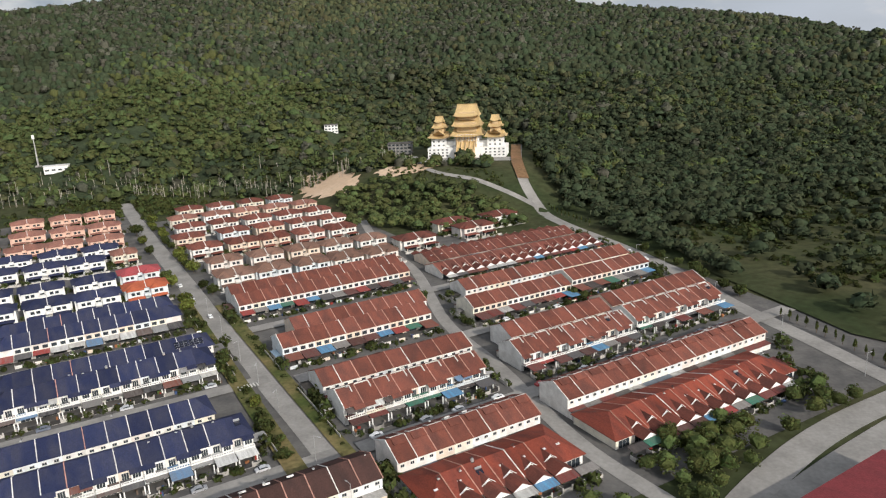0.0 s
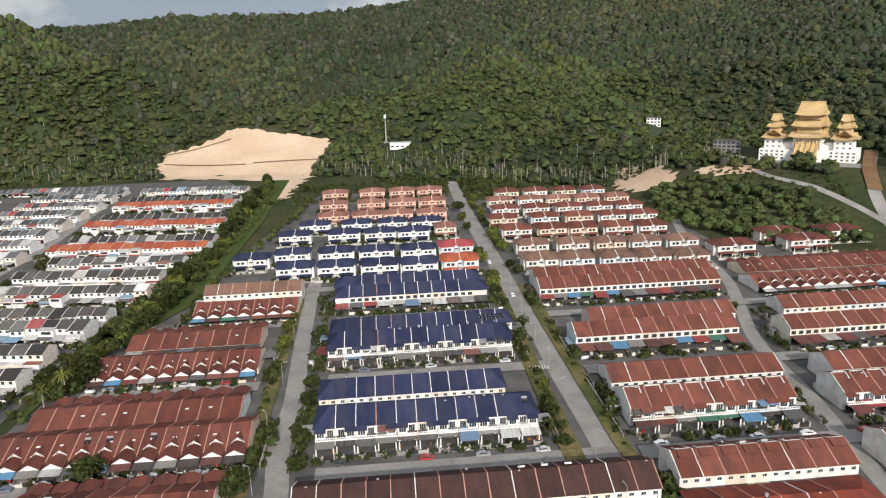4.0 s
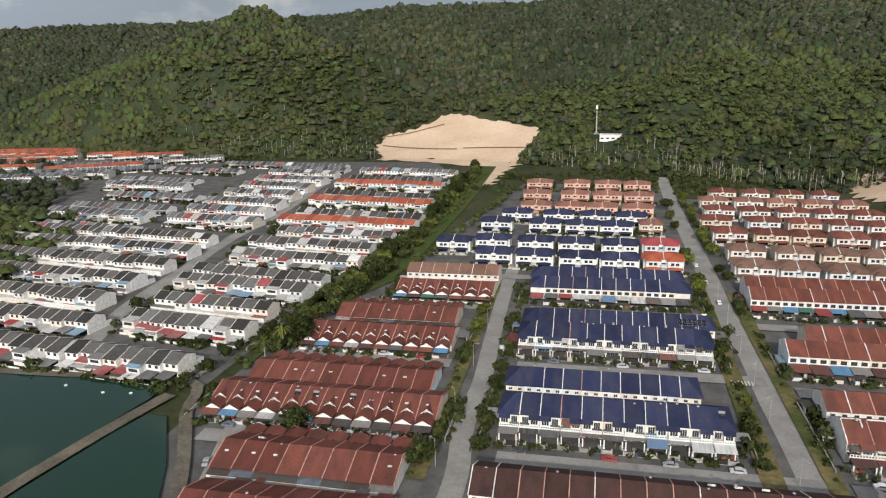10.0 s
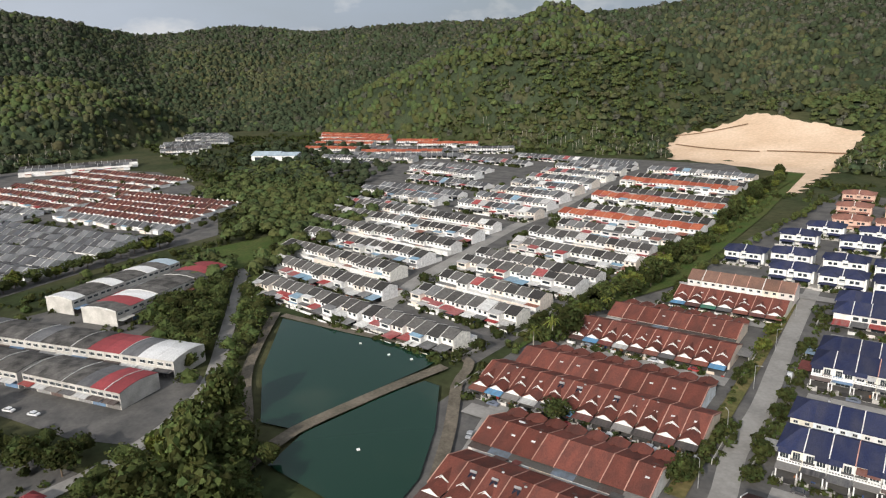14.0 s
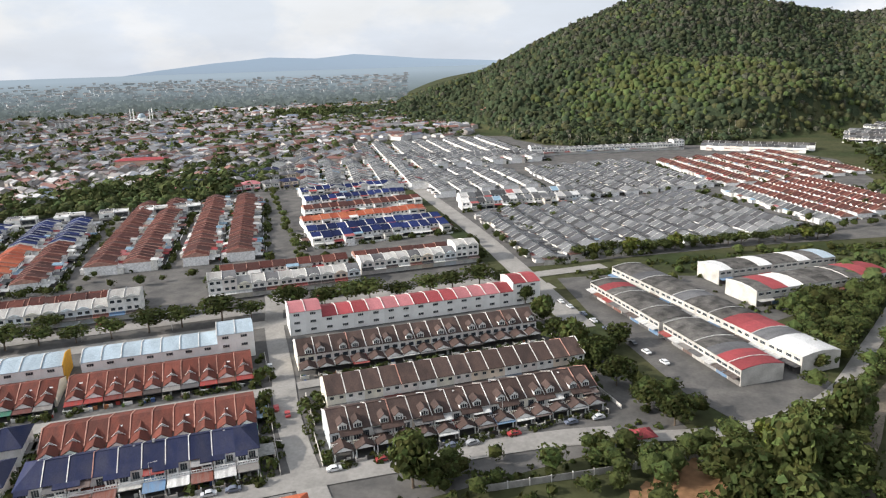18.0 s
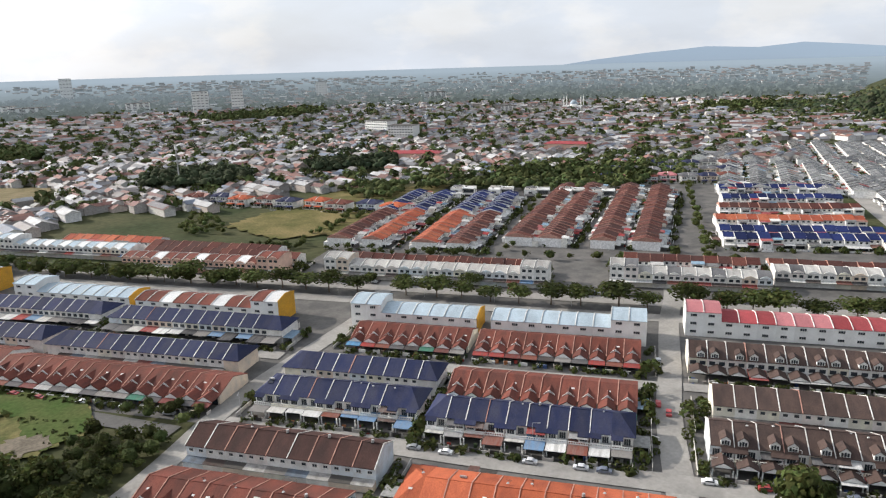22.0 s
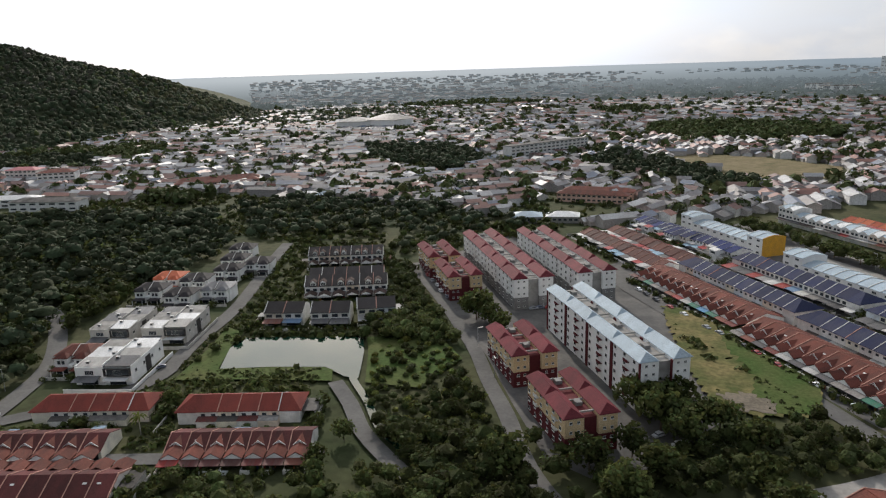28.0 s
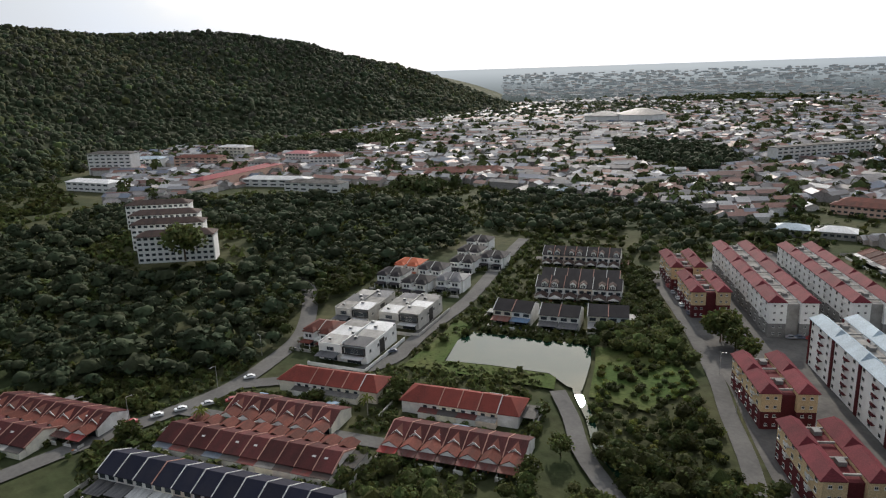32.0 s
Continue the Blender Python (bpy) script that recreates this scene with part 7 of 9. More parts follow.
# ---- the temple under the hill ----
def flared(g, x0, x1, y0, y1, ze, zr, k=0):
    """A swept roof with upturned corners."""
    cx, cy = (x0 + x1) / 2, (y0 + y1) / 2
    rx = (x1 - x0) * 0.40
    n = 6
    def ring(f):
        out = []
        z = ze + (zr - ze) * (f ** 1.7)
        hx, hy = (x1 - x0) / 2 * (1 - f) + rx * f, (y1 - y0) / 2 * (1 - f) + 0.15 * f
        for sx, sy, ex, ey in ((-1, -1, 1, -1), (1, -1, 1, 1), (1, 1, -1, 1), (-1, 1, -1, -1)):
            for i in range(n):
                t = i / n
                px, py = sx + (ex - sx) * t, sy + (ey - sy) * t
                lift = (abs(2 * t - 1) ** 3) * 1.3 * (1 - f)
                out.append((cx + px * hx, cy + py * hy, z + lift))
        return out
    rings = [ring(f) for f in (0, 0.25, 0.5, 0.75, 1.0)]
    i0 = len(g.v)
    m = 4 * n
    for r_ in rings:
        g.v.extend(r_)
    for a in range(len(rings) - 1):
        for b in range(m):
            c = (b + 1) % m
            g.f.append((i0 + a * m + b, i0 + a * m + c, i0 + (a + 1) * m + c, i0 + (a + 1) * m + b))
            g.m.append(k)
    g.f.append(tuple(i0 + b for b in range(m))[::-1])
    g.m.append(k)
    g.box(cx - rx, cy - 0.4, zr, cx + rx, cy + 0.4, zr + 0.9, k)
    return g


def temple():
    P = []
    def add(n, g, loc=(0, 0, 0), lab=""):
        P.append((n, g.mesh(n), loc, lab))
    add("podium", Geo("plaster_white").box(-36, 4, 0, 36, 34, 9))
    add("forecourt", Geo("concrete").box(-40, -16, -3, 44, 4, 0.3))
    add("main_hall", Geo("plaster_white").box(-11, 6, 9, 11, 30, 20))
    add("grand_stair", Geo("gold_tile", "cream").prism([(-13, 0.3), (7, 15), (7, 0.3)], -8, 8), (0, 0, 0), "broad golden stair")
    for k in (-8, -4, 0, 4, 8):
        add("stair_rail", Geo("cream").prism([(-13, 0.3), (-13, 1.6), (7, 16.3), (7, 15)], k - 0.3, k + 0.3))
    add("lower_roof", flared(Geo("gold_tile"), -15, 15, 1, 35, 18.5, 27), (0, 0, 0), "golden tiled swept roof")
    add("upper_wall", Geo("cream").box(-9, 9, 22, 9, 27, 30))
    add("middle_roof", flared(Geo("gold_tile"), -13.5, 13.5, 4, 32, 26.5, 35.5))
    add("top_wall", Geo("cream").box(-8, 11, 32, 8, 25, 39))
    add("top_roof", flared(Geo("gold_tile"), -11.5, 11.5, 6, 30, 35, 44.5))
    for s in (-1, 1):
        cx = 26 * s
        add("wing_hall", Geo("plaster_white").box(cx - 7, 8, 9, cx + 7, 24, 17))
        add("wing_roof", flared(Geo("gold_tile"), cx - 10, cx + 10, 5, 27, 17, 21.5))
        add("wing_gable", Geo("plaster_white", "gold_tile").gable(cx - 6, cx + 6, 5.5, 14, 20, 24, 0.3, 1, "y"))
        add("wing_tower", Geo("cream").box(cx - 4.5, 11, 20, cx + 4.5, 21, 26))
        add("wing_tower_roof", flared(Geo("gold_tile"), cx - 7, cx + 7, 8.5, 23.5, 25.5, 29))
        add("spire_wall", Geo("cream").box(cx - 2.5, 13.5, 27, cx + 2.5, 18.5, 31))
        add("spire_roof", flared(Geo("gold_tile"), cx - 4.5, cx + 4.5, 11.5, 20.5, 30.5, 35))
        add("link_hall", Geo("plaster_white").box(min(s * 11, s * 19), 12, 9, max(s * 11, s * 19), 26, 14))
        for f in range(3):
            for i in range(5):
                P.append(("window", window_mesh(1.8, 1.3), (cx - 8 + i * 4, 4.0, 1.6 + f * 2.6)))
        for i in range(3):
            for f in range(2):
                P.append(("window", window_mesh(1.8, 1.3), (cx - 4.5 + i * 4.5, 8.0, 10.3 + f * 3.4)))
    for i in range(8):
        add("column", Geo("cream").cyl(-9.1 + i * 2.6, 5.2, 9, 20, 0.45))
    thing("temple", P, pose(16, 612, 24, 0, 0, -10) @ Matrix.Diagonal((0.95, 1, 1, 1)), "white temple with tiers of golden swept roofs", "temple")


temple()
slab(-4.0, -55, 660, 22, 12, 12, 4, 6, "grey_paint", "roof_flat", "grey annexe block with rows of windows", 22, "annexe", True)
slab(10.0, -128, 752, 14, 10, 9, 3, 4, "plaster_white", "roof_flat", "small white house on the wooded slope", 37.5, "hillside_house", True)
slab(24.0, -380, 662, 22, 9, 7, 1, 4, "plaster_white", "sheet_white", "low white shed beside the mast", 20.5, "shed", True)
thing("radio_mast", [("pole", Geo("metal_pale").cyl(0, 0, 0, 30, 0.9, 0.35, 8).mesh("pole")), ("antenna", Geo("plaster_white").box(-0.9, -0.9, 26, 0.9, 0.9, 30).mesh("antenna")), ("base", Geo("concrete").box(-2, -2, -1, 2, 2, 0.6).mesh("base"))], pose(-398, 686, 26), "slender white radio mast with antennas", "mast")
thing("radio_mast", [("pole", Geo("metal_pale").cyl(0, 0, 0, 42, 0.9, 0.4, 8).mesh("pole")), ("antenna", Geo("plaster_white").box(-0.9, -0.9, 37, 0.9, 0.9, 42).mesh("antenna")), ("base", Geo("concrete").box(-2, -2, -1, 2, 2, 0.6).mesh("base"))], pose(-124, -702, 0), "slender white radio mast with antennas", "mast")
thing("hill_pavilion", [("wall", Geo("plaster_white").box(-9, -9, 0, 9, 9, 10).mesh("wall")), ("upper_wall", Geo("plaster_white").box(-5, -5, 12, 5, 5, 18).mesh("upper_wall")), ("lower_roof", flared(Geo("tile_peach"), -12, 12, -12, 12, 10, 13).mesh("lower_roof")), ("roof", flared(Geo("tile_peach"), -8, 8, -8, 8, 18, 22).mesh("roof"))], pose(-1162, -490, 6, 0, 0, 30), "pale tiered house at the hill foot", "house")


def mosque():
    P = [("prayer_hall", Geo("plaster_white").box(-35, -35, 0, 35, 35, 14).mesh("prayer_hall")), ("drum", Geo("plaster_white").cyl(0, 0, 14, 22, 17, 17, 20).mesh("drum"))]
    g = Geo("sheet_pale")
    for i in range(6):
        a, b = i * 15, (i + 1) * 15
        g.cyl(0, 0, 22 + 17 * math.sin(radians(a)), 22 + 17 * math.sin(radians(b)), 17 * math.cos(radians(a)), max(0.05, 17 * math.cos(radians(b))), 20, cap=False)
    P.append(("dome", g.mesh("dome", True)))
    for x, y in ((-38, -38), (38, -38), (38, 38), (-38, 38)):
        P.append(("minaret", Geo("plaster_white").cyl(x, y, 0, 48, 2.6, 2.0, 10).cyl(x, y, 38, 40, 4, 4, 10).cyl(x, y, 48, 58, 2.4, 0.1, 10).mesh("minaret")))
    thing("mosque", P, pose(-1092, -1256, 0, 0, 0, 40) @ Matrix.Diagonal((0.5, 0.5, 0.55, 1)), "white mosque with a pale dome and minarets", "mosque")


mosque()
thing("sports_hall", [("drum_wall", Geo("plaster_white").cyl(0, 0, 0, 18, 42, 42, 20).mesh("drum_wall")), ("roof", Geo("sheet_grey").cyl(0, 0, 18, 26, 44, 12, 20).mesh("roof")), ("side_hall", Geo("plaster_white").box(35, -25, 0, 95, 25, 15).mesh("side_hall")), ("side_roof", Geo("roof_pale").hip(33, 97, -27, 27, 15, 22).mesh("side_roof"))], pose(707, -1120, 0, 0, 0, 20), "large pale round sports hall", "sports hall")
for x, y, L, D_ in ((-1976, -1408, 240, 90), (-1700, -1900, 160, 70), (-900, -2400, 140, 60), (-2300, -900, 200, 80), ):
    slab(math.degrees(math.atan2(y, x)) - 90, x, y, L, D_, 8, 1, 8, "grey_paint", "roof_pale", "low factory shed with pale metal roof", name="factory_shed", flat=True)
for th, x, y, L, D_, rm in ((203, 188, -450, 21, 15, "sheet_pale"), (197, 166, -460, 22, 14, "sheet_white"), (200, 396, -472, 15, 12, "sheet_white"), (190, 380, -478, 15, 10, "sheet_pale"), (214, 392, -488, 22, 10, "sheet_grey"), (210, 488, -580, 30, 16, "sheet_grey"), (176, 262, -640, 30, 18, "sheet_grey")):
    slab(th, x, y, L, D_, 4.5, 1, 6, "concrete", rm, "low workshop shed with sloping metal roof", name="workshop_shed")
for th, x, y, L in ((226, 540, -468, 78), (226, 552, -482, 78), (184, 186, -539, 56), (184, 186, -556, 56)):
    slab(th, x, y, L, 12, 6.5, 2, 14, "plaster_pink", "tile_maroon", "long terrace with faded red tiled roof", name="terrace_house")


# ---- trees ----
def leaf_cloud(rad, n, size, lumps=7, flat=0.75, seed=1):
    """Vertices and triangles of a crown of leaf clumps round its own middle."""
    r = np.random.default_rng(seed)
    c = r.normal(size=(lumps, 3))
    c /= np.linalg.norm(c, axis=1)[:, None]
    c *= rad * r.uniform(0.35, 0.62, (lumps, 1))
    c[:, 2] = np.abs(c[:, 2]) * 0.9 - rad * 0.12
    k = r.integers(0, lumps, n)
    dr = r.normal(size=(n, 3))
    dr /= np.linalg.norm(dr, axis=1)[:, None]
    p = c[k] + dr * rad * r.uniform(0.36, 0.56, (n, 1))
    nor = dr + 0.7 * r.normal(size=(n, 3))
    nor /= np.linalg.norm(nor, axis=1)[:, None]
    a = np.cross(nor, r.normal(size=(n, 3)))
    a /= np.linalg.norm(a, axis=1)[:, None]
    b = np.cross(nor, a)
    s = size * r.uniform(0.6, 1.4, (n, 1))
    q = np.stack([p - a * s - b * s * 0.5, p + a * s - b * s * 0.6, p + a * s * 0.5 + b * s * 0.9 + nor * s * 0.25, p - a * s * 0.7 + b * s * 0.7], 1)
    q[:, :, 2] *= flat
    tri = np.array([[0, 1, 2], [0, 2, 3]])[None] + (np.arange(n) * 4)[:, None, None]
    return q.reshape(-1, 3), tri.reshape(-1, 3), c * np.array([1, 1, flat])


def woods(name, pts, rad, material, label, n=90, size=0.85):
    """Many crowns of leaf clumps over dark cores, in one mesh."""
    pts = np.asarray(pts, dtype=float)
    if not len(pts):
        return
    V, F, base = [], [], 0
    protos = [leaf_cloud(1.0, n, size / 5.0, 7, 0.8, 50 + i) for i in range(6)]
    bv, bf = DOME if material.startswith("canopy") else BLOB1
    for i, (p, r_) in enumerate(zip(pts, rad)):
        v, f, c = protos[i % 6]
        a = rng.uniform(0, 6.28)
        rot = np.array([[math.cos(a), -math.sin(a), 0], [math.sin(a), math.cos(a), 0], [0, 0, 1]])
        V.append(v @ rot.T * r_ * rng.uniform(0.85, 1.15, 3) + p)
        F.append(f + base)
        base += len(v)
        V.append(bv * r_ * np.array([0.66, 0.66, 0.56]) * (1 + 0.14 * rng.normal(size=(len(bv), 1)).clip(-1.7, 1.7)) + p)
        F.append(bf + base)
        base += len(bv)
    setting(name, fast_mesh(name, np.concatenate(V), np.concatenate(F), material, material.startswith("canopy")), label, "trees", "stuff")


TREES = {}
MEADOW = [(136, 440), (175, 420), (232, 392), (262, 340), (215, 268), (172, 236), (150, 262), (137, 320), (128, 380)]
FIELD = [(-440, 37), (-459, 91), (-394, 70), (-384, 47)]


def tree_meshes(kind):
    if kind in TREES:
        return TREES[kind]
    seed = sum(map(ord, kind))
    r = random.Random(seed)
    spec = {"rain": (6.2, 0.5, 3.8), "broad": (5.2, 0.85, 3.2), "round": (3.6, 0.95, 2.2), "tall": (4.2, 1.25, 4.2), "bush": (1.8, 0.9, 0.8), "yellow": (4.2, 0.95, 2.5)}[kind]
    R, flat, h = spec
    v, f, cs = leaf_cloud(R, 540 if kind != "bush" else 160, 0.54 if kind != "bush" else 0.32, 11, flat, seed)
    crown = fast_mesh("crown", v + np.array([0, 0, h + R * flat * 0.35]), f, "leaf_light" if kind == "yellow" else "leaf", False)
    g = Geo("bark")
    g.cyl(0, 0, 0, h, 0.26 if R > 2 else 0.1, 0.15 if R > 2 else 0.05, 7)
    for c in cs[:6]:
        tip = Vector((c[0], c[1], c[2] + h + R * flat * 0.35))
        foot = Vector((0, 0, h * 0.75))
        d = (tip - foot).normalized()
        s = d.orthogonal().normalized() * 0.1
        t = d.cross(s)
        i = len(g.v)
        for q, k in ((foot, 1.0), (tip, 0.35)):
            g.v.extend([tuple(q + (s * math.cos(w) + t * math.sin(w)) * k) for w in (0, 2.1, 4.2)])
        for w in range(3):
            g.f.append((i + w, i + (w + 1) % 3, i + 3 + (w + 1) % 3, i + 3 + w))
            g.m.append(0)
    TREES[kind] = (crown, g.mesh("trunk"))
    return TREES[kind]


TL = {"rain": "spreading green rain tree with a flat crown", "broad": "leafy green broadleaf tree with spreading limbs", "round": "small round leafy street tree", "tall": "tall leafy tree with narrow crown", "bush": "low clipped green shrub", "yellow": "yellow-green leafy tree with round crown"}


def tree(kind, x, y, s=1.0, z=0.0):
    if not free(x, y, 1.0 if kind == "bush" else 2.5):
        return
    c, t = tree_meshes(kind)
    m = pose(x, y, z, 0, 0, random.uniform(0, 360)) @ Matrix.Diagonal((s * random.uniform(0.9, 1.1), s * random.uniform(0.9, 1.1), s * random.uniform(0.88, 1.15), 1))
    thing("shrub" if kind == "bush" else "tree", [("trunk", t), ("crown", c)], m, TL[kind], "shrub" if kind == "bush" else "tree", "shrubs" if kind == "bush" else "trees", solid=True)


def palm_meshes():
    if "palm" in TREES:
        return TREES["palm"]
    g = Geo("pale_bark").cyl(0, 0, 0, 6.2, 0.2, 0.14, 7).mesh("trunk")
    f = Geo("leaf_light")
    for k in range(15):
        a, lift = k * 2.4, 0.5 + 0.5 * math.sin(k * 1.7)
        prev = None
        for i in range(7):
            t = i / 6
            r_, z = 3.0 * t, 6.2 + lift * 1.6 * math.sin(t * 2.3) - 1.5 * t * t
            w = 0.34 * math.sin(math.pi * min(1, t * 0.9 + 0.1)) + 0.04
            cx, cy = r_ * math.cos(a), r_ * math.sin(a)
            cur = [(cx - w * math.sin(a), cy + w * math.cos(a), z - 0.18), (cx, cy, z), (cx + w * math.sin(a), cy - w * math.cos(a), z - 0.18)]
            if prev:
                f.face([prev[0], prev[1], cur[1], cur[0]]).face([prev[1], prev[2], cur[2], cur[1]])
            prev = cur
    TREES["palm"] = (f.mesh("fronds"), g)
    return TREES["palm"]


def palm(x, y, s=1.0):
    if not free(x, y):
        return
    c, t = palm_meshes()
    thing("palm_tree", [("trunk", t), ("fronds", c)], pose(x, y, 0, 0, 0, random.uniform(0, 360)) @ Matrix.Diagonal((s, s, s, 1)), "palm tree with drooping green fronds", "palm", "palms", solid=True)


def cypress(x, y, s=1.0):
    def b():
        v, f, c = leaf_cloud(1.0, 240, 0.2, 9, 1.0, 5)
        v = v * np.array([0.75, 0.75, 2.1]) + np.array([0, 0, 2.6])
        v[:, :2] *= np.clip(1.25 - v[:, 2:] / 5.2, 0.15, 1)
        return (fast_mesh("crown", v, f, "leaf", False), Geo("bark").cyl(0, 0, 0, 1.6, 0.12, 0.08, 6).mesh("trunk"))
    c, t = cached("cypress", b)
    thing("conifer", [("trunk", t), ("crown", c)], pose(x, y, 0, 0, 0, random.uniform(0, 360)) @ Matrix.Diagonal((s, s, s, 1)), "slim dark green columnar conifer", "tree", "roadside conifers", solid=True)


def along(pts, step, off=0.0, jit=1.0):
    """Places at even steps along a line, moved aside by off."""
    out, left = [], step * 0.5
    for (x0, y0), (x1, y1) in zip(pts, pts[1:]):
        L = math.hypot(x1 - x0, y1 - y0)
        while left < L:
            t = left / L
            nx, ny = -(y1 - y0) / L, (x1 - x0) / L
            o = off + random.uniform(-jit, jit)
            out.append((x0 + (x1 - x0) * t + nx * o, y0 + (y1 - y0) * t + ny * o))
            left += step * random.uniform(0.75, 1.25)
        left -= L
    return out


def scatter(poly, spacing, jit=0.45):
    xs, ys = [p[0] for p in poly], [p[1] for p in poly]
    gx, gy = np.meshgrid(np.arange(min(xs), max(xs), spacing), np.arange(min(ys), max(ys), spacing * 0.87), indexing="ij")
    gx = gx + rng.uniform(-jit, jit, gx.shape) * spacing
    gy = gy + rng.uniform(-jit, jit, gy.shape) * spacing
    k = inside(poly, gx, gy)
    return np.stack([gx[k], gy[k]], 1)


def wood(poly, spacing, r0, r1, label, material="canopy", n=80, up=0.9, size=0.85, keep=1.0):
    p = scatter(poly, spacing)
    p = p[(rng.random(len(p)) < keep) & free(p[:, 0], p[:, 1], 2.5) & ~inside(FIELD, p[:, 0], p[:, 1]) & (~inside(MEADOW, p[:, 0], p[:, 1]) | (rng.random(len(p)) < 0.4))]
    r_ = rng.uniform(r0, r1, len(p))
    z = height(p[:, 0], p[:, 1]) + r_ * up
    woods("woodland", np.column_stack([p, z]), r_, material, label, n, size)


# canal belt, verges and avenues
BELT = [(-202, 118), (-227, 152), (-254, 211), (-294, 286), (-346, 367), (-400, 455), (-450, 545)]
for i, (x, y) in enumerate(along(BELT, 9.0, -4, 5)):
    tree(("broad", "yellow", "tall", "round", "broad")[i % 5], x, y, random.uniform(0.8, 1.35))
wood([(-215, 128), (-225, 122), (-300, 262), (-345, 345), (-420, 470), (-395, 480), (-335, 385), (-262, 245)], 5.5, 1.6, 3.2, "dense shrubs and small trees beside the canal", "leaf", 70, 0.6, 0.6)
for x, y in along([(-225, 128), (-240, 170), (-270, 232)], 14, -8, 3):
    palm(x, y, random.uniform(0.9, 1.3))
for x, y in along([xy(N, 47, 175), xy(N, 49, 345)], 11, 0, 1.2):
    random.choice((lambda a, b: tree("round", a, b, random.uniform(0.6, 1.05)), lambda a, b: tree("bush", a, b, random.uniform(0.9, 1.4)), lambda a, b: tree("yellow", a, b, random.uniform(0.6, 0.9)), lambda a, b: tree("bush", a, b, 1.2)))(x, y)
for x, y in along([xy(N, 62, 130), xy(N, 64, 330)], 13, 0, 1.0):
    tree(random.choice(("bush", "bush", "round")), x, y, random.uniform(0.6, 1.0))
for x, y in along([xy(N, -30.6, 160), xy(N, -31.0, 335)], 13, 0, 1.0):
    tree(random.choice(("bush", "round", "bush", "round")), x, y, random.uniform(0.6, 1.1))
for x, y in along([xy(N, -45, 160), xy(N, -46, 340)], 16, 0, 1.0):
    tree(random.choice(("bush", "round", "yellow")), x, y, random.uniform(0.6, 1.0))
for x, y in along([xy(N, 50, 345), xy(N, 52, 600)], 9, 0, 2.0):
    tree(random.choice(("broad", "round", "yellow")), x, y, random.uniform(0.7, 1.15))
for x, y in along([xy(N, 62, 345), xy(N, 64, 560)], 11, 0, 2.0):
    tree(random.choice(("round", "yellow")), x, y, random.uniform(0.7, 1.0))
for x, y in along([xy(N, 124, 150), xy(N, 150, 330)], 12, 0, 1.5):
    tree(random.choice(("round", "bush")), x, y, random.uniform(0.6, 1.0))
for x, y in along([(144, 205), (135, 245), (126, 275)], 5.0, -6, 0.4):
    cypress(x, y, random.uniform(0.9, 1.2))
for x, y in along([(60, 520), (70, 480), (85, 440)], 5.0, 6, 0.4):
    cypress(x, y, random.uniform(0.9, 1.2))
for x, y in along([(95, 395), (112, 340), (122, 290)], 13, 6, 1.0):
    tree("round", x, y, random.uniform(0.7, 1.0))
wood([(-90, 560), (-50, 545), (20, 520), (45, 490), (52, 450), (-10, 440), (-70, 470), (-80, 520)], 7.5, 3.4, 5.5, "dense green grove behind the houses", "canopy_young", 90)
# park and woods east of the estate
wood([(75, 700), (72, 560), (84, 470), (108, 400), (130, 330), (146, 270), (170, 225), (240, 250), (300, 350), (420, 520), (380, 680)], 12.5, 4.2, 6.8, "dark green park woods", "canopy", 60, 0.9, 1.1, 0.55)
wood([(75, 700), (72, 560), (90, 480), (125, 400), (180, 420), (240, 470), (330, 560), (420, 640), (350, 760), (200, 760)], 9.5, 4.2, 6.5, "dark green park woods", "canopy", 50, 0.95, 1.15, 0.8)
wood([(95, 445), (112, 385), (134, 320), (140, 345), (128, 400), (112, 450)], 7.0, 3.5, 5.5, "dark trees beside the road", "canopy", 90)
LEAFY = "dense leafy trees with rounded crowns"
for poly in ([(28, 151), (51, 170), (59, 182), (80, 190), (90, 179), (106, 199), (121, 201), (110, 187), (86, 168), (71, 153), (63, 149)], [(99, 203), (117, 214), (132, 200), (115, 190)]):
    wood(poly, 5.5, 2.6, 4.4, LEAFY, "leaf", 186, 0.85, 0.5, 0.85)
# pond side, west
for x, y in ((-118, 108), (-125, 112), (-112, 100), (-150, 128), (-158, 100), (-165, 112), (-100, 92), (-122, 122), (-145, 140), (-92, 100)):
    tree(random.choice(("round", "broad", "yellow")), x, y, random.uniform(0.7, 1.1))
wood([(-215, 15), (-195, -35), (-165, -55), (-140, -30), (-150, 10), (-175, 30), (-195, 25)], 8.0, 3.6, 5.6, "leafy trees beside the pond", "leaf", 161, 0.9, 0.55, 0.75)
wood([(-245, 30), (-300, 52), (-390, 62), (-392, 48), (-300, 20), (-235, 10)], 7.5, 3.2, 5.0, "leafy trees along the lane", "leaf", 170, 0.9, 0.6)
wood([(-215, 10), (-262, 18), (-278, 25), (-300, 40), (-330, 45), (-345, 20), (-300, 8), (-280, 30), (-240, 20)], 8.0, 3.5, 5.5, "dark leafy trees", "leaf", 160, 0.9, 0.6)
wood([(-345, 40), (-395, 95), (-440, 140), (-520, 190), (-620, 160), (-600, 90), (-480, 70), (-430, 40), (-380, 20)], 9.0, 4.5, 7.0, "dense woodland between the quarters", "canopy_young", 52, 0.95)
wood([(-560, 180), (-700, 260), (-900, 300), (-1000, 200), (-880, 60), (-700, 100), (-620, 150)], 13.0, 4.5, 7.0, "woodland between the quarters", "canopy", 60, 0.9, 0.9, 0.6)
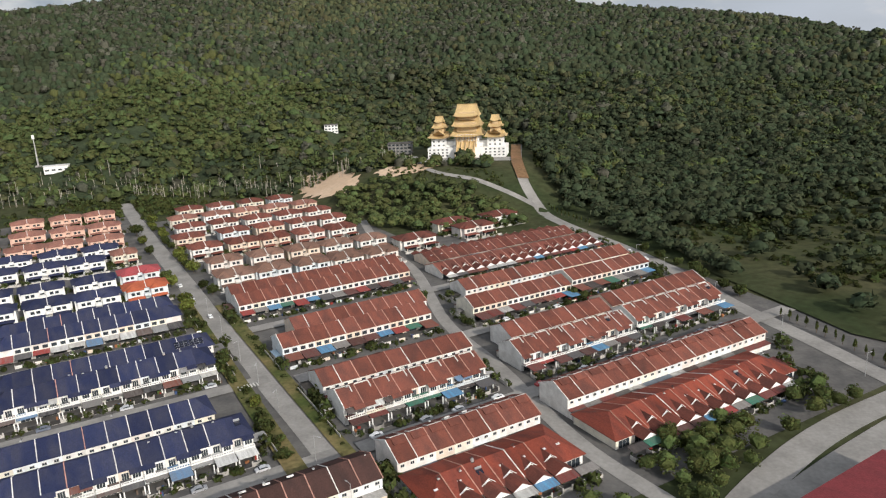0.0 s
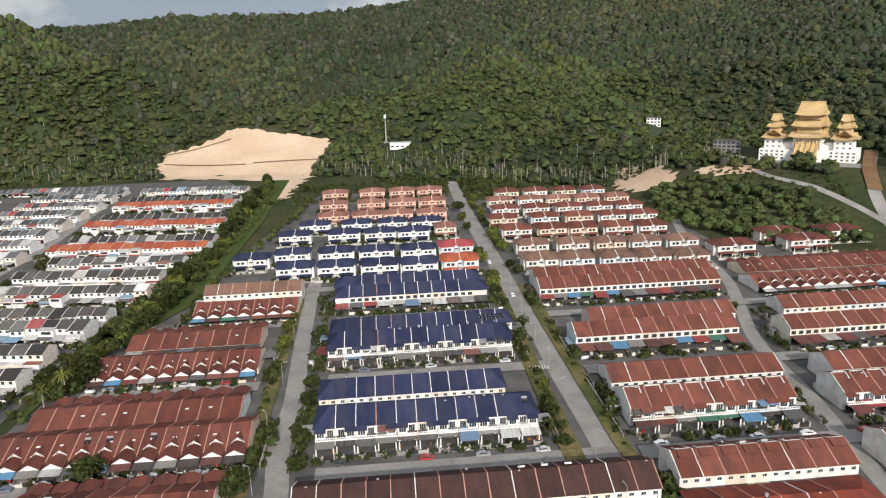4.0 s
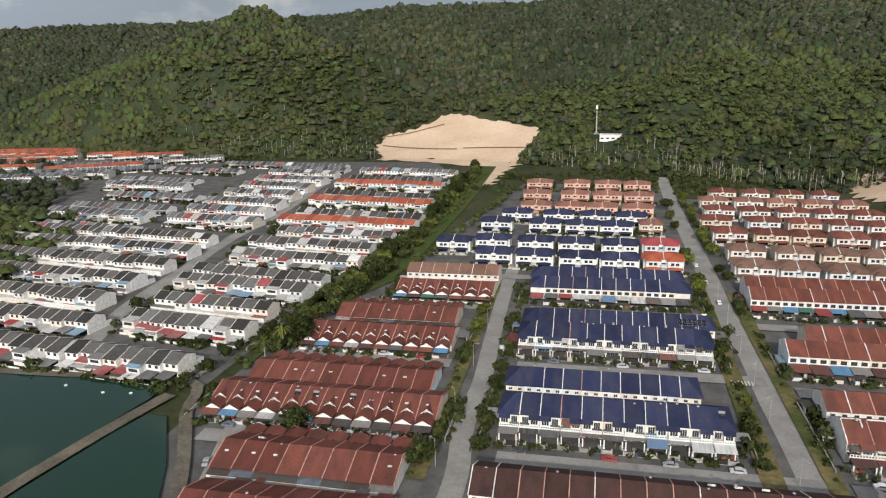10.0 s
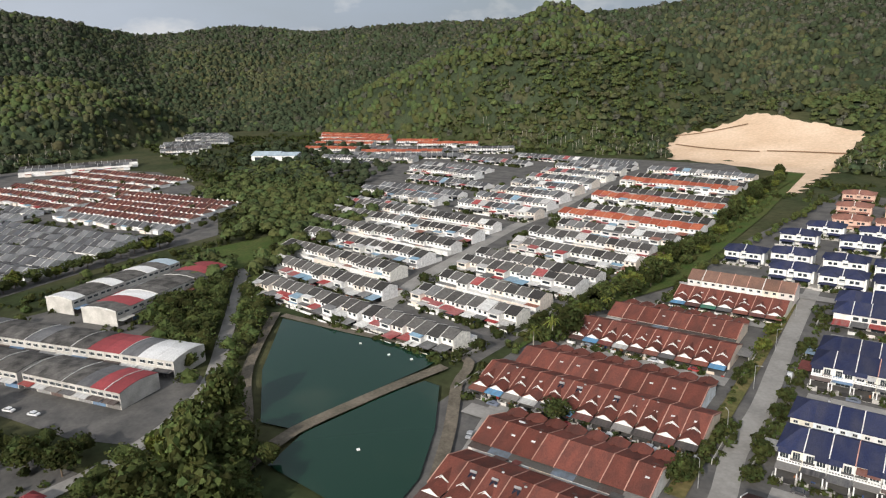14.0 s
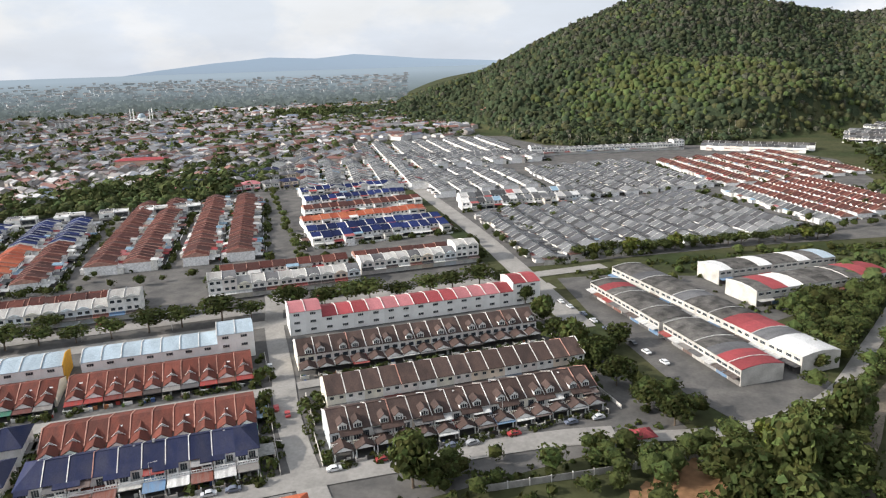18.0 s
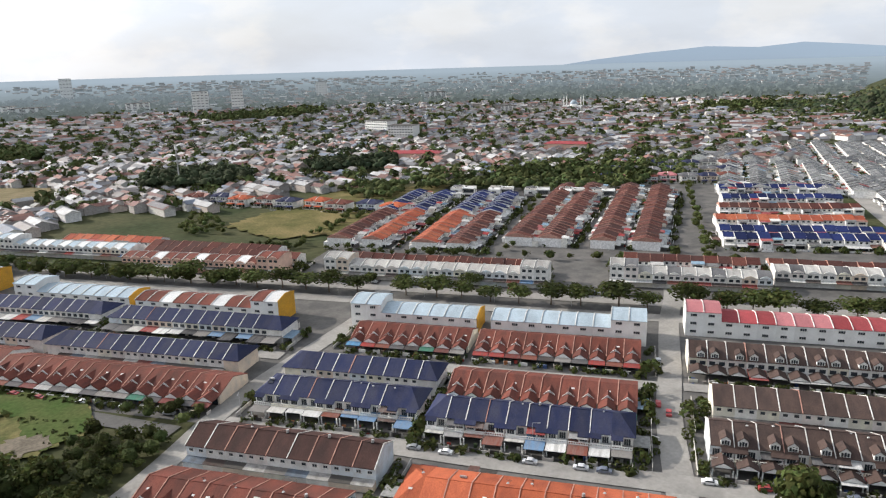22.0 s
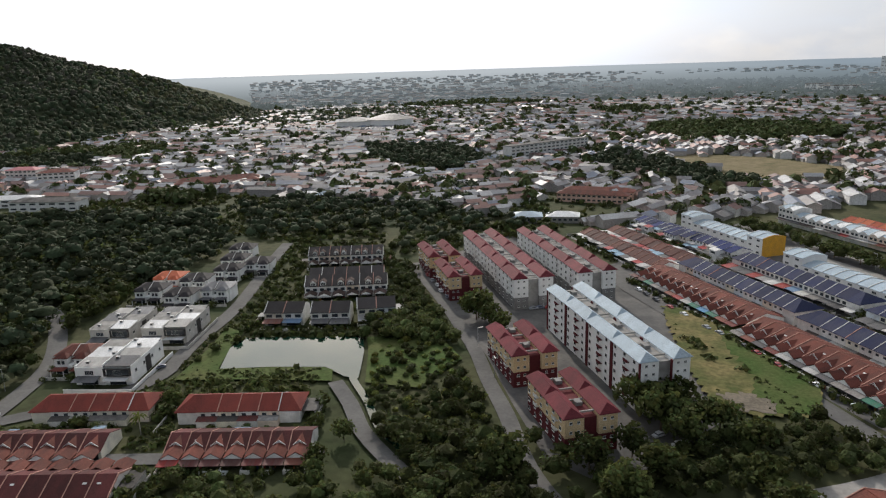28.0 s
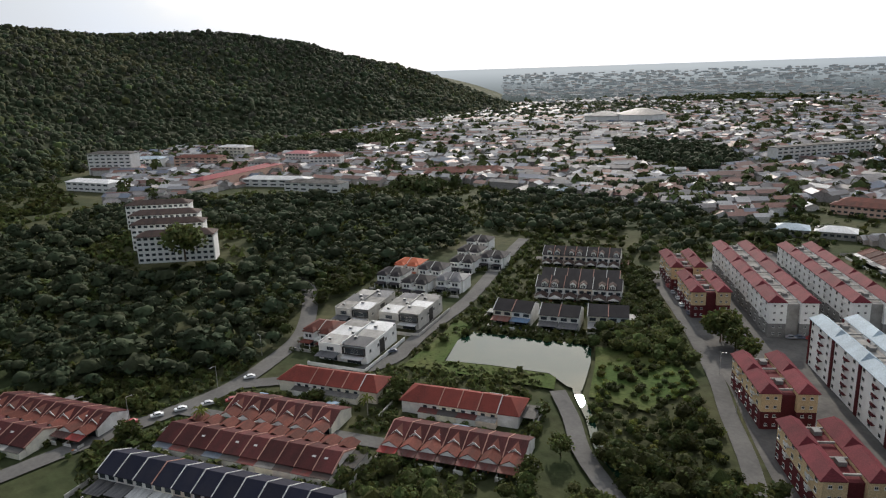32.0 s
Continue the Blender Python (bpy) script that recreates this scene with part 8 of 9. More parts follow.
for x, y in along([(-345, -140), (-372, -100), (-405, -55), (-440, -10), (-470, 35)], 9, 4, 2):
    tree("yellow" if random.random() < 0.6 else "rain", x, y, random.uniform(0.9, 1.3))
for x, y in along([xy(S, -310, 308), xy(S, 130, 309)], 13.5, 0, 1.5):
    tree("rain", x, y, random.uniform(1.1, 1.75))
for x, y in along([xy(S, -160, 325), xy(S, 60, 326)], 18, 0, 1.5):
    tree(random.choice(("rain", "round")), x, y, random.uniform(0.7, 1.1))
wood([xy(S, -380, 305), xy(S, -190, 300), xy(S, -190, 312), xy(S, -380, 322)], 8.5, 4.2, 6.2, "row of dense dark street trees", "leaf", 124, 0.95, 0.6)
for x, y in along([(-262, -55), (-232, -60), (-210, -62), (-200, -48)], 9, 0, 3):
    tree(random.choice(("broad", "tall")), x, y, random.uniform(0.9, 1.3))
for poly, gap, r0, r1, keep in (([(-141, -83), (-172, -87), (-172, -70), (-147, -52)], 6.0, 2.8, 4.6, 0.85), ([(-211, -11), (-222, 3), (-245, 27), (-211, 29), (-174, 21), (-163, 6), (-177, -7)], 7.5, 3.6, 5.6, 0.85),
                                ([(-332, 0), (-368, 48), (-321, 45), (-262, 18), (-285, 1)], 7.5, 4.0, 6.0, 1.0), ([(-281, -89), (-255, -62), (-204, -11), (-196, -18), (-240, -66), (-274, -95)], 8.0, 3.0, 4.6, 0.7)):
    wood(poly, gap, r0, r1, LEAFY, "leaf", 161, 0.9, 0.5, keep)
for x, y in along([xy(S, 10, 180), xy(S, 11, 260)], 10, 0, 2.5) + along([xy(S, -127, 180), xy(S, -122, 260)], 9, 0, 3):
    tree(random.choice(("round", "bush", "broad")), x, y, random.uniform(0.7, 1.0))
for u in range(-110, 5, 11):
    random.choice((palm, lambda a, b: tree("bush", a, b, 1.1), lambda a, b: tree("round", a, b, 0.6)))(*xy(S, u + random.uniform(-3, 3), 176))
for u in range(-290, -140, 14):
    tree(random.choice(("bush", "round")), *xy(S, u, 234), random.uniform(0.6, 0.9))
for x, y, q in ((-290, -104, 1.0), (-272, -90, 1.2), (-243, -68, 1.3), (-236, -60, 1.1), (-222, -47, 1.3), (-208, -34, 1.4), (-202, -25, 1.2), (-258, -78, 1.0)):
    tree(random.choice(("broad", "tall")), x, y, q)
for x, y, q in ((-150, -88, 1.7), (-142, -82, 1.6), (-178, 6, 1.9), (-170, -6, 1.8), (-196, 4, 1.7), (-160, 8, 2.0), (-158, -2, 1.7), (-186, 18, 1.8), (-212, 20, 1.7), (-204, 12, 1.5)):
    tree(random.choice(("tall", "broad", "yellow")), x, y, q)
# wooded ground round the flats and the last quarter
wood([(107, -138), (103, -162), (107, -197), (97, -203), (75, -187), (60, -170), (41, -159), (38, -174), (28, -179), (20, -198), (5, -208), (-7, -196), (-4, -174), (10, -157)], 7.0, 3.0, 5.0, LEAFY, "leaf", 173, 0.85, 0.5, 0.62)
wood([(4, -225), (-19, -238), (-33, -232), (-27, -207), (-12, -197)], 6.0, 2.2, 4.2, LEAFY, "leaf", 148, 0.85, 0.5, 0.8)
wood([(164, -118), (138, -122), (128, -121), (110, -146), (98, -143), (140, -101)], 6.5, 2.6, 4.4, LEAFY, "leaf", 148, 0.85, 0.5, 0.7)
wood([(153, -214), (144, -253), (108, -218), (86, -191), (88, -165), (100, -160), (127, -178)], 5.0, 1.2, 2.6, "overgrown scrub and banana plants", "leaf_light", 90, 0.6, 0.55, 0.6)
wood([(30, -110), (60, -105), (100, -140), (120, -165), (70, -180), (40, -172), (15, -150), (5, -125)], 7.0, 3.2, 5.2, "dense leafy trees", "leaf", 161, 0.9, 0.55)
wood([(20, -165), (-12, -198), (-28, -205), (-38, -190), (-15, -160), (10, -145)], 7.0, 3.2, 4.8, "leafy trees beside the road", "leaf", 148, 0.9, 0.55)
wood([(70, -185), (100, -160), (130, -182), (145, -225), (128, -235), (100, -205)], 5.0, 1.2, 2.6, "overgrown scrub and banana plants", "leaf", 90, 0.7, 0.6)
wood([(140, -232), (160, -226), (210, -330), (190, -330), (150, -262)], 6.5, 2.6, 4.6, "dark hedge of trees beside the road", "leaf", 130, 0.8, 0.6)
wood([(90, -152), (130, -112), (150, -100), (120, -85), (80, -105), (60, -125)], 6.5, 3.0, 4.8, "dense leafy trees", "leaf", 136, 0.9, 0.55)
for x, y, s in ((68, -160, 1.5), (60, -166, 1.3), (120, -262, 1.3), (128, -268, 1.2), (112, -256, 1.1), (44, -208, 1.5), (36, -201, 1.6), (28, -195, 1.4), (20, -206, 1.2), (5, -300, 1.0), (62, -312, 1.2)):
    tree("broad", x, y, s)
for x, y in ((190, -140), (186, -150), (194, -146), (180, -132), (200, -125), (186, -120), (212, -90), (216, -98), (220, -70), (240, -70), (248, -60), (125, -150), (120, -156), (118, -140), (240, -78), (230, -100)):
    random.choice((palm, lambda a, b: tree("broad", a, b, 0.8), lambda a, b: tree("round", a, b, 0.9)))(x, y)
KN = [(245, -128), (262, -165), (320, -205), (300, -250), (330, -330), (420, -400), (560, -330), (640, -200), (560, -90), (330, -20), (275, -60), (250, -100)]
kp = scatter(KN, 9.0)
kp = kp[(np.hypot((kp[:, 0] - 440) / 72, (kp[:, 1] + 172) / 46) > 1) & (np.hypot((kp[:, 0] - 262) / 32, (kp[:, 1] + 215) / 75) > 1)]
kr = rng.uniform(3.0, 5.2, len(kp)) * np.where(rng.random(len(kp)) < 0.2, 1.5, 1.0)
woods("knoll_forest", np.column_stack([kp, height(kp[:, 0], kp[:, 1]) + kr * 0.9]), kr, "canopy", "dark dense forest on a low knoll", 64, 1.0)
tree("broad", 375, -155, 2.4, 12)
wood([(330, -340), (420, -420), (380, -560), (300, -600), (230, -520), (250, -420), (300, -360)], 10.0, 4.0, 6.5, "dark woodland on the plain", "canopy", 52, 0.9, 0.8, 0.75)
wood([(215, -345), (260, -420), (220, -480), (150, -470), (200, -400)], 9.0, 3.5, 5.5, "leafy trees on the plain", "canopy", 52, 0.9, 0.7, 0.5)
wood([xy(S, -190, 590), xy(S, -30, 590), xy(S, 60, 700), xy(S, 40, 800), xy(S, -100, 760), xy(S, -230, 680)], 9.5, 4.0, 6.5, "dense green woodland belt", "canopy_young", 52, 0.9, 0.85)
wood([(-88, -690), (-150, -655), (-185, -680), (-200, -745), (-150, -790), (-100, -760)], 10.0, 6.0, 9.0, "dark clump of tall trees", "canopy", 90, 1.1)

wood([(-590, 40), (-640, 60), (-750, 120), (-770, 185), (-700, 190), (-630, 170), (-570, 110)], 9.5, 4.0, 6.5, "dense woodland between the quarters", "canopy_young", 52, 0.95, 0.9, 0.9)
EDGE = "young trees round the playing field"
wood([(-135, -405), (-227, -489), (-263, -512), (-225, -529), (-205, -490), (-140, -425)], 6.5, 2.0, 3.8, EDGE, "leaf", 80, 0.9, 0.7, 0.6)
wood([(-231, -599), (-255, -612), (-300, -575), (-268, -512), (-232, -535), (-240, -570)], 8.0, 4.0, 6.0, "dense green woodland belt", "canopy_young", 60, 0.9, 0.85, 0.85)
wood([(-106, -560), (-122, -520), (-108, -478), (-85, -490), (-90, -540)], 7.0, 2.2, 4.2, EDGE, "leaf", 80, 0.9, 0.7, 0.7)
wood([(-121, -441), (-140, -416), (-132, -408), (-108, -432)], 5.0, 1.6, 2.8, EDGE, "leaf", 80, 0.9, 0.6, 0.8)
wood([(-285, -860), (-420, -835), (-400, -790), (-280, -825)], 11.0, 5.0, 7.5, "dark trees among the houses of the plain", "canopy", 52, 0.9, 1.0, 0.85)

# shrubs and small trees on open ground
OPEN = "scrub, shrubs and young trees on open ground"
for poly, gap, r0, r1, keep in (([(120, -85), (275, -35), (295, -120), (252, -130), (235, -118), (215, -145), (205, -165), (130, -160)], 8.0, 1.4, 3.0, 0.5), ([(206, -170), (222, -200), (285, -318), (300, -345), (260, -350), (215, -335), (205, -270), (205, -225)], 7.0, 1.4, 3.2, 0.55),
                                ([(235, -20), (330, 0), (330, -40), (275, -60), (245, -100), (235, -60)], 7.0, 2.0, 4.0, 0.7),
                                ([(215, -345), (300, -345), (400, -430), (380, -600), (240, -560), (150, -470)], 9.0, 1.8, 4.2, 0.55), ([(-225, -40), (-190, -20), (-140, -50), (-120, -95), (-150, -85), (-190, -60)], 6.5, 1.2, 2.8, 0.2),
                                ([(-300, -60), (-345, -100), (-425, -10), (-470, 60), (-380, 70), (-330, 50)], 11.0, 2.2, 4.2, 0.45), ([(-500, 60), (-420, 40), (-390, 85), (-440, 140), (-560, 170), (-640, 120)], 10.0, 3.0, 5.5, 0.75)):
    wood(poly, gap, r0, r1, OPEN, "leaf", 64, 0.7, 0.7, keep)

# low scrub over the open ground
def scrub(poly, gap, r0, r1, keep, label="low scrub and tall grass on open ground"):
    p = scatter(poly, gap, 0.6)
    p = p[rng.random(len(p)) < keep * (0.6 + 0.6 * wave(p[:, 0], p[:, 1], 25))]
    p = p[free(p[:, 0], p[:, 1], 3.0) & ~inside(FIELD, p[:, 0], p[:, 1]) & ~inside(SAND_LOT, p[:, 0], p[:, 1])]
    r_ = rng.uniform(r0, r1, len(p)) * (1 + 0.4 * wave(p[:, 0] + 90, p[:, 1], 18))
    clumps("scrub", np.column_stack([p, height(p[:, 0], p[:, 1]) + r_ * 0.15]), r_, "leaf", label, "scrub", 14)


scrub([(120, -85), (275, -35), (295, -120), (252, -130), (235, -118), (215, -145), (205, -165), (195, -175), (165, -190), (130, -160)], 2.6, 0.8, 1.9, 0.9)
scrub([(206, -170), (222, -200), (285, -318), (310, -360), (220, -345), (160, -228), (205, -205)], 2.8, 0.8, 1.9, 0.9)
scrub([(235, -20), (330, 0), (420, 60), (520, 0), (640, -100), (660, -260), (600, -330), (480, -380), (330, -330), (290, -180), (245, -100)], 6.5, 1.8, 3.6, 0.9)
scrub([(640, -100), (680, -190), (840, -205), (990, -300), (1000, -150), (800, -60)], 8.0, 2.5, 5.0, 0.9)
scrub([(60, -330), (20, -300), (-8, -255), (-4, -228), (22, -219), (39, -256)], 6.0, 0.9, 2.0, 0.4, "bushes in the vacant lot")
scrub([(60, -330), (20, -300), (-8, -255), (-4, -228), (22, -219), (39, -256)], 2.2, 0.25, 0.7, 0.5)
scrub([(215, -345), (300, -345), (560, -360), (560, -600), (380, -700), (180, -640), (110, -520), (150, -440)], 7.0, 1.6, 3.8, 0.8)
scrub([(-205, -30), (-190, -20), (-150, -48), (-130, -70), (-150, -72), (-180, -50)], 3.0, 0.6, 1.4, 0.5)
scrub([(-300, -60), (-345, -100), (-425, -10), (-470, 60), (-380, 70), (-330, 50)], 4.0, 0.8, 1.8, 0.5)
scrub([(-430, 500), (-250, 700), (-60, 720), (-40, 640), (-120, 600), (-180, 560), (-330, 480), (-420, 420)], 5.0, 1.2, 3.2, 0.7)
scrub([(-1100, 280), (-800, 400), (-560, 590), (-700, 700), (-1000, 500)], 8.0, 2.5, 4.5, 0.8)
scrub([(120, 600), (330, 700), (430, 600), (330, 420), (230, 260), (150, 330), (110, 460)], 5.0, 1.2, 3.0, 0.7)
scrub([(-650, 75), (-480, 60), (-440, 140), (-560, 180), (-900, 310), (-1150, 260), (-1100, 40), (-900, 60)], 7.5, 2.5, 4.5, 0.6)
scrub([(201, -163.6), (212, -192), (221, -212), (211, -210), (206, -197), (194, -177), (177, -186), (157, -195), (148, -187), (175, -176)], 1.8, 0.4, 1.0, 1.0, "bright green grassy bank of the pond")
wood([(153, -223), (167, -244), (148, -276), (124, -238)], 6.0, 3.0, 4.6, "dense dark trees beside the pond", "leaf", 150, 0.85, 0.55)
wood([(208, -206), (208, -211), (186, -221), (164, -234), (160, -229), (184, -217.5)], 3.0, 1.4, 2.4, "dark hedge along the pond", "leaf", 90, 0.8, 0.55)
wood([(121, -235), (156, -276), (200, -328), (205, -324), (162, -270), (127, -229)], 5.0, 2.0, 3.6, "dark hedge of trees beside the road", "leaf", 110, 0.85, 0.55)
wood([(262, -150), (290, -200), (325, -260), (345, -250), (330, -190), (290, -140)], 6.5, 3.2, 5.2, "dense trees on the slope behind the villas", "leaf", 120, 0.85, 0.6)
scrub([(-60, 560), (-32, 590), (-20, 566), (40, 548), (45, 520), (-20, 540)], 4.0, 0.8, 2.0, 0.6)
scrub([(78, 640), (100, 600), (80, 550), (70, 560)], 4.0, 1.2, 2.8, 0.7)
scrub([(30, -302), (21, -298), (-6, -253), (-4, -228), (8, -225), (12, -250), (24, -275)], 2.0, 0.5, 1.3, 0.8, "green weeds in the vacant lot")
for a_, b_ in ((47, 175), (47, 345)), ((62.5, 128), (64, 330)), ((-31.4, 160), (-31.6, 335)), ((-45.5, 160), (-46.5, 340)):
    c_ = [q for q in along([xy(N, *a_), xy(N, *b_)], 3.4, 0, 1.4) if free(*q, 0.2)]
    clumps("hedge", [(x, y, 0.4) for x, y in c_], rng.uniform(0.4, 1.3, len(c_)), "leaf", "uneven hedge plants along the road verge", "hedge", 26)
BELTS = "dark belt of trees among the houses of the town"
wood([(330, -640), (470, -700), (560, -820), (450, -860), (340, -760)], 11, 5, 8.5, BELTS, "canopy", 52, 0.9, 1.1, 0.9)
wood([(213, -858), (157, -796), (92, -696), (36, -658), (76, -618), (172, -692), (250, -780)], 11, 4.5, 7.5, BELTS, "canopy", 52, 0.9, 1.1, 0.85)
wood([(-230, -700), (-300, -760), (-380, -740), (-330, -660)], 11, 6, 9.5, BELTS, "canopy", 52, 1.0, 1.1, 0.9)
wood([(760, -560), (900, -640), (1000, -560), (880, -470)], 12, 4.5, 8, BELTS, "canopy", 52, 0.9, 1.1, 0.85)


def street_trees(pts, step, r0, r1, off=0.0, jit=2.0):
    p = [q for q in along(pts, step, off, jit) if free(*q, 2.0)]
    r_ = rng.uniform(r0, r1, len(p))
    woods("street_trees", [(x, y, r * 0.95) for (x, y), r in zip(p, r_)], r_, "leaf", "row of leafy street trees among the houses", 90, 0.7)


for pts, step in (([xy(S, 39, 395), xy(S, 42, 640)], 10), ([xy(S, -72, 395), xy(S, -76, 560)], 11), ([xy(S, -180, 392), xy(S, -182, 560)], 9), ([xy(S, 158, 345), xy(S, 168, 640)], 11), ([xy(S, -170, 376), xy(S, 60, 392)], 13),
                  ([xy(S, 170, 484), xy(S, 420, 490)], 22), ([xy(S, 360, 350), xy(S, 366, 470)], 14), ([xy(WE, -160, 190), xy(WE, -160, 400)], 10), ([xy(WE, -226, 190), xy(WE, -256, 390)], 19), ([xy(WE, -345, 330), xy(WE, -400, 640)], 24), ([xy(S, 130, 345), xy(S, 150, 420)], 9),
                  ([xy(N, -95, 350), xy(N, -66, 560)], 9), ([xy(S, -400, 300), xy(S, -190, 296)], 11), ([xy(S, 185, 330), xy(S, 480, 335)], 9)):
    street_trees(pts, step, 2.2, 4.2)


def pale_trunks():
    """Bare pale stems along the edge of the forest."""
    g = Geo("pale_bark")
    for lo, hi, n in ((0, 62, 330), (90, 112, 90)):
        for _ in range(n):
            a = radians(random.uniform(lo, hi))
            r_ = float(np.interp(math.degrees(a), H_AZ, H_FOOT)) + random.uniform(-6, 70) * random.random()
            x, y = -r_ * math.sin(a), r_ * math.cos(a)
            if inside(SAND_LOT, x, y) or math.hypot(x - TEMPLE[0], y - TEMPLE[1]) < 70:
                continue
            z, h = float(height(x, y)), random.uniform(7, 15)
            g.cyl(x, y, z, z + h, 0.22, 0.1, 4)
            for k in range(3):
                dx, dy = random.uniform(-2, 2), random.uniform(-2, 2)
                zz = z + h * random.uniform(0.55, 0.9)
                g.face([(x, y, zz), (x + 0.15, y + 0.15, zz), (x + dx, y + dy, zz + 2.5)])
    setting("bare_trunks", g.mesh("bare_trunks"), "pale bare trunks along the forest edge", "trees", "stuff")


pale_trunks()
wood([(10, -215), (28, -192), (40, -176), (22, -168), (-2, -190), (-20, -214), (-8, -222)], 6.0, 2.2, 4.2, LEAFY, "leaf", 170, 0.85, 0.5, 0.75)
wood([(-40, -232), (-20, -214), (-2, -190), (-12, -182), (-36, -206), (-52, -222)], 6.5, 2.0, 3.8, LEAFY, "leaf", 170, 0.85, 0.5, 0.5)
for x, y, s in [(64, -171, 1.9), (49, -171, 1.3), (32, -176, 1.3), (40, -182, 1.1), (12, -173, 1.5), (0, -170, 1.4), (10, -199, 1.2), (36, -160, 1.3), (128, -266, 1.6), (128, -256, 1.3), (88, -194, 1.5), (70, -168, 1.2), (20, -164, 1.2), (27, -205, 1.3), (35, -214, 1.5), (5, -182, 1.1)]:
    tree("broad", x, y, s)


# ---- the town on the plain ----
WOODED = ([(330, -640), (470, -700), (560, -820), (450, -860), (340, -760)], [(213, -858), (157, -796), (92, -696), (36, -658), (76, -618), (172, -692), (250, -780)], [(165, -868), (60, -860), (-15, -805), (-22, -725), (29, -680), (95, -712), (150, -800)], [(-88, -690), (-150, -655), (-185, -680), (-200, -745), (-150, -790), (-100, -760)], [(140, -425), (200, -420), (200, -580), (120, -580)], [(350, -450), (410, -450), (410, -500), (350, -500)], [(-230, -700), (-300, -760), (-380, -740), (-330, -660)], [(760, -560), (900, -640), (1000, -560), (880, -470)])


def town():
    g_w, g_r = Geo("far_wall"), Geo("far_roof")
    pts, crowns, cr = [], [], []
    n = 0
    for _ in range(52000):
        az = radians(random.uniform(114, 252))
        r_ = math.sqrt(random.uniform(480 ** 2, 2200 ** 2)) if random.random() < 0.5 else random.uniform(480, 1500)
        x, y = -r_ * math.sin(az), r_ * math.cos(az)
        c, s = math.cos(radians(S)), math.sin(radians(S))
        u, v = x * c + y * s, -x * s + y * c
        if (v < 400 and -420 < u < 150) or (v < 640 and -190 < u < 480) or (v < 800 and 20 < u < 620) or (v < 1010 and 160 < u < 360) or (v < 470 and -420 < u < -150):
            continue
        if -330 < x < -110 and -600 < y < -420 or (110 < x < 480 and y > -480) or (250 < x < 650 and y > -410) or height(x, y) > 6 or any(inside(q, x, y) for q in WOODED) or (50 < x < 240 and -390 < y):
            continue
        w1 = wave(x, y, 120)
        if w1 > 0.6 or random.random() < 0.11:
            if random.random() < 0.35:
                continue
            crowns.append((x, y, random.uniform(3, 6)))
            cr.append(random.uniform(3.5, 6.5) * (1 + r_ / 5000))
            continue
        if n > 14000:
            continue
        n += 1
        k = 1 + r_ / 6000
        L, D, h = random.choice((8, 10, 13, 18, 26)) * k, random.uniform(7, 10.5) * k, random.choice((3, 3.4, 6, 6.5))
        a = radians(round(wave(x + 900, y, 260) * 3) * 30 + 44 + random.choice((0, 90)) * (random.random() < 0.3))
        ca, sa = math.cos(a), math.sin(a)
        def tr(p):
            return (x + p[0] * ca - p[1] * sa, y + p[0] * sa + p[1] * ca, p[2])
        i = len(g_w.v)
        g_w.v.extend(tr(q) for q in ((0, 0, 0), (L, 0, 0), (L, D, 0), (0, D, 0), (0, 0, h), (L, 0, h), (L, D, h), (0, D, h), (0, D / 2, h + D * 0.2), (L, D / 2, h + D * 0.2)))
        g_w.f += [(i, i + 1, i + 5, i + 4), (i + 1, i + 2, i + 6, i + 9, i + 5), (i + 2, i + 3, i + 7, i + 6), (i + 3, i, i + 4, i + 8, i + 7)]
        g_w.m += [0] * 4
        i = len(g_r.v)
        o, zr = 0.7, h + D * 0.2 + 0.12
        g_r.v.extend(tr(q) for q in ((-o, -o, h - 0.2), (L + o, -o, h - 0.2), (L + o, D / 2, zr), (-o, D / 2, zr), (L + o, D + o, h - 0.2), (-o, D + o, h - 0.2)))
        g_r.f += [(i, i + 1, i + 2, i + 3), (i + 3, i + 2, i + 4, i + 5)]
        g_r.m += [0] * 2
    setting("town_walls", g_w.mesh("town_walls"), "pale walls of the low houses of the town", "town", "stuff")
    setting("town_roofs", g_r.mesh("town_roofs"), "grey and red roofs of the low houses of the town", "town", "stuff")
    # brighter canopy colour on the town trees, again for the haze
    clumps("town_trees", crowns, cr, "canopy_young", "trees among the houses of the town", "trees", 26)


town()


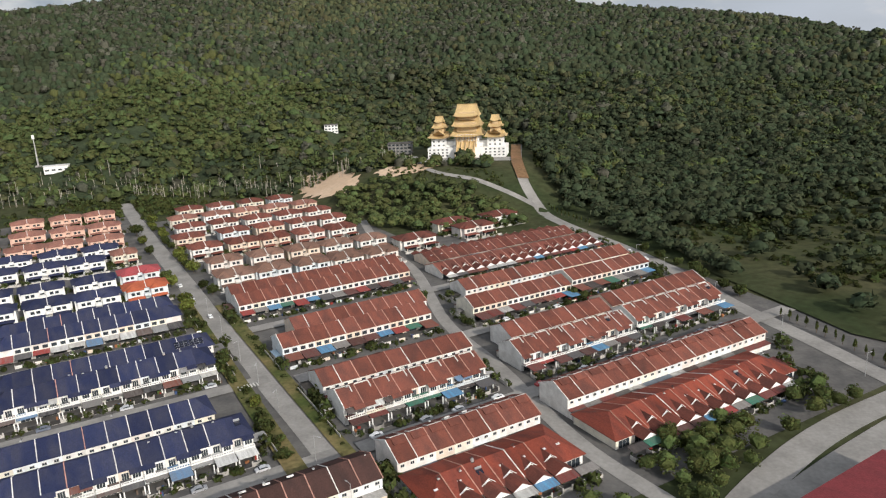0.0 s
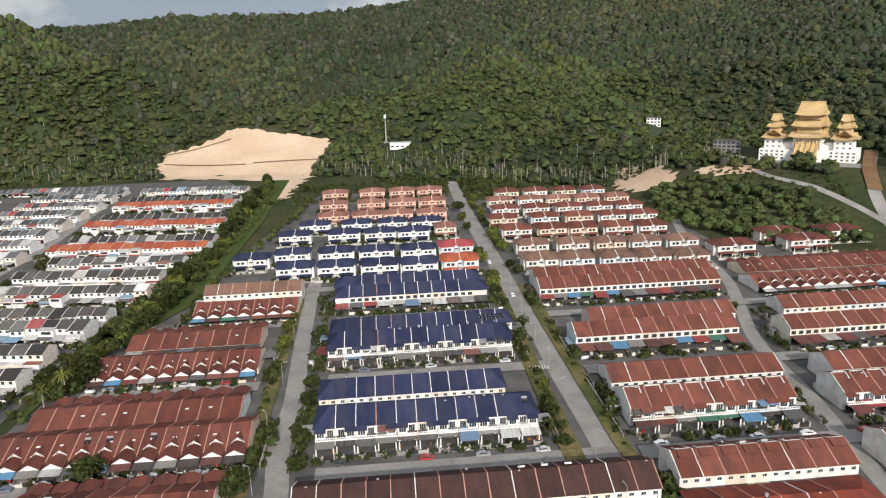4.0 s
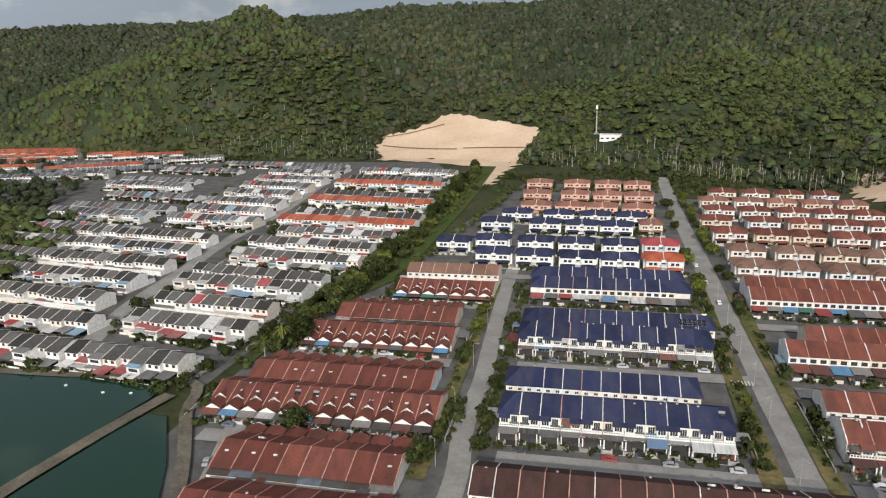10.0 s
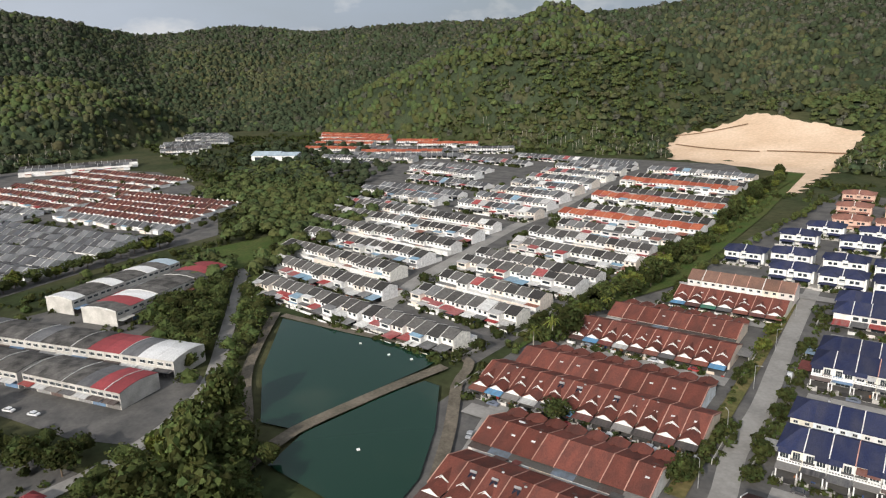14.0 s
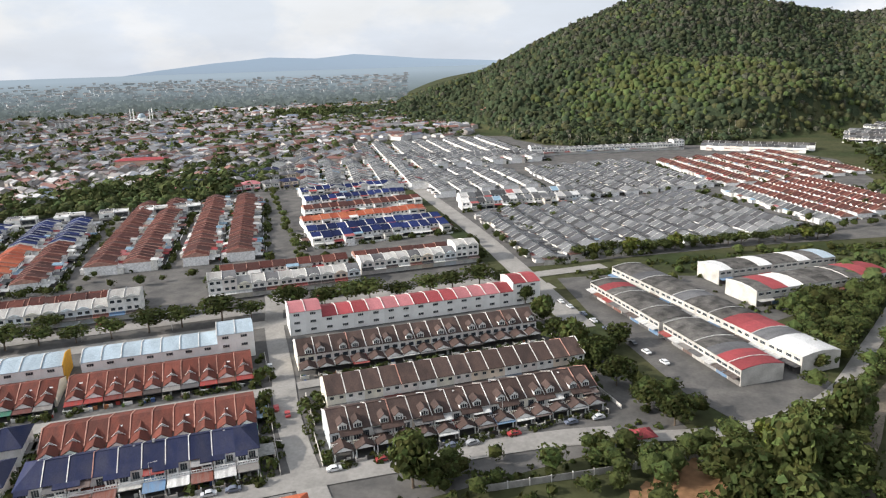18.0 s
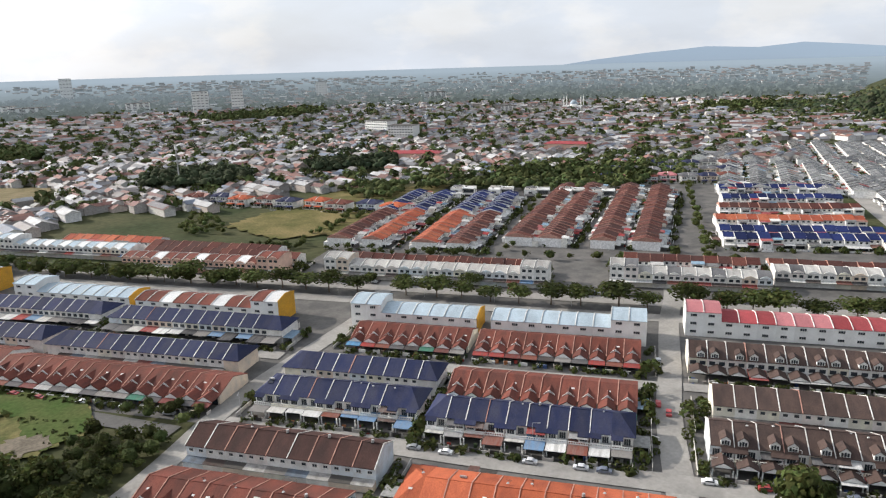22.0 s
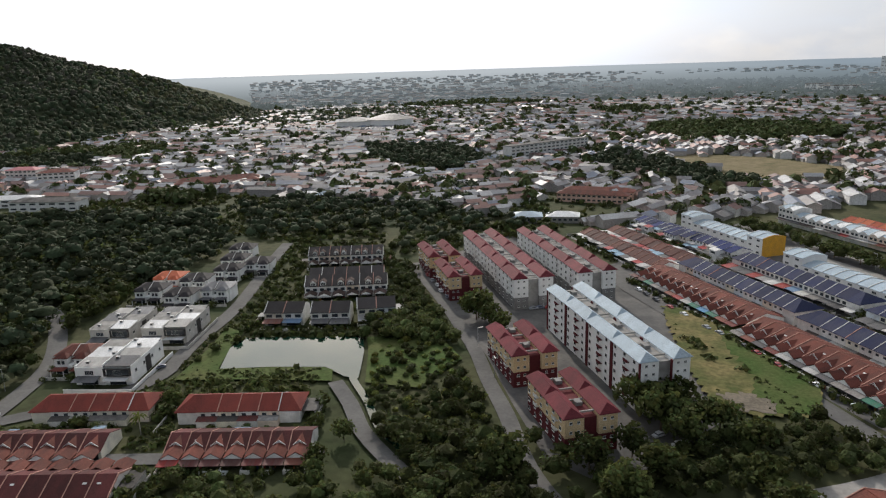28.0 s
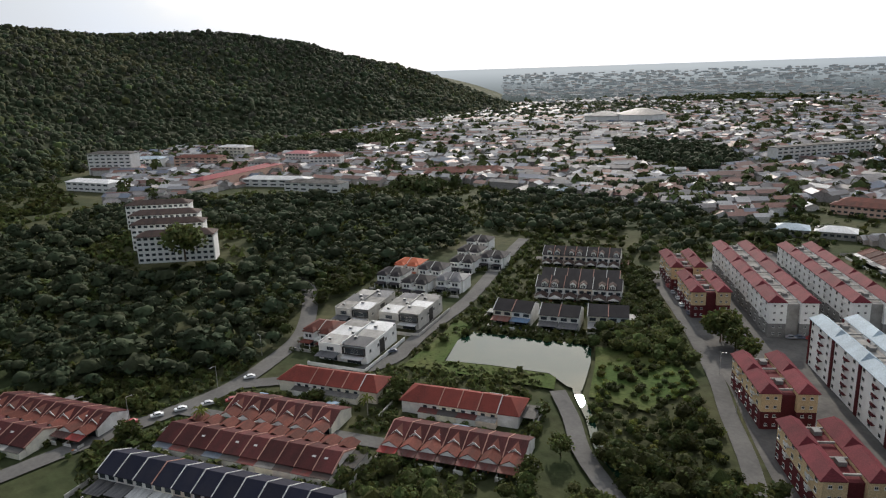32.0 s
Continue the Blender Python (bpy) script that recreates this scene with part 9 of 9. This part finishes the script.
def distance():
    """Past two kilometres: the plain and the ridges, a backdrop with haze put into its colours and glow."""
    def veil(name, col, glow, spots):
        m = bpy.data.materials.new(name)
        m.use_nodes = True
        n, l = m.node_tree.nodes, m.node_tree.links
        b = n["Principled BSDF"]
        b.inputs["Roughness"].default_value, b.inputs["Specular IOR Level"].default_value = 1.0, 0.0
        co = n.new("ShaderNodeTexCoord")
        no = n.new("ShaderNodeTexNoise")
        no.inputs["Scale"].default_value, no.inputs["Detail"].default_value, no.inputs["Roughness"].default_value = 0.018, 9.0, 0.72
        ra = n.new("ShaderNodeValToRGB")
        ra.color_ramp.elements[0].position, ra.color_ramp.elements[1].position = 0.38, 0.66
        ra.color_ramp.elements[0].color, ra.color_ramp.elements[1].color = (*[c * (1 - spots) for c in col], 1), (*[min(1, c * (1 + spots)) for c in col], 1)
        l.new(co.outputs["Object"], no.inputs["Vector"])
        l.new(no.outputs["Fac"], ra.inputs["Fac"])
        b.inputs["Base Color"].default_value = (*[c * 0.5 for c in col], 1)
        # haze painted into the glow: thicker with distance, brightest under the sun
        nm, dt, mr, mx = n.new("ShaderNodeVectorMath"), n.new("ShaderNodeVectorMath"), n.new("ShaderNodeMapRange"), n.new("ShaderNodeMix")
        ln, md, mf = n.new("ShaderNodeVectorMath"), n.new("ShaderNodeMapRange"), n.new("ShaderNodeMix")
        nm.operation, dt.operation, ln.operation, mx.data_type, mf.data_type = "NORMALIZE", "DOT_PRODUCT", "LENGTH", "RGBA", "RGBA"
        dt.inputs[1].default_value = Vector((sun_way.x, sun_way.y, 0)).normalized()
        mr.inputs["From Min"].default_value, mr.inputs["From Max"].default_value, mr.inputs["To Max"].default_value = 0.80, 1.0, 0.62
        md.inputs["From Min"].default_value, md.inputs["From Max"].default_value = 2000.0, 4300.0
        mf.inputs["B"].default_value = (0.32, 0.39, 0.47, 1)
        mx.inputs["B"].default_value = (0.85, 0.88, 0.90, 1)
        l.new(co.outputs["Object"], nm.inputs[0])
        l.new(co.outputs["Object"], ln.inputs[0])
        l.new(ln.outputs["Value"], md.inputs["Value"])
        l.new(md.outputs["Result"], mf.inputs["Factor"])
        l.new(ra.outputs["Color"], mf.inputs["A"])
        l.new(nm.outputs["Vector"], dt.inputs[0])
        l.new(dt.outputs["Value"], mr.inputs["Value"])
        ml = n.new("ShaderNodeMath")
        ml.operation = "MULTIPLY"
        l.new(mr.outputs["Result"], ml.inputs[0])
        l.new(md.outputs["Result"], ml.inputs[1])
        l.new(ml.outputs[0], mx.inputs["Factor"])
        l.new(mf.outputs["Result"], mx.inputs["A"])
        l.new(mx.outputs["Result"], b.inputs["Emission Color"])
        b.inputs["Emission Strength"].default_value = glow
        MATS[name] = m
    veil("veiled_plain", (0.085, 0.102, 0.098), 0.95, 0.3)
    # the far town's haze is mixed into these tints and their faint glow
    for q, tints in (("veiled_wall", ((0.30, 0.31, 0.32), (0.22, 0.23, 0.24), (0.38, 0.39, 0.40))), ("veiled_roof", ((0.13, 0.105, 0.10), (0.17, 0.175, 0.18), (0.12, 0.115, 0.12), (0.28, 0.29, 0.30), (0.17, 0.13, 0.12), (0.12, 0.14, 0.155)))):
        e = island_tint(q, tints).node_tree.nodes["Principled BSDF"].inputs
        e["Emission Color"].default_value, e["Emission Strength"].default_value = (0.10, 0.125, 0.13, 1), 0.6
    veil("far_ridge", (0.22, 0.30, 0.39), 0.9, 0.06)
    az = np.radians(np.linspace(105, 262, 300))
    rs = np.linspace(2000, 4820, 60)
    R, A = np.meshgrid(rs, az, indexing="ij")
    k = (R - 2000) / 2820
    X, Y, Z = -R * np.sin(A), R * np.cos(A), 1.0 + 80 * k ** 1.25
    n, m_ = R.shape
    i = (np.arange(n - 1)[:, None] * m_ + np.arange(m_ - 1)[None]).ravel()
    t = np.concatenate([np.stack([i, i + 1, i + m_ + 1], 1), np.stack([i, i + m_ + 1, i + m_], 1)])
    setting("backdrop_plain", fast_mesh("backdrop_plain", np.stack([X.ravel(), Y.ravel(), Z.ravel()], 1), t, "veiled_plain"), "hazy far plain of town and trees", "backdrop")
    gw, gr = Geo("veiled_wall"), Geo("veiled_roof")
    for _ in range(9000):
        a_ = radians(random.uniform(112, 252))
        r_ = random.uniform(2010, 3900) if random.random() < 0.7 else random.uniform(2010, 2700)
        x, y = -r_ * math.sin(a_), r_ * math.cos(a_)
        if wave(x, y, 330) > 0.35 + random.uniform(-0.4, 0.3) or height(x, y) > 8:
            continue
        z = 80 * ((r_ - 2000) / 2820) ** 1.25 - 3
        L, D, h = random.uniform(10, 26), random.uniform(9, 16), random.choice((5, 6, 7, 9, 13))
        b_, c_ = math.cos(a_ + 0.3 * wave(x, y, 500)), math.sin(a_ + 0.3 * wave(x, y, 500))
        for g, z0, z1, o in ((gw, z, z + h, 0), (gr, z + h, z + h + 2.5, 1)):
            i = len(g.v)
            for q, zz in ((0, z0), (1, z1)):
                k = D * 0.45 if g is gr and q else 0
                g.v.extend((x + p * b_ - w * c_, y + p * c_ + w * b_, zz) for p, w in ((-o, -o + k), (L + o, -o + k), (L + o, D + o - k), (-o, D + o - k)))
            g.f += [(i + 4, i + 5, i + 6, i + 7), (i, i + 1, i + 5, i + 4), (i + 1, i + 2, i + 6, i + 5), (i + 2, i + 3, i + 7, i + 6), (i + 3, i, i + 4, i + 7)]
            g.m += [0] * 5
    a_, r_ = np.radians(rng.uniform(112, 252, 9000)), rng.uniform(2000, 2900, 9000)
    x, y = -r_ * np.sin(a_), r_ * np.cos(a_)
    ok = (wave(x, y, 330) + rng.uniform(-0.6, 0.6, 9000) > 0.1) & (height(x, y) < 8)
    x, y, r_ = x[ok], y[ok], r_[ok]
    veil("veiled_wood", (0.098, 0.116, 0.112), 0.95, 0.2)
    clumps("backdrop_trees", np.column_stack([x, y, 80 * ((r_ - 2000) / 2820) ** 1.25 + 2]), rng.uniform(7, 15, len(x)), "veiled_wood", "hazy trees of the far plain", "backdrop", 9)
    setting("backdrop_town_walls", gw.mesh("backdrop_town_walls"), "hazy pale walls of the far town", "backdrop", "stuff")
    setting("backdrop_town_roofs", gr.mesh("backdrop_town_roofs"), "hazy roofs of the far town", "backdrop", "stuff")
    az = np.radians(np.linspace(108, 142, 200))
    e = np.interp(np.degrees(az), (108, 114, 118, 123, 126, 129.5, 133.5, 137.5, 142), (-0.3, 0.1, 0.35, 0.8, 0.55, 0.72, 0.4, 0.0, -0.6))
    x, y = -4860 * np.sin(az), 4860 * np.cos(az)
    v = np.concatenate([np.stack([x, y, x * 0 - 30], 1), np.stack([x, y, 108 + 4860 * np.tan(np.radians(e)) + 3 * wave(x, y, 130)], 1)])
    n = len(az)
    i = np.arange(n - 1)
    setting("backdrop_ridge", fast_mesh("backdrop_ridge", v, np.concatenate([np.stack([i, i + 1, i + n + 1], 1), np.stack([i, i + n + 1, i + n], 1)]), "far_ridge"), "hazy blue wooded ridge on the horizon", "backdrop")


distance()


# ---- vehicles, lamps and poles ----
def car_parts():
    def b():
        g = Geo("car_paint")
        side = [(-2.05, 0.35), (-2.1, 0.75), (-1.95, 0.92), (-1.15, 0.98), (-0.55, 1.42), (0.75, 1.46), (1.45, 1.02), (2.0, 0.95), (2.1, 0.6), (2.05, 0.3)]
        g.prism(side, -0.82, 0.82, 0, "y")
        return g.mesh("car_body")
    def w():
        g = Geo("glass")
        g.v = [(-1.14, -0.835, 1.0), (1.42, -0.835, 1.03), (1.42, 0.835, 1.03), (-1.14, 0.835, 1.0), (-0.56, -0.83, 1.40), (0.78, -0.83, 1.44), (0.78, 0.83, 1.44), (-0.56, 0.83, 1.40)]
        for a, c in ((0, 1), (1, 2), (2, 3), (3, 0)):
            g.f.append((a, c, c + 4, a + 4))
            g.m.append(0)
        return g.mesh("car_windows")
    def wh():
        g = Geo("tyre", "metal_pale")
        for k in range(12):
            a, c = k * math.pi / 6, (k + 1) * math.pi / 6
            p, q = (0.31 * math.cos(a), 0.31 * math.sin(a)), (0.31 * math.cos(c), 0.31 * math.sin(c))
            g.face([(p[0], -0.1, p[1]), (q[0], -0.1, q[1]), (q[0], 0.1, q[1]), (p[0], 0.1, p[1])])
            for y in (-0.1, 0.1):
                g.face([(0, y * 1.05, 0), (p[0], y, p[1]), (q[0], y, q[1])], 1 if k % 2 else 0)
        return g.mesh("wheel")
    return cached("carb", b), cached("carw", w), cached("carh", wh)


def car(x, y, a, z=0.35):
    b, w, wh = car_parts()
    r = new("car", b)
    r.matrix_world = pose(x, y, z, 0, 0, a)
    tagged(r, "small parked passenger car with dark windows", "car", "parked cars")
    part("glazing", w, r)
    for px in (-1.3, 1.3) if math.hypot(x, y) < 185 else ():
        for py in (-0.76, 0.76):
            part("wheel", wh, r, (px, py, 0.31))


def park(theta, u0, u1, v, n, jit=0.6, turn=0):
    for i in range(n):
        u = u0 + (u1 - u0) * (i + random.uniform(0.1, 0.9)) / n
        p = xy(theta, u, v + random.uniform(-jit, jit))
        car(p[0], p[1], theta + turn + random.choice((0, 180)))


park(N, -24, 44, 178, 4)
park(N, -24, 44, 240, 3)
park(N, 70, 118, 176, 4)
park(N, 130, 235, 176, 7)
park(N, 150, 250, 232, 5)
park(N, -115, -50, 178, 5)
park(N, -110, -55, 238, 3)
park(N, 124, 138, 140, 2, 8, 90)
park(S, -110, 5, 174, 8)
park(S, 20, 110, 174, 7)
park(S, -300, -140, 178, 14)
park(S, -300, -140, 233, 5)
park(S, 6, 14, 240, 4, 30, 90)
park(S, -150, 60, 326, 14)
park(S, 20, 115, 234, 5)
for pts, n in (([(112, -250), (92, -228), (80, -205)], 6), ([(98, -300), (112, -290)], 4), ([(40, -195), (28, -190), (20, -200), (32, -206)], 6), ([(228, -70), (224, -92), (218, -108)], 5), ([(235, -110), (220, -150), (212, -170)], 4), ([(-245, -30), (-275, -62), (-300, -88)], 9), ([(-330, 62), (-345, 150), (-380, 200)], 4), ([(120, 300), (110, 345), (100, 385)], 5), ([(-100, 290), (-135, 345), (-160, 385)], 4), ([(-160, 205), (-145, 180)], 2), ([(-150, 70), (-175, 95)], 2), ([(148, -285), (180, -320)], 5)):
    for x, y in along(pts, sum(math.hypot(b[0] - a[0], b[1] - a[1]) for a, b in zip(pts, pts[1:])) / n, 3.0, 0.6):
        a = math.degrees(math.atan2(pts[-1][1] - pts[0][1], pts[-1][0] - pts[0][0]))
        car(x, y, a)


def lamp_post(x, y, a):
    g = cached("lampp", lambda: Geo("metal_pale").cyl(0, 0, 0, 8.5, 0.11, 0.07, 6).box(-0.05, -0.05, 8.4, 1.8, 0.05, 8.5).mesh("pole"))
    h = cached("lamph", lambda: Geo("metal_pale").box(1.5, -0.14, 8.32, 2.3, 0.14, 8.46).mesh("lamp_head"))
    thing("street_lamp", [("pole", g), ("lamp_head", h)], pose(x, y, 0, 0, 0, a), "slim grey street lamp on a tall pole", "street lamp", "street lamps", solid=True)


for pts, st, off in (([xy(N, 57, 130), xy(N, 59, 330)], 32, 4.5), ([xy(N, -36, 150), xy(N, -38, 330)], 35, 4.5), ([xy(S, -140, 180), xy(S, 110, 180)], 40, 2), ([xy(S, -300, 308), xy(S, 140, 308)], 45, 0), ([(145, 200), (120, 295), (98, 390)], 35, 6), ([(229, -60), (232, -108), (262, -158)], 30, 4), ([(126, -247), (84, -191)], 30, 4)):
    for x, y in along(pts, st, off, 0.2):
        lamp_post(x, y, random.uniform(0, 360))


def aerator(x, y):
    thing("pond_aerator", [("float", Geo("cap").cyl(0, 0, 0, 0.35, 1.2, 1.0, 10).mesh("float")), ("cover", Geo("plaster_white").box(-0.8, -0.8, 0.35, 0.8, 0.8, 0.9).mesh("cover"))], pose(x, y, 0.6) @ Matrix.Diagonal((0.55, 0.55, 0.7, 1)), "white floating pond aerator in the water", "aerator", "pond aerators")


for x, y in ((-176, 52), (-252, 78), (-236, 84), (-228, 90)):
    aerator(x, y)
g = Geo("concrete", "cap")
thing("boundary_wall", [("panel", Geo("concrete", "cap").box(0, -0.1, 0, 6, 0.1, 2.0).box(-0.15, -0.18, 0, 0.15, 0.18, 2.3, 1).mesh("panel"), (i * 6.0, 0, 0)) for i in range(10)], pose(-148, -64, 0, 0, 0, 128), "pale concrete panel boundary wall", "wall")
thing("boundary_wall", [("panel", Geo("concrete", "cap").box(0, -0.1, 0, 6, 0.1, 2.0).box(-0.15, -0.18, 0, 0.15, 0.18, 2.3, 1).mesh("panel"), (i * 6.0, 0, 0)) for i in range(7)], pose(-185, -17, 0, 0, 0, 43), "pale concrete panel boundary wall", "wall")
thing("shrine_hut", [("wall", Geo("plaster_white").box(-2.5, -2, 0, 2.5, 2, 2.6).mesh("wall")), ("roof", Geo("sheet_red").hip(-3.4, 3.4, -2.9, 2.9, 2.6, 4.2).mesh("roof"))], pose(-189, -32, 0, 0, 0, 127), "small hut with bright red roof", "hut")


# plants, bins and racks in the yards
def yards():
    g, bush, br = Geo("clutter"), [], []
    for theta, u0, u1, v, kind in FRONTS:
        c, s = math.cos(radians(theta)), math.sin(radians(theta))
        for _ in range(int((u1 - u0) * (1.1 if kind != "far" else 0.5))):
            u, w = random.uniform(u0, u1), v - random.uniform(4.0, 9.2) if kind != "far" else v - random.uniform(5.0, 7.5)
            if random.random() < 0.52:
                x, y = xy(theta, u, v - random.choice((7.4, 8.8, 9.4)) + random.uniform(-0.5, 0.5))
                bush.append((x, y, 0.5))
                br.append((random.uniform(1.5, 2.4) if random.random() < 0.1 else random.uniform(0.5, 1.5)) * (1.6 if kind == "far" else 1.0))
                continue
            a, b, h = random.uniform(0.3, 1.3), random.uniform(0.3, 0.9), random.uniform(0.3, 1.5)
            i = len(g.v)
            g.v.extend((*xy(theta, u + p, w + q), z) for z in (0.1, h) for p, q in ((0, 0), (a, 0), (a, b), (0, b)))
            g.f += [(i + 4, i + 5, i + 6, i + 7), (i, i + 1, i + 5, i + 4), (i + 1, i + 2, i + 6, i + 5), (i + 2, i + 3, i + 7, i + 6), (i + 3, i, i + 4, i + 7)]
            g.m += [0] * 5
    setting("yard_clutter", g.mesh("yard_clutter"), "bins, racks, pots and odd things in the yards", "clutter", "stuff")
    clumps("garden_plants", bush, br, "leaf", "garden plants and hedges in the front yards", "plants", 26)


yards()


# lean-to roofs, garden walls and planting at the backs and ends of the rows
def outbuildings():
    roofs, walls, bush, br = Geo("lean_to"), Geo("wall_dim"), [], []

    def clear(theta, u, v):
        return bool(free(*xy(theta, u, v), 0.25))

    def block(g, theta, u0, u1, v0, v1, z0, za, zb):
        """A block from v0 to v1 whose top falls from za to zb."""
        i = len(g.v)
        g.v.extend((*xy(theta, u, v), z) for v, z in ((v0, z0(0)), (v0, za), (v1, zb), (v1, z0(1))) for u in (u0, u1))
        g.f += [(i + a, i + a + 1, i + b + 1, i + b) for a, b in ((0, 2), (2, 4), (4, 6), (6, 0))] + [(i, i + 2, i + 4, i + 6), (i + 1, i + 7, i + 5, i + 3)]
        g.m += [0] * 6

    def lean_to(theta, u0, u1, v0, v1, z):
        block(roofs, theta, u0, u1, v0, v1, lambda k: z - 0.1 - 0.5 * k, z, z - 0.5)
        if random.random() < 0.7:
            a, b = min(v0, v1) + 0.3, max(v0, v1) - 0.3
            block(walls, theta, u0 + 0.2, u1 - 0.2, a, b, lambda k: 0.0, z - 0.55, z - 0.55)

    for theta, u0, u1, v0, v1 in list(CLEAR):
        if math.hypot(*xy(theta, (u0 + u1) / 2, v0)) > 470 or u1 - u0 < 12:
            continue
        u = u0 + random.uniform(0, 3)
        while u < u1 - 3:
            w, d = random.uniform(2.2, 6.0), random.uniform(2.0, 5.0)
            if random.random() < 0.6 and u + w < u1 and all(clear(theta, u + w * k, v1 + q) for k in (0, 1) for q in (0.5, d + 0.4)):
                lean_to(theta, u, u + w, v1 + 0.06, v1 + d, random.uniform(2.6, 3.2))
            u += w + random.uniform(0.2, 3.0)
        for side, ue in ((-1, u0), (1, u1)):
            wide = next((q for q in (5.2, 4.2, 3.2) if all(clear(theta, ue + side * k, v) for k in (1.0, q + 0.5) for v in (v0 - 5, v0, (v0 + v1) / 2, v1))), 0)
            if not wide:
                continue
            e = ue + side * wide
            block(walls, theta, e - 0.08, e + 0.08, v0 - 7, v1, lambda k: 0.0, 1.5, 1.5)
            if random.random() < 0.55:
                a = random.uniform(v0 - 2, v1 - 6)
                b = a + random.uniform(4, 9)
                block(roofs, theta, min(ue + side * 0.1, ue + side * (wide - 0.6)), max(ue + side * 0.1, ue + side * (wide - 0.6)), a, b, lambda k: 2.75, 2.85, 2.85)
                block(walls, theta, min(ue + side * (wide - 1.0), ue + side * (wide - 0.8)), max(ue + side * (wide - 1.0), ue + side * (wide - 0.8)), a + 0.3, b - 0.3, lambda k: 0.0, 2.7, 2.7)
            for _ in range(random.randint(12, 22)):
                big = random.random() < 0.22
                r_ = random.uniform(1.5, 2.5) if big else random.uniform(0.5, 1.3)
                bush.append((*xy(theta, ue + side * random.uniform(1.0, wide + 1.6), random.uniform(v0 - 8, v1)), r_ * (1.0 if big else 0.5)))
                br.append(r_)
    for theta, u0, u1, v in SEMIS:
        if math.hypot(*xy(theta, u0, v)) > 660:
            continue
        block(walls, theta, u0 - 1.0, u1 + 1.0, v - 8.6, v - 8.4, lambda k: 0.0, 1.3, 1.3)
        for _ in range(9):
            e = random.random()
            u_, w_ = (random.uniform(u0 - 1, u1 + 1), v - random.uniform(7.6, 9.6)) if e < 0.6 else (random.choice((u0 - 1.2, u1 + 1.2)), random.uniform(v - 6, v + 12))
            if clear(theta, u_, w_):
                r_ = random.uniform(0.6, 1.9)
                bush.append((*xy(theta, u_, w_), r_ * 0.7))
                br.append(r_)
    for theta, u0, u1, v, kind in FRONTS:
        if kind == "far":
            continue
        n = max(1, round((u1 - u0) / W))
        for i in range(n + 1):
            u = u0 + (u1 - u0) * i / n
            block(walls, theta, u - 0.07, u + 0.07, v - 7.9, v - 5.6, lambda k: 0.0, 1.35, 1.35)
    setting("lean_to_roofs", roofs.mesh("lean_to_roofs"), "patched sheet roofs of lean-to sheds behind the rows", "lean-to roofs", "stuff")
    setting("garden_walls", walls.mesh("garden_walls"), "weathered garden walls and shed walls between the yards", "garden walls", "stuff")
    clumps("side_garden_plants", bush, br, "leaf", "shrubs and small trees in the side gardens", "plants", 40)


def markings():
    """Painted bay lines along both edges of the estate road."""
    g = Geo("marking")
    for (x0, y0), (x1, y1) in (((-84, 261), (-63, 224)), ((-63, 224), (-40, 185))):
        L = math.hypot(x1 - x0, y1 - y0)
        dx, dy = (x1 - x0) / L, (y1 - y0) / L
        for k in range(int(L / 2.7)):
            for side in (-1, 1):
                cx, cy = x0 + dx * 2.7 * k, y0 + dy * 2.7 * k
                g.face([(cx + dx * a - dy * b * side, cy + dy * a + dx * b * side, 0.125) for a, b in ((0, 2.6), (0.16, 2.6), (0.16, 4.3), (0, 4.3))][::side])
    setting("bay_markings", g.mesh("bay_markings"), "worn yellowish parking bay lines on the asphalt", "road marking", "stuff")


outbuildings()
markings()
for k in range(2):
    thing("solar_panel_array", [("frame", cached("solf", lambda: Geo("metal_pale").box(0, 0.4, 0, 5.1, 0.5, 0.12).box(0, 1.7, 0, 5.1, 1.8, 0.12).box(0, 2.9, 0, 5.1, 3.0, 0.12).mesh("frame")))] + [("panel", cached("solp", lambda: Geo("solar", "metal_pale").box(0, 0, 0.14, 1.6, 1.05, 0.18).box(-0.03, -0.03, 0.12, 1.63, 1.08, 0.135, 1).mesh("panel")), (i * 1.72, j * 1.15, 0)) for i in range(3) for j in range(3)],
          at(N, 32.5 + k * 5.4, 268.2, 6.95) @ pose(0, 0, 0, 23.2, 0, 0), "dark solar panels on a navy tiled roof", "solar panels", "solar panels")
